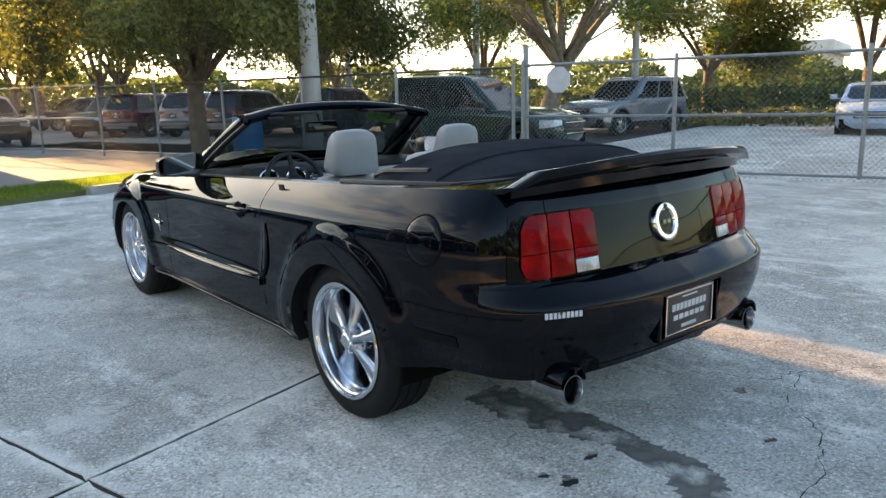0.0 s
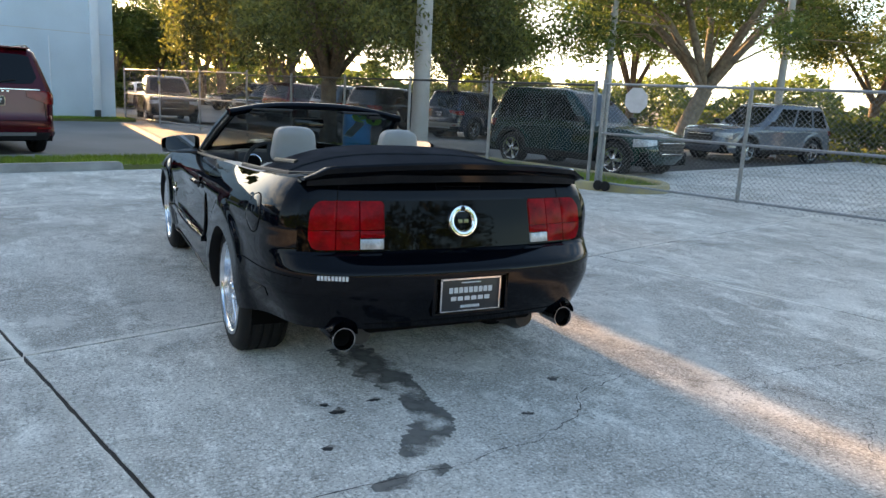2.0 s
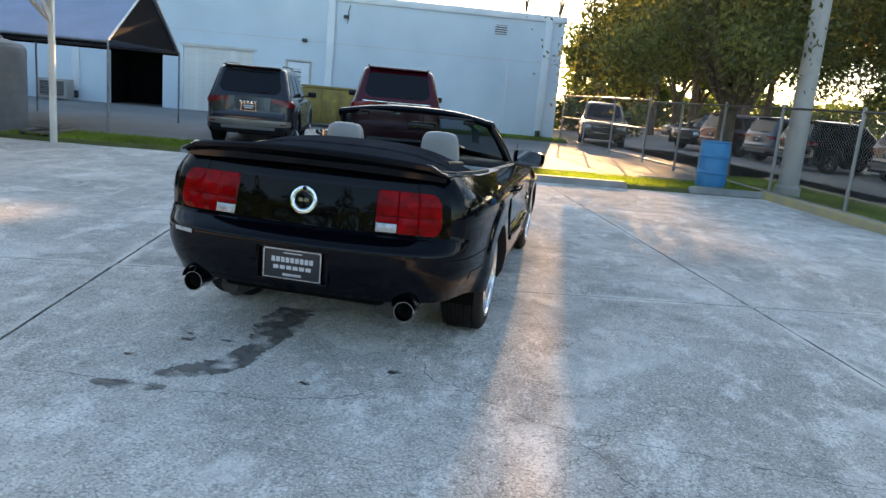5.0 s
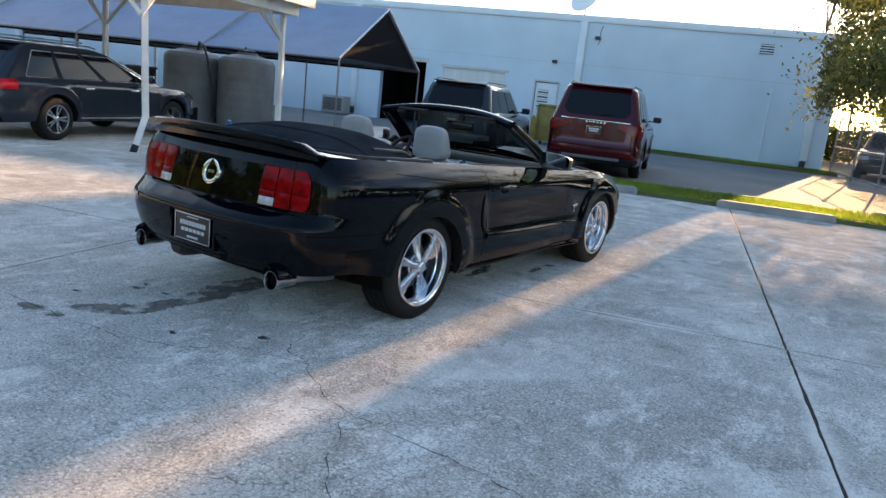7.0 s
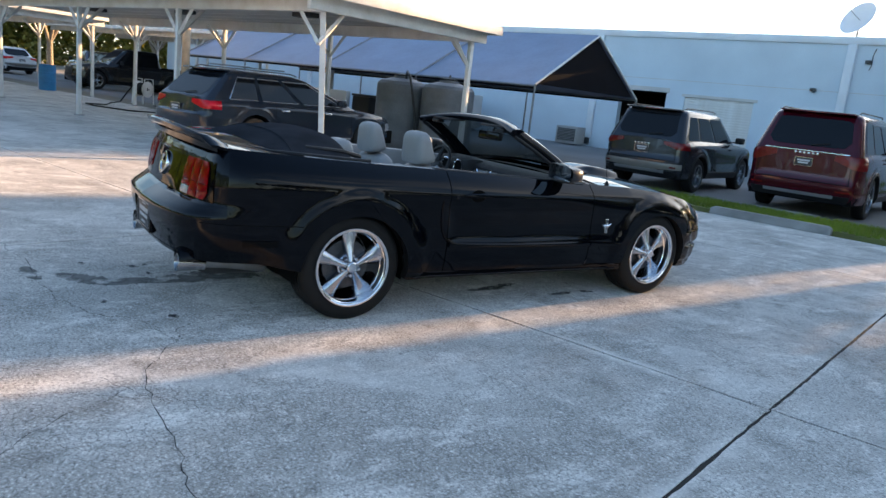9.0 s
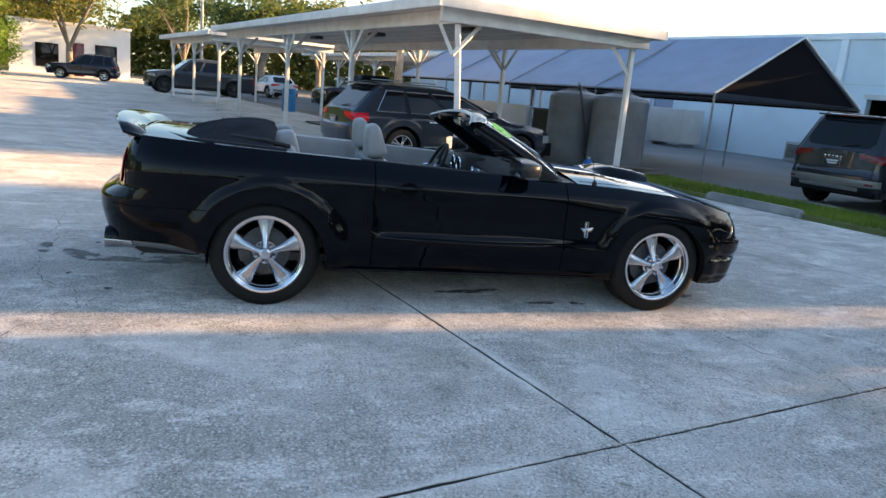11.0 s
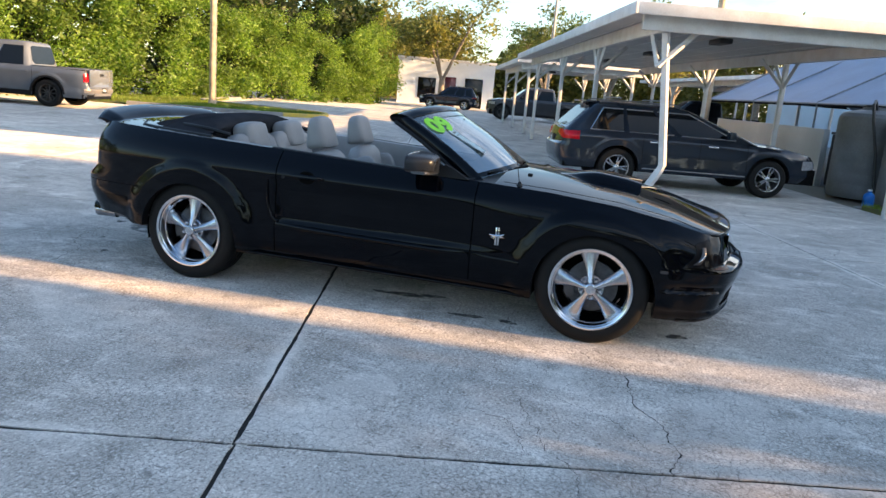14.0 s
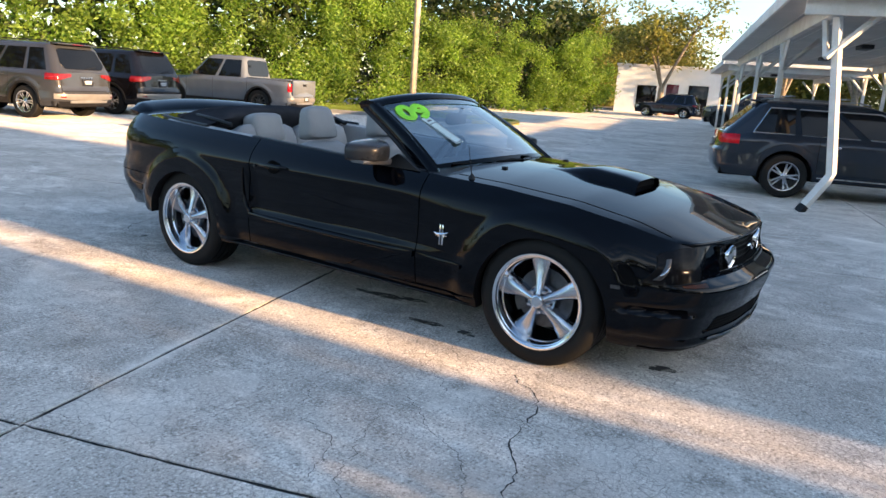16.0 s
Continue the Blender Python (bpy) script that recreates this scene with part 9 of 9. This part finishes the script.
# tall slim trees added far behind the building, so their unseen crowns shade the yard
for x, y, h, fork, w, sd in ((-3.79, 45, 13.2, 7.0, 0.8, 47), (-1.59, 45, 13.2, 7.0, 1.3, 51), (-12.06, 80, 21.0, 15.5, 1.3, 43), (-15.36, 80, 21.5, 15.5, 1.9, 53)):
    # thin cuts the crowns off where the sunlit lane begins
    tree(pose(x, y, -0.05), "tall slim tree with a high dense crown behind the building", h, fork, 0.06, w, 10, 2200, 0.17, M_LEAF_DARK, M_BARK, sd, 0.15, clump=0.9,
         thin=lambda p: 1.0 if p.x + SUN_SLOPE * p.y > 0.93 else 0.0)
# dark trees at the far end of the drive
for x, y, h, sd in ((1.6, 60, 9.0, 71), (5.2, 63, 9.4, 73), (9.6, 60, 8.8, 75)):
    tree(pose(x, y, -0.05), "dark dense tree at the far end of the drive", h, 1.9, 0.22, 3.0, 7, 330, 0.12, M_LEAF_DARK, M_BARK, sd, 0.3, clump=1.5, skirt=8)
for u, v, h, sd in ((-56, 1.5, 9, 31), (-50, 14, 9, 32), (-60, 22, 9, 33), (-66, -6, 9, 34), (-47, 24, 8, 35), (-70, 12, 10, 36), (-52, -6.0, 9, 37)):
    tree(lot(u, v, -0.03), "tree with a forked trunk near the far white building", h, 2.2, 0.26, 4.4, 5, 90, 0.17, M_LEAF_WARM if sd % 2 else M_LEAF_DARK, M_BARK_P, sd, 0.25, clump=1.6)


def hedge(pts, h, depth, count, size, leaf, seed, label, name="hedge", base=0.0, ragged=0.35):
    """A dense mass of foliage along a lot line: leaf sprays over an uneven front and into its depth."""
    rnd = random.Random(seed)
    path = catmull(pts, 20)
    verts, faces = [], []
    for _ in range(count):
        i = rnd.randrange(len(path) - 1)
        p = path[i] + (path[i + 1] - path[i]) * rnd.random()
        d = path[i + 1] - path[i]
        nrm = np.array((-d[1], d[0])) / (np.linalg.norm(d) + 1e-9)
        z = rnd.random() ** 0.85
        s_along = i * 0.31
        lump = 0.55 * noise.noise(Vector((s_along, z * 3.1, seed))) + 0.35 * noise.noise(Vector((s_along * 2.7, z * 7, seed + 5)))
        top = h * (1 + ragged * noise.noise(Vector((s_along * 0.9, 0.3, seed + 9))))
        dep = rnd.random() ** 2.2
        off = depth * (0.5 - dep) + lump * depth * 0.8
        q = p + nrm * (off - (z ** 3) * depth * 0.45)
        c = W(q[0], q[1], base + z * top)
        sz = size * rnd.uniform(0.6, 1.5)
        a, b = rnd.uniform(0, 6.28), rnd.uniform(-1, 1)
        t = Vector((math.cos(a) * math.cos(b), math.sin(a) * math.cos(b), math.sin(b))).normalized()
        n2 = t.cross(Vector((rnd.uniform(-1, 1), rnd.uniform(-1, 1), rnd.uniform(-1, 1)))).normalized()
        k = len(verts)
        verts += [tuple(c - t * sz), tuple(c + n2 * sz * 0.45), tuple(c + t * sz), tuple(c - n2 * sz * 0.45)]
        faces.append((k, k + 1, k + 2, k + 3))
    me = bpy.data.meshes.new(name)
    me.from_pydata(verts, [], faces)
    me.materials.append(leaf)
    return tagged(new(name, me), label, "hedge", kind="stuff")


TALL = [(9, -24), (-2, -20), (-12, -17.0), (-19, -14.5), (-25, -12.3), (-31, -10.4), (-37, -8.0), (-44, -5.0), (-50, -2.6)]
rnd_h = random.Random(3)
line_h = catmull(TALL, 20)
lumps = []
for k in range(620):
    q = line_h[rnd_h.randrange(len(line_h))]
    z = 6.4 * rnd_h.random() ** 0.9
    r = rnd_h.uniform(0.45, 1.25) * (1.1 - 0.04 * z)
    p = W(q[0] + rnd_h.uniform(-0.8, 0.8), q[1] + rnd_h.uniform(-0.7, 0.9) - 0.10 * z, 0.25 + z)
    if noise.noise(Vector((p.x * 0.25, p.y * 0.25, 4.0))) * 3.0 + 5.6 > p.z:
        lumps.append((p, r))
tall = new("tall_hedge", leaf_cloud("tall_hedge", lumps, 430, 0.085, rnd_h, 0.1, 0.95))
tall.data.materials.append(M_LEAF_LIME)
tagged(tall, "tall sunlit hedge of bright green shrubs and trees", "hedge", kind="stuff")
# Backing row behind the hedge: its inner shade is painted in darker leaves.
hedge([(u - 0.6, v - 1.8) for u, v in TALL], 7.2, 1.6, 30000, 0.22, M_LEAF_SHADE, 4, "dark inner foliage of the tall hedge", "tall_hedge")
hedge([(26.5, 14), (26.5, 6), (26.8, -2), (27.2, -14), (27.5, -26)], 1.5, 1.2, 22000, 0.10, M_LEAF_DARK, 5, "low clipped hedge behind the far parked cars", "low_hedge", ragged=0.1)
hedge([(7.6, 39), (10, 38), (15, 37)], 1.6, 1.2, 9000, 0.10, M_LEAF_DARK, 12, "dark low shrubs at the drive behind the building corner", "low_hedge", ragged=0.5)
hedge([(24.4, 12), (24.6, 3), (25.0, -10), (25.4, -20)], 0.6, 0.6, 6000, 0.09, M_LEAF_WARM, 6, "row of small shrubs before the low hedge", "shrub_row", ragged=0.4)
hedge([(19, 70), (26, 66), (40, 56), (52, 40), (58, 20), (60, 0), (58, -30)], 3.4, 6, 70000, 0.22, M_LEAF_DARK, 7, "distant belt of shrubs beyond the car park", "far_shrubs", ragged=0.9)
hedge([(-60, -18), (-85, -8), (-95, 14), (-80, 40), (-55, 60)], 7.0, 6, 60000, 0.36, M_LEAF_WARM, 8, "distant belt of trees beyond the yard", "far_trees", ragged=0.6)
